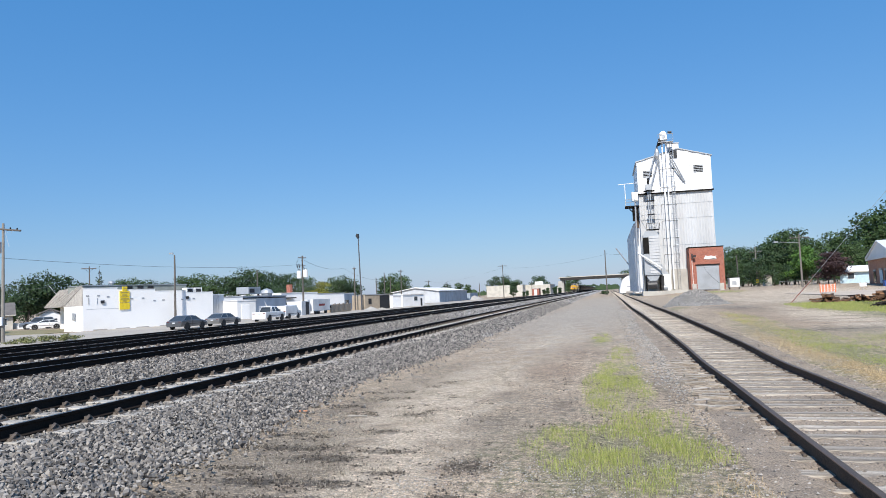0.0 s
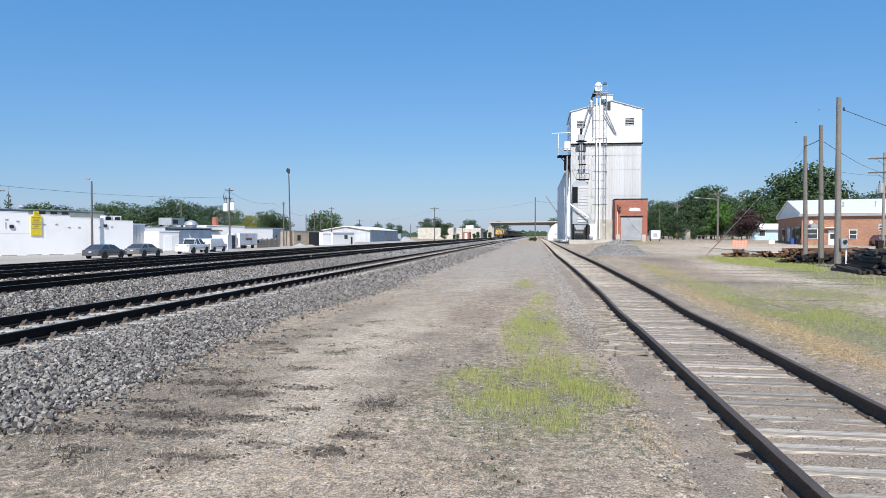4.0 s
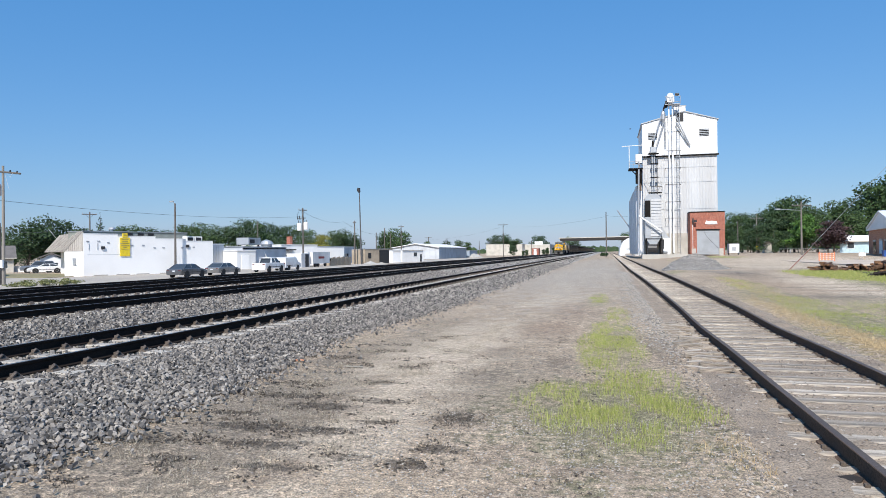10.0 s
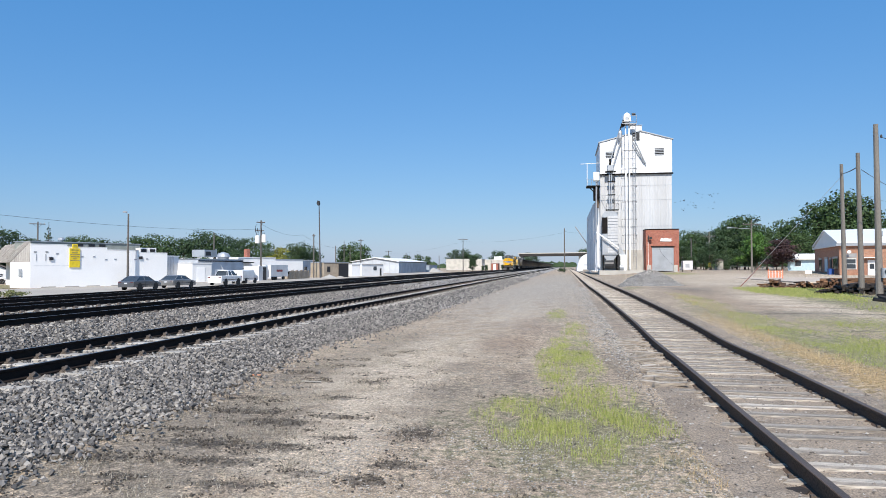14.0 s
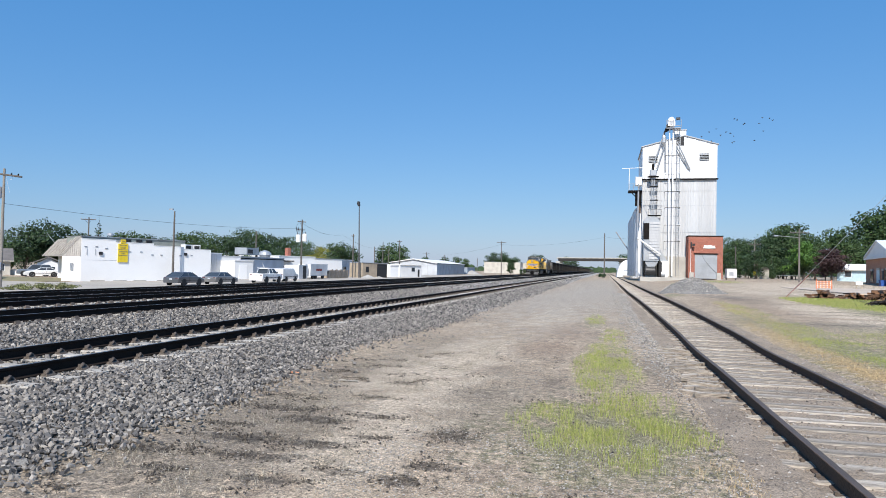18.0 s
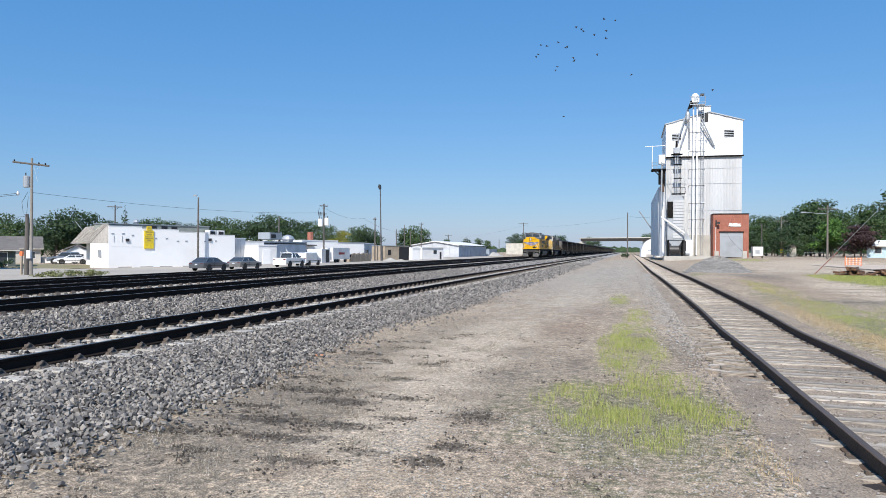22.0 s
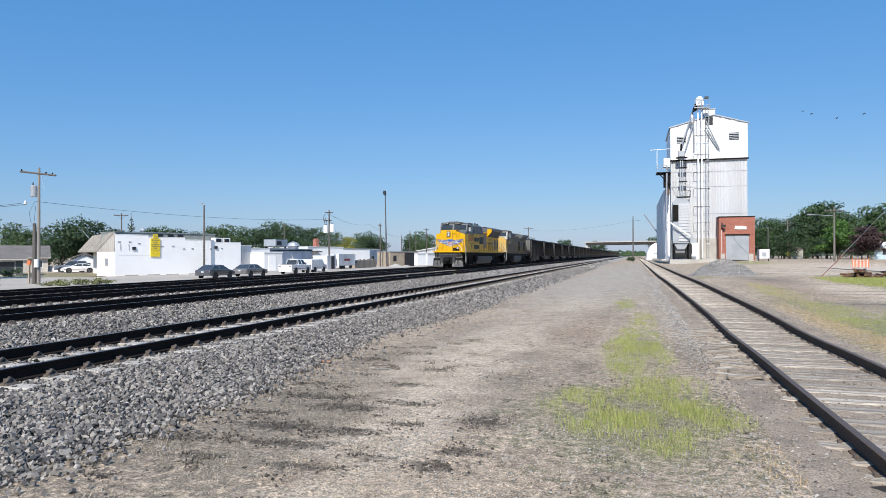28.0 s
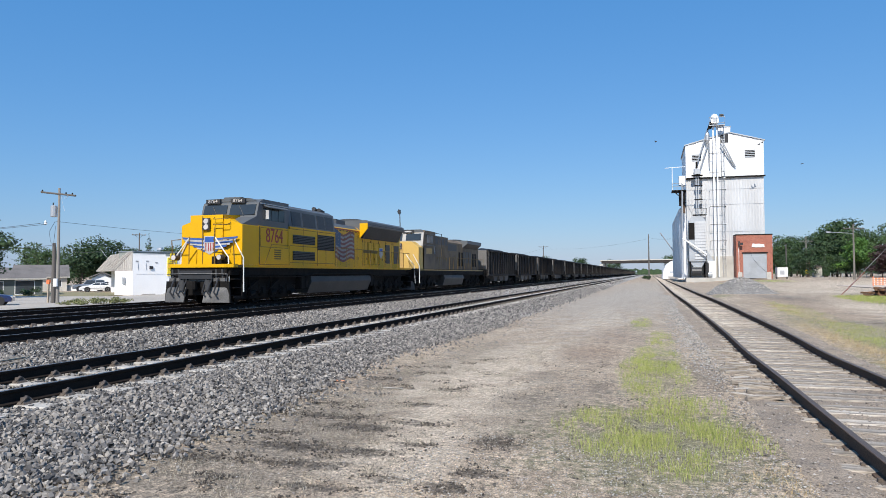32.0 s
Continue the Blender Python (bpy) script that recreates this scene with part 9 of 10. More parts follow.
def bed_places(n, x0, x1, y0, y1, near):
    x, y = rng.uniform(x0, x1, n), y0 + (y1 - y0) * rng.uniform(0, 1, n) ** near
    ok = np.ones(n, bool)
    for c in (T1, T2, T3, T4):
        d = np.abs(x - c)
        ok &= ~(np.abs(d - 0.7535) < 0.09)
        on_tie = (np.abs(((y + 4) / 0.61 + 0.5) % 1 - 0.5) < 0.24) & (d < 1.3)
        ok &= ~(on_tie & (rng.uniform(0, 1, n) < np.where(d < 1.02, np.where(y < 11, 0.5, 0.9), np.where(y < 11, 0.2, 0.85))))
    x, y = x[ok], y[ok]
    e = np.array([bed_edge(v) for v in y])
    keep = x < e + np.where(rng.uniform(0, 1, len(x)) < 0.10, rng.exponential(0.3, len(x)), rng.normal(0, 0.2, len(x))) - 0.03
    x, y = x[keep], y[keep]
    z = np.array([ground_z(a, b) for a, b in zip(x, y)])
    return np.stack([x, y, z + 0.012], 1)


def loose_stones(label, places, lo, hi, mat, seed, lift=0.3, name="ballast_stones"):
    s = rng.uniform(lo, hi, len(places)) * rng.uniform(0.75, 1.15, len(places))
    places = places.copy()
    places[:, 2] += s * (lift + (rng.uniform(-0.5, 0.9, len(places)) if lo > 0.02 else 0.0))
    make = stone_mesh if lo > 0.02 else chip_mesh
    tagged(new(name, make(name, places, s, mat, seed)), label, "stones", kind="stuff")


loose_stones("angular grey ballast stones on the near shoulder", bed_places(66000, -7.5, -3.4, 2.8, 24.0, 1.45), 0.0205, 0.034, M_STONE, 1)
loose_stones("angular grey ballast stones between the rails", bed_places(18000, -9.6, -7.2, 2.5, 40.0, 1.4), 0.022, 0.038, M_STONE, 2, 0.15)
loose_stones("angular grey ballast between the main tracks", bed_places(25000, -13.6, -9.4, 4.5, 50.0, 1.4), 0.026, 0.044, M_STONE, 3)
loose_stones("grey ballast stones along the far tracks", bed_places(15000, -25.0, -13.4, 8.0, 60.0, 1.3), 0.035, 0.055, M_STONE, 4, 0.2)
loose_stones("grey ballast stones further along the shoulder", bed_places(13500, -7.5, -3.6, 22.0, 90.0, 1.4), 0.03, 0.05, M_STONE, 6)
loose_stones("coarse grey ballast far along the tracks", bed_places(11000, -24.5, -5.0, 42.0, 170.0, 1.3), 0.05, 0.085, M_STONE, 7, 0.1)

heap = bpy.data.objects["gravel_pile"]
hv = np.array([v.co for v in heap.children[0].data.vertices]).reshape(17, 36, 3)
hr = np.random.default_rng(91)
hj, hi, hu = hr.integers(1, 16, 2600), hr.integers(0, 36, 2600), hr.uniform(0, 1, (2600, 1))
tagged(part("stones", stone_mesh("stones", hv[hj, hi] * (1 - hu) + hv[np.minimum(hj + 1, 16), (hi + 1) % 36] * hu + hr.normal(0, 0.025, (2600, 3)), hr.uniform(0.025, 0.05, 2600), M_PALEGRAVEL, 92), heap, "loose grey stones covering the heap"), kind="stuff")
M_CLIP = material("dusty_clip_steel", (0.125, 0.10, 0.082), 0.85, 0.0, 0.4, 6.0, 60)
M_PLATE = material("rusty_tie_plate", (0.115, 0.09, 0.07), 0.9, 0.0, 0.4, 6.0, 60)
# rail clips on the concrete ties
cl = Shape()
for k in range(150):
    y = -4 + 0.61 * k
    for s_ in (-0.7535, 0.7535):
        for a in (-1, 1):
            x, z = T1 + s_ + a * 0.125, T1_Z - 0.18
            cl.add([(x - 0.06, y - 0.085, z), (x + 0.06, y - 0.085, z), (x + 0.06, y + 0.085, z), (x - 0.06, y + 0.085, z), (x - 0.04, y - 0.07, z + 0.035), (x + 0.04, y - 0.07, z + 0.035), (x + 0.04, y + 0.07, z + 0.035), (x - 0.04, y + 0.07, z + 0.035)], [(4, 5, 6, 7), (0, 1, 5, 4), (1, 2, 6, 5), (2, 3, 7, 6), (3, 0, 4, 7)], M_CLIP)
            arch = [(x + a * 0.03 * math.sin(2.0 * u), y - 0.075 * math.cos(u), z + 0.02 + 0.06 * math.sin(u)) for u in [math.pi * j / 6 for j in range(7)]]
            cl.path(arch, 0.022, M_CLIP, 5)
            cl.box(x - a * 0.03 - 0.03, x - a * 0.03 + 0.03, y - 0.035, y + 0.035, z + 0.03, z + 0.075, M_CLIP, 0.01)
for c_, cz in ((T2, T2_Z), (T3, T3_Z), (T4, T3_Z)):
    for k in range(100):
        y = 4 + 0.61 * k
        for x in (c_ - 0.64, c_ + 0.87):
            z = cz - 0.235
            cl.add([(x - 0.07, y - 0.1, z), (x + 0.07, y - 0.1, z), (x + 0.07, y + 0.1, z), (x - 0.07, y + 0.1, z), (x, y - 0.06, z + 0.11), (x, y + 0.06, z + 0.11)], [(0, 1, 4), (2, 3, 5), (1, 2, 5, 4), (3, 0, 4, 5)], M_CLIP)
tagged(new("rail_clips", cl.mesh("rail_clips")), "dusty rail clips along the main tracks", "rail clips", kind="stuff")
pl = Shape()
for y in spur_ys[:150]:
    for s_ in (-0.7535, 0.7535):
        x, z = spur_x(y) + s_, spur_z(y) - 0.143
        pl.box(x - 0.115, x + 0.115, y - 0.08, y + 0.08, z - 0.012, z + 0.002, M_PLATE)
        for a in (-1, 1):
            pl.box(x + a * 0.095 - 0.018, x + a * 0.095 + 0.018, y - 0.05 * a - 0.02, y - 0.05 * a + 0.02, z + 0.004, z + 0.03, M_PLATE)
tagged(new("tie_plates", pl.mesh("tie_plates")), "rusty tie plates and spikes along the spur", "tie plates", kind="stuff")


# ---- the yard's loose cover ----
def scatter(n, inside, box, seed):
    r = np.random.default_rng(seed)
    x, y = r.uniform(box[0], box[1], n), r.uniform(box[2], box[3], n)
    ok = np.array([inside(a, b) for a, b in zip(x, y)]) > r.uniform(0, 1, n)
    x, y = x[ok], y[ok]
    return np.stack([x, y, np.array([ground_z(a, b) for a, b in zip(x, y)])], 1)


def blades(name, label, places, h0, h1, w, mat, seed, lean=0.35, category="grass"):
    r = np.random.default_rng(seed)
    n = len(places)
    a = r.uniform(0, 2 * np.pi, n)
    h = r.uniform(h0, h1, n)
    side = np.stack([np.cos(a), np.sin(a), 0 * a], 1) * (w * r.uniform(0.6, 1.4, n))[:, None]
    b = r.uniform(0, 2 * np.pi, n)
    bend = np.stack([np.cos(b), np.sin(b), 0 * b], 1) * (h * r.uniform(0, lean, n))[:, None]
    up = np.stack([0 * h, 0 * h, h], 1)
    v = np.stack([places - side - [0, 0, 0.01], places + side - [0, 0, 0.01], places + side * 0.7 + bend * 0.4 + up * 0.55, places + bend + up, places - side * 0.7 + bend * 0.4 + up * 0.55], 1)
    f = np.array([[0, 1, 2, 4], [4, 2, 3, 3]])
    quads = np.stack([np.arange(n) * 5 + k for k in (0, 1, 2, 4)], 1)
    tris = np.stack([np.arange(n) * 5 + k for k in (4, 2, 3)], 1)
    me = bpy.data.meshes.new(name)
    me.vertices.add(5 * n)
    me.vertices.foreach_set("co", v.astype(np.float32).ravel())
    idx = np.concatenate([quads.ravel(), tris.ravel()]).astype(np.int32)
    me.loops.add(len(idx))
    me.loops.foreach_set("vertex_index", idx)
    me.polygons.add(2 * n)
    me.polygons.foreach_set("loop_start", np.concatenate([np.arange(n) * 4, 4 * n + np.arange(n) * 3]).astype(np.int32))
    me.polygons.foreach_set("use_smooth", np.zeros(2 * n, bool))
    me.materials.append(mat)
    me.update(calc_edges=True)
    tagged(new(name, me), label, category, kind="stuff")


M_GRASS = leaf_mat("yellow_green_grass", (0.185, 0.225, 0.052), (0.29, 0.325, 0.08), (0.42, 0.41, 0.165))
M_STRAW = leaf_mat("dry_grass", (0.08, 0.07, 0.052), (0.28, 0.245, 0.185), (0.54, 0.49, 0.40))
M_GOLD = leaf_mat("golden_dry_grass", (0.30, 0.21, 0.105), (0.43, 0.32, 0.175), (0.54, 0.43, 0.26))


def ell(x, y, cx, cy, rx, ry, turn=0.0):
    c, s = math.cos(turn), math.sin(turn)
    dx, dy = x - cx, y - cy
    u, v = (c * dx + s * dy) / rx, (-s * dx + c * dy) / ry
    k = 1.25 - (u * u + v * v) - 0.7 * max(0.0, noise.noise((x * 1.6, y * 1.0, 4)) + 0.15)
    return min(max(k, 0.0), 1.0)


def green_in(x, y):
    thin = 0.42 + 1.1 * noise.noise((x * 2.2, y * 1.3, 11)) + 0.5 * noise.noise((x * 6, y * 4, 13))
    return thin * max(1.1 * ell(x, y, 0.0, 7.7, 1.1, 1.6), 1.0 * ell(x, y, 0.35, 8.4, 0.65, 2.2), 0.75 * ell(x, y, 0.05, 12.8, 0.6, 3.8), 0.3 * ell(x, y, -0.3, 23, 0.35, 2.4), 0.35 * ell(x, y, 0.2, 18, 0.4, 2.5))


blades("grass_patch", "sparse yellow-green grass growing in the yard", scatter(330000, green_in, (-1.8, 1.7, 4.8, 28), 3), 0.015, 0.10, 0.0024, M_GRASS, 1, 0.7)
blades("grass_patch", "thin pale grass fringe round the green patch", scatter(22000, lambda x, y: 0.6 * max(ell(x, y, 0.0, 6.6, 1.2, 1.6), ell(x, y, 0.0, 8, 1.3, 2.8)), (-2, 2, 4.2, 12), 4), 0.008, 0.035, 0.0025, M_STRAW, 2, 2.2)


def straw_in(x, y):
    return max(0.0, 0.08 + noise.noise((x * 1.1, y * 0.9, 2)) * 1.5 + 0.7 * noise.noise((x * 4, y * 4, 6))) * (1.0 if x < -2.3 else 0.35)


def clod_in(x, y):
    """Where dead mats of weeds and dark crumbs lie."""
    k = max(math.exp(-((x - cx) / rx) ** 2 - ((y - cy) / ry) ** 2) for cx, cy, rx, ry, col, w in PLACES if col == DARK and cx < 1 and ry < 0.5)
    k = max(k, 0.5 * smooth01(0.1, 0.4, noise.noise((x * 1.7, y * 2.6, 61))) * (1.0 if x < -2.6 else 0.25))
    return 1.6 * k * (0.5 + 1.2 * noise.noise((x * 7, y * 9, 62)))


blades("dry_grass", "matted dry grass beside the ballast", scatter(150000, straw_in, (-5.0, -0.8, 3.4, 18), 5), 0.006, 0.024, 0.0022, M_STRAW, 3, 2.6, "dry grass")
M_CRUMB = island_material("dark_soil_crumbs", [(0.0, (0.03, 0.025, 0.021)), (1.0, (0.17, 0.14, 0.11)), (0.5, (0.07, 0.058, 0.048))])
M_DEAD = leaf_mat("dead_weeds", (0.035, 0.028, 0.022), (0.085, 0.068, 0.05), (0.20, 0.165, 0.12))
CLODS = scatter(130000, clod_in, (-5.0, 0.6, 3.6, 14), 71)
blades("dry_grass", "tufts of pale dead grass beside the ballast", scatter(60000, lambda x, y: 1.4 * max(0.0, noise.noise((x * 2.3, y * 2.3, 81)) - 0.05 + 0.5 * noise.noise((x * 8, y * 8, 82))) * smooth01(-1.6, -2.8, x), (-5.0, -1.6, 4.0, 14), 83), 0.012, 0.05, 0.0022, M_STRAW, 84, 1.6, "dry grass")
loose_stones("dark crumbs of soil and cinders on the dirt", CLODS[::2], 0.007, 0.019, M_CRUMB, 72, 0.4, "soil_crumbs")
blades("dead_weeds", "dark dead mats of weeds on the dirt", CLODS[1::2], 0.012, 0.045, 0.003, M_DEAD, 73, 2.0, "weeds")
blades("dry_grass", "golden dry grass along the spur rails", scatter(60000, lambda x, y: 1.0 * max(ell(x, y, 1.55, 8.6, 0.22, 0.45), ell(x, y, 1.5, 5.85, 0.6, 0.35), ell(x, y, 4.75, 12.5, 0.45, 4.0), 0.8 * ell(x, y, 4.6, 19, 0.45, 6), 0.5 * ell(x, y, 5.4, 28, 0.6, 9)), (0.7, 6.5, 4.5, 40), 6), 0.015, 0.075, 0.004, M_GOLD, 4, 1.2, "dry grass")
blades("dry_grass", "golden dry tufts beside the near spur rail", scatter(9000, lambda x, y: (0.5 + 0.9 * noise.noise((x * 3, y * 3, 37))) * max(ell(x, y, 1.45, 5.9, 0.6, 0.35), ell(x, y, 1.6, 8.6, 0.22, 0.4), 0.5 * ell(x, y, 1.0, 6.4, 0.5, 0.4)), (0.5, 2.2, 5.3, 9.2), 38), 0.012, 0.06, 0.003, M_GOLD, 39, 1.6, "dry grass")


def right_green(x, y):
    return (0.5 + 0.8 * noise.noise((x * 1.1, y * 0.6, 21))) * max(1.5 * ell(x, y, 6.2, 14.5, 1.2, 4.4, 0.0), 0.9 * ell(x, y, 5.6, 20, 0.9, 6.5), 0.6 * ell(x, y, 8.4, 20, 2.2, 3.2), 0.5 * ell(x, y, 8.4, 12.5, 1.6, 2.0), 0.45 * ell(x, y, 5.6, 31, 0.8, 7))


blades("grass_patch", "green grass beyond the spur track", scatter(300000, right_green, (3.7, 11, 7, 42), 7), 0.012, 0.05, 0.0045, M_GRASS, 5, 0.9)


def strip_green(x, y):
    return (0.55 + 0.8 * noise.noise((x * 0.8, y * 0.5, 31))) * max(ell(x, y, 11.8, 25, 1.5, 7, 0.0), ell(x, y, 12.5, 40, 2.2, 9, 0.0), 0.9 * ell(x, y, 14.5, 22.5, 3.2, 2.2), 0.5 * ell(x, y, 10, 92, 3.0, 3), 0.6 * ell(x, y, 15.5, 100, 3, 6))


blades("grass_patch", "rough green grass round the tie piles", scatter(130000, strip_green, (6, 19, 18, 108), 8), 0.03, 0.11, 0.009, M_GRASS, 6)
blades("weeds", "thin weeds along the dirt road", scatter(9000, lambda x, y: 0.3 * max(0, noise.noise((x * 0.5, y * 0.4, 44)) + 0.1), (4, 40, 22, 70), 9), 0.03, 0.1, 0.01, M_STRAW, 7, 0.8, "weeds")


blades("grass_patch", "bright green grass in front of the brown ties", scatter(60000, lambda x, y: (0.6 + 0.8 * noise.noise((x * 0.9, y * 0.5, 35))) * 1.3 * max(ell(x, y, 12.0, 39, 2.2, 8), ell(x, y, 13.2, 45, 2.8, 2.4)), (9.2, 16.5, 29, 49), 18), 0.03, 0.1, 0.009, M_GRASS, 16)


def pebble_in(x, y):
    return 0.55 + 0.8 * noise.noise((x * 0.9, y * 0.6, 51))


loose_stones("small pale pebbles strewn over the dirt", scatter(20000, pebble_in, (-4.6, 1.9, 3.2, 20), 10), 0.004, 0.013, M_PEBBLE, 8, 0.4, "pebbles")
loose_stones("pale gravel along the spur track", scatter(15000, lambda x, y: 0.9 if x < 1.75 else 0.25, (0.9, 3.6, 4.0, 34), 11), 0.008, 0.022, M_PEBBLE, 9, 0.3, "gravel")
sb = scatter(14000, lambda x, y: 0.9, (0.95, 4.4, 4.0, 30), 21)
sb[:, 2] = [spur_z(b) - 0.143 + spur_fill(a - spur_x(b), b) for a, b in zip(sb[:, 0], sb[:, 1])]
keep = np.abs(np.abs(sb[:, 0] - np.array([spur_x(b) for b in sb[:, 1]])) - 0.7535) > 0.09
loose_stones("loose gravel and splinters between the spur's ties", sb[keep], 0.006, 0.02, M_PEBBLE, 22, 0.3, "gravel")
loose_stones("pale grey gravel strip beside the spur", scatter(25000, lambda x, y: smooth01(9, 17, y) * (0.35 + 0.65 * smooth01(0.55, 1.1, x)) * (0.75 + 0.6 * noise.noise((x * 2, y, 3))), (0.45, 1.85, 9, 46), 31), 0.010, 0.026, M_PALEGRAVEL, 32, 0.35, "gravel")
loose_stones("fine pale chips strewn over the near dirt", scatter(12000, lambda x, y: 0.75 + 0.9 * noise.noise((x * 1.3, y * 1.3, 77)), (-2.2, 2.0, 3.2, 7.2), 33), 0.004, 0.012, M_PALEGRAVEL, 34, 0.35, "gravel")
loose_stones("scattered gravel beyond the spur", scatter(9000, lambda x, y: 0.4, (3.6, 9, 6, 30), 12), 0.006, 0.018, M_PEBBLE, 10, 0.4, "gravel")
for i, (x, y, w, d, a) in enumerate(((1.50, 7.40, 0.15, 0.09, 8), (1.50, 6.45, 0.14, 0.06, -12), (1.56, 6.87, 0.12, 0.07, 20), (1.75, 5.85, 0.14, 0.05, -30), (1.66, 12.4, 0.3, 0.12, 5), (1.60, 13.0, 0.25, 0.1, -4), (1.70, 11.6, 0.22, 0.1, 9))):
    r = random.Random(i)
    pts = [(w * math.cos(k * 0.785 + 0.2) * r.uniform(0.8, 1.1), d * math.sin(k * 0.785 + 0.2) * r.uniform(0.8, 1.15)) for k in range(8)]
    o = new("broken_slab", Shape().prism(pts, "z", -0.03, 0.035, M_CONC if i < 4 else M_OLDWOOD).mesh("broken_slab"))
    o.matrix_basis = pose(x, y, ground_z(x, y) + 0.012, r.uniform(-4, 4), r.uniform(-4, 4), a)
    tagged(o, "flat pale broken slab beside the spur rail" if i < 4 else "splintered old tie end beside the rail", "slab")
rs = random.Random(17)
for i in range(26):
    y = 10.4 + 0.24 * i + rs.uniform(-0.06, 0.06)
    w, d = rs.uniform(0.10, 0.30), rs.uniform(0.03, 0.07)
    x = spur_x(y) - 1.0 - rs.uniform(0.05, 0.45)
    pts = [(-w, -d), (w * 0.7, -d * rs.uniform(0.6, 1.0)), (w, d * rs.uniform(-0.3, 0.3)), (w * 0.8, d), (-w * 0.6, d * rs.uniform(0.7, 1.1)), (-w * 1.05, 0)]
    o = new("splinter", Shape().prism(pts, "z", -0.03, rs.uniform(0.015, 0.05), M_OLDWOOD).mesh("splinter"))
    o.matrix_basis = pose(x, y, max(ground_z(x, y), spur_z(y) - 0.143 + spur_fill(x - spur_x(y), y)) + 0.012, rs.uniform(-6, 6), rs.uniform(-6, 6), rs.uniform(-18, 18))
    tagged(o, "splintered grey piece of an old railway tie", "wood scrap", group="tie splinters beside the spur")
ck = new("asphalt_chunk", Shape().prism([(-0.11, -0.06), (0.06, -0.075), (0.12, -0.02), (0.09, 0.06), (-0.05, 0.07), (-0.12, 0.02)], "z", -0.02, 0.05, M_TARWOOD).mesh("asphalt_chunk"))
ck.matrix_basis = pose(1.76, 5.78, ground_z(1.76, 5.78) + 0.05, 4, -6, 15)
tagged(ck, "black broken chunk of asphalt beside the spur rail", "rubble")
M_ROCK = material("weathered_rock", (0.26, 0.25, 0.235), 0.95, 0, 0.3, 8, 60, 0.4)
for i, (x, y, s) in enumerate(((-4.75, 4.75, 0.08), (-4.65, 4.35, 0.06), (-4.4, 4.9, 0.05), (-4.5, 5.35, 0.05), (-4.79, 5.78, 0.05), (-5.16, 9.1, 0.06), (-4.2, 9.2, 0.035))):
    o = new("boulder", stone_mesh("boulder", np.zeros((1, 3)), np.array([s * 0.65]), M_ROCK, 40 + i))
    o.location = (x, y, ground_z(x, y) + s * 0.3)
    tagged(o, "pale loose rock at the foot of the ballast", "rock")
tw = thing("plastic_scrap", "small orange plastic scrap on the dirt", "litter", (-4.86, 10.06, ground_z(-4.86, 10.06) + 0.02))
part("scrap", Shape().prism([(-0.09, -0.02), (0.02, -0.03), (0.1, 0.0), (0.03, 0.025), (-0.07, 0.02)], "z", 0, 0.015, material("faded_orange_plastic", (0.62, 0.29, 0.16), 0.7, 0, 0.2)), tw)
sk = thing("stick", "pale stick lying on the dirt", "stick")
part("twig", Shape().tube((-3.95, 9.75, ground_z(-3.9, 9.7) + 0.015), (-3.62, 9.68, ground_z(-3.6, 9.7) + 0.015), 0.012, M_CONC, 6), sk)
br = thing("branch", "dry forked branch lying on the ballast", "branch")
part("bough", Shape().path([(-10.6, 9.4, 0.30), (-10.3, 8.6, 0.33), (-10.2, 8.0, 0.30), (-10.5, 7.4, 0.29)], 0.02, M_TANWOOD, 6), br)
part("fork", Shape().path([(-10.6, 9.4, 0.30), (-10.0, 8.7, 0.32), (-10.1, 7.9, 0.29)], 0.013, M_TANWOOD, 6), br)

# ---- pigeons ----
M_BIRD = material("dark_feathers", (0.05, 0.052, 0.06), 0.7, 0, 0.2)


def bird(seed):
    t = thing("pigeon", "dark grey pigeon in flight", "bird", group="pigeons round the elevator")
    part("body", Shape().lathe([(0.01, -0.17), (0.05, -0.1), (0.065, 0.0), (0.045, 0.1), (0.035, 0.14), (0.01, 0.2)], (0, 0, 0), M_BIRD, "y", 8).prism([(-0.05, -0.28), (0.05, -0.28), (0.02, -0.12), (-0.02, -0.12)], "z", -0.008, 0.008, M_BIRD), t)
    ws = []
    for a in (-1, 1):
        w = part("wing", Shape().prism([(a * 0.03, 0.08), (a * 0.2, 0.11), (a * 0.36, -0.02), (a * 0.18, -0.07), (a * 0.03, -0.08)], "z", -0.008, 0.008, M_BIRD), t)
        ws.append((w, a))
    return t, ws


BIRDS = [bird(k) for k in range(24)]


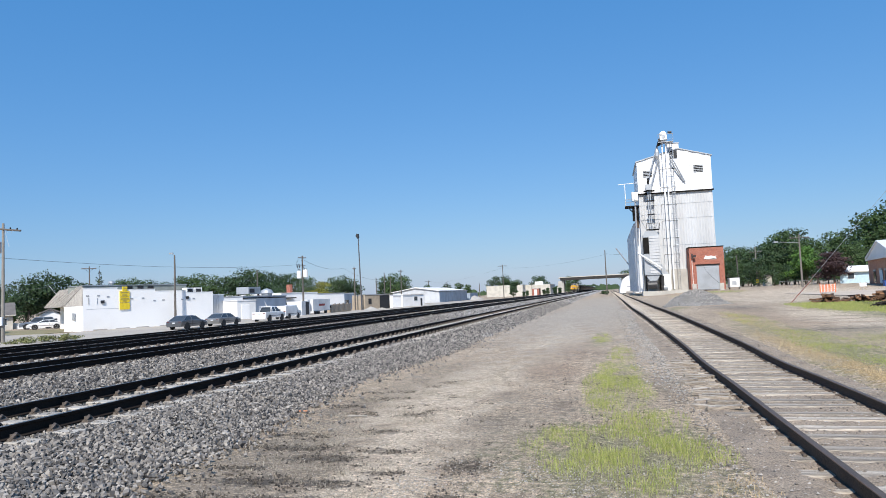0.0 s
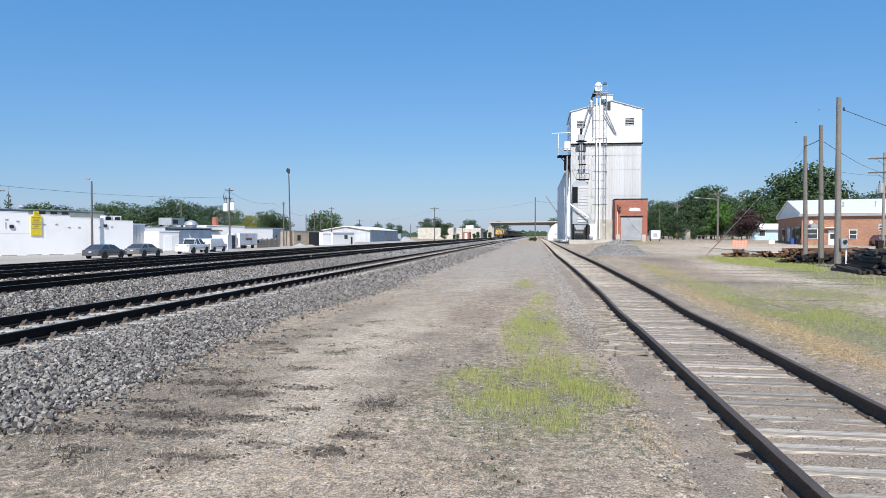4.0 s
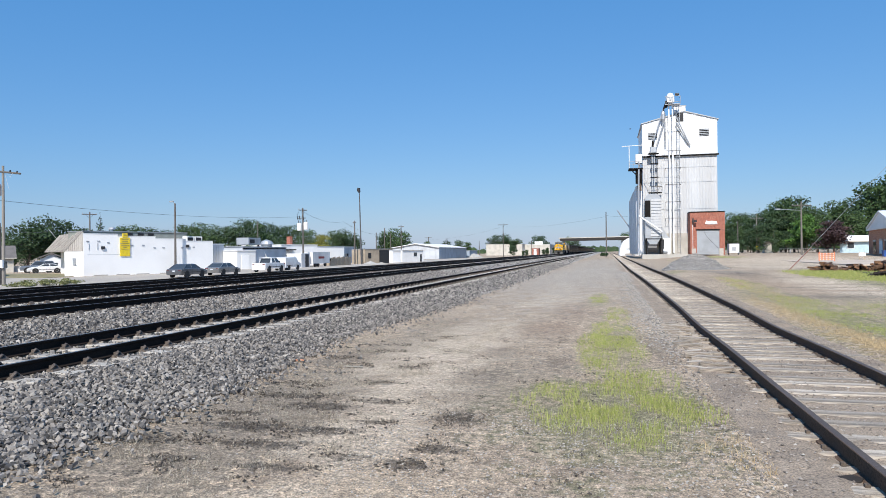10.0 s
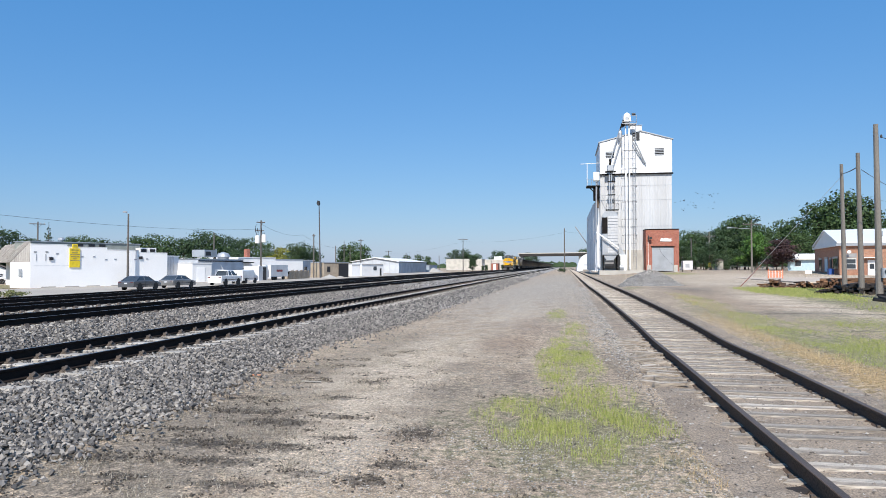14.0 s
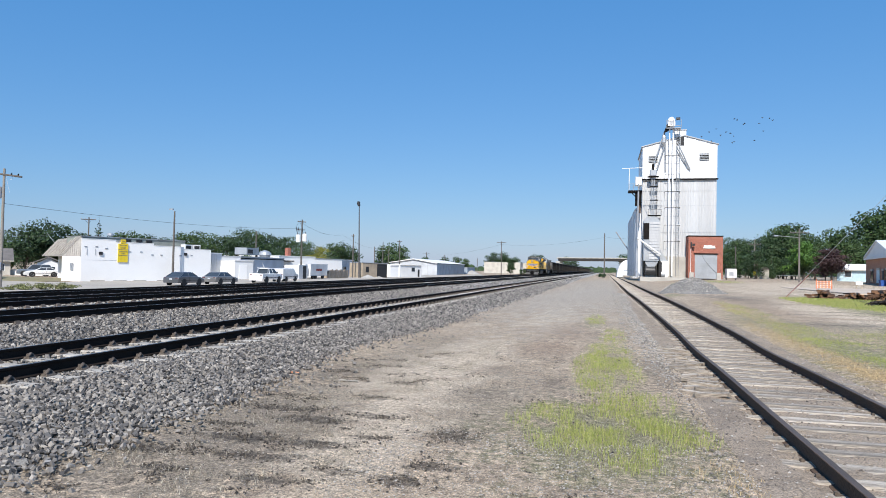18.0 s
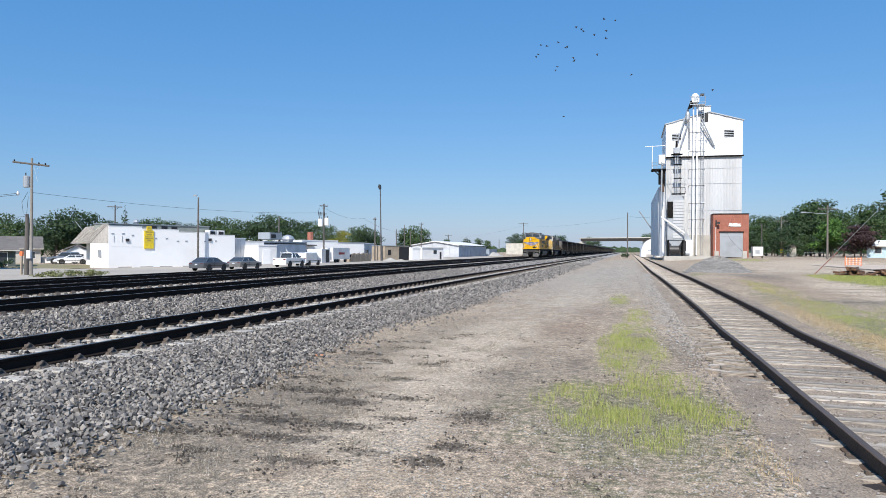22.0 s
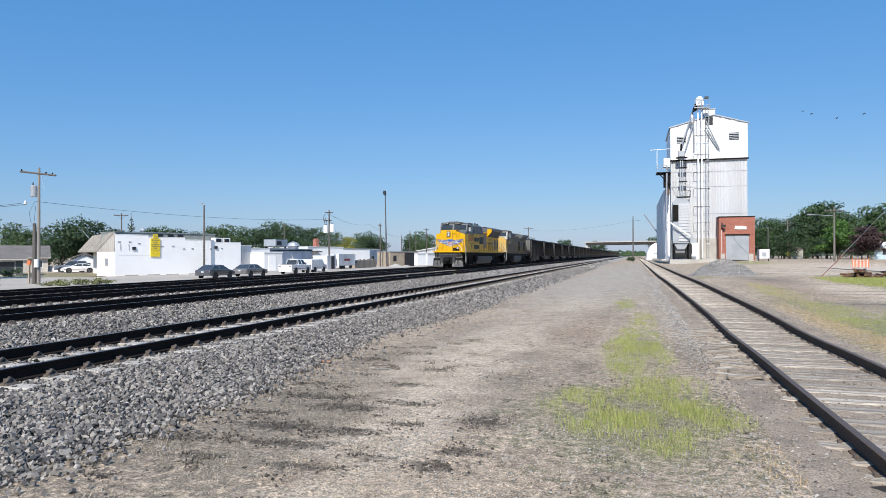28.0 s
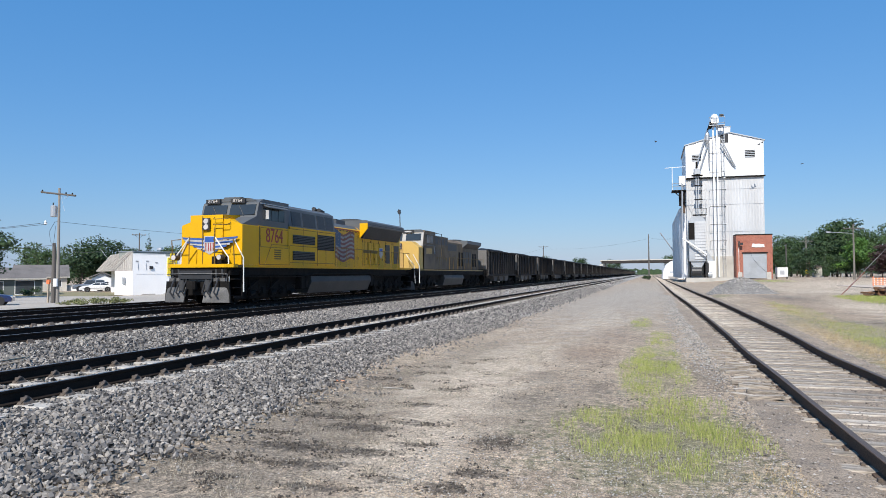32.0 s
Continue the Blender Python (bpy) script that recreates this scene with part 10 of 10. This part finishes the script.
def bird_motions():
    r = random.Random(8)
    # the flock's centre: it rises from beyond the trees, rounds the elevator and leaves over the yard
    course = [(0, 70, 262, 2.5), (12, 70, 262, 2.5), (13.2, 52, 250, 14), (14, 42, 230, 22.8), (15, 49, 200, 22.9), (16.3, 44, 172, 28), (17.5, 32.6, 155, 32.1), (18, 25.9, 150, 31.5), (18.5, 18.5, 148, 33), (19, 13.2, 146, 35.8), (19.5, 6.5, 140, 32.6), (20, -1.5, 134, 31.7), (20.5, -4.8, 127, 31.1), (21, -8.2, 119, 31.6), (21.5, -10.5, 112, 30.6), (22.0, -8, 103, 33), (22.5, -4.5, 95, 34.2), (23.0, 3.6, 95, 33.2), (23.5, 11.6, 95, 34.6), (24.0, 19.5, 95, 30.2), (24.5, 25, 96, 29.5), (25.0, 29, 98, 28.5), (25.6, 37, 101, 28), (26.4, 52, 106, 24), (28, 80, 120, 20), (32, 150, 160, 22)]
    strays = [[(0, 62, 135, 20), (3, 50, 135, 23), (6, 40.1, 135, 23), (7, 30.4, 135, 26.8), (9, 12.7, 135, 27.5), (11, 0.7, 132, 22.5), (12, 2.7, 130, 25.6), (13, 8.0, 130, 28.4), (14, 22, 133, 14), (15, 36.4, 135, 17.8), (17, 30, 130, 22), (20, -12, 125, 22), (22, -10, 108, 23), (23, -9, 106, 21.5), (24, 10, 108, 20), (25, 20.4, 110, 21.3), (25.5, 27.8, 110, 18.4), (26.5, 30, 110, 22), (27.5, 26.6, 110, 23.5), (28, 24, 110, 22.9), (29, 18.5, 110, 22.2), (30, 19.5, 110, 20.7), (31, 17.1, 109, 19.5), (32, 15.7, 109, 20.8)],
              [(0, 66, 135, 22), (3, 54, 135, 25), (6, 46.3, 135, 26.1), (7, 39.4, 135, 31.7), (9, 22.7, 135, 30), (11, 3.9, 132, 23.2), (12, 4.4, 130, 25.8), (13, 9.3, 130, 28.2), (14, 26.6, 133, 15), (15, 39.2, 135, 18.8), (17, 32, 130, 23), (20, -7, 125, 27), (22, 12, 108, 26), (23, 18.2, 110, 18), (24, 20, 110, 19), (25, 21.2, 110, 20.9), (25.5, 25.7, 110, 27), (26.5, 22, 110, 20), (27.5, 17.9, 110, 16), (28, 25.2, 110, 22.5), (29, 21.8, 110, 21.2), (30, 20.3, 110, 20.9), (31, 18.8, 109, 19.1), (32, 16.1, 109, 21)],
              [(0, 72, 262, 2.5), (12, 72, 262, 2.5), (14, 46, 225, 20), (15, 44, 195, 20), (17.5, 38, 155, 34), (19, 20, 146, 33), (21, -4, 118, 26), (23, 8, 98, 30), (24.5, 18.9, 110, 17.7), (25, 26.5, 110, 17.8), (25.5, 34.2, 110, 24.2), (26.5, 31, 110, 23.5), (27.5, 27.6, 110, 23.3), (28, 32, 110, 22.1), (29, 24.7, 110, 21), (30, 24.1, 110, 23.1), (31, 20.3, 110, 16.4), (32, 21.6, 110, 17.8)],
              [(0, 68, 262, 2.5), (12, 68, 262, 2.5), (14, 40, 225, 21), (15, 52, 195, 24), (17.5, 29, 155, 31), (19, 9, 146, 34), (21, -12, 118, 29), (23, 0, 98, 32), (24.5, 15.1, 110, 16.2), (25, 20.8, 110, 16.3), (26.3, 24, 110, 19), (27.5, 18.6, 110, 18.8), (28, 28.4, 110, 21.6), (29, 30.9, 110, 24.4), (30, 24.9, 110, 21.9), (30.6, 12, 108, 25.5), (31, 0.7, 108, 20.4), (32, 1.1, 108, 22)]]
    for i, (t, wings) in enumerate(BIRDS):
        if i < 20:
            o = (r.uniform(-6.5, 6.5), r.uniform(-5, 5), r.uniform(-3.6, 3.6))
            d = r.uniform(-0.15, 0.15)
            rows = []
            for k, (s, x, y, z) in enumerate(course):
                rest = s < 13
                q = 0.25 if rest else 1.0
                rows.append((s, pose(x + o[0] * q + (0 if rest else d * 4), y + o[1] * q, z + (abs(o[2]) * 0.3 if rest else o[2]), 0, 0, -90 if s >= 22.2 else (75 if s > 13.5 else 30))))
        else:
            rows = [(s, pose(x, y, z, 0, 0, -60)) for s, x, y, z in strays[i - 20]]
        walk(t, rows)
        ph = r.uniform(0, 6.28)
        for w, a in wings:
            flap = [(0.0, pose(0, 0, 0, 0, a * 12, 0)), (5.8 if i > 19 else 12.9, pose(0, 0, 0, 0, a * 12, 0))] + [(s_, pose(0, 0, 0, 0, -a * 38 * math.sin(ph + 23 * s_), 0)) for s_ in [(60 if i > 19 else 130) / 10 + 0.1 * k for k in range(261 if i > 19 else 191)]]
            walk(w, flap)

def motions():
    train_motions()
    bird_motions()


motions()
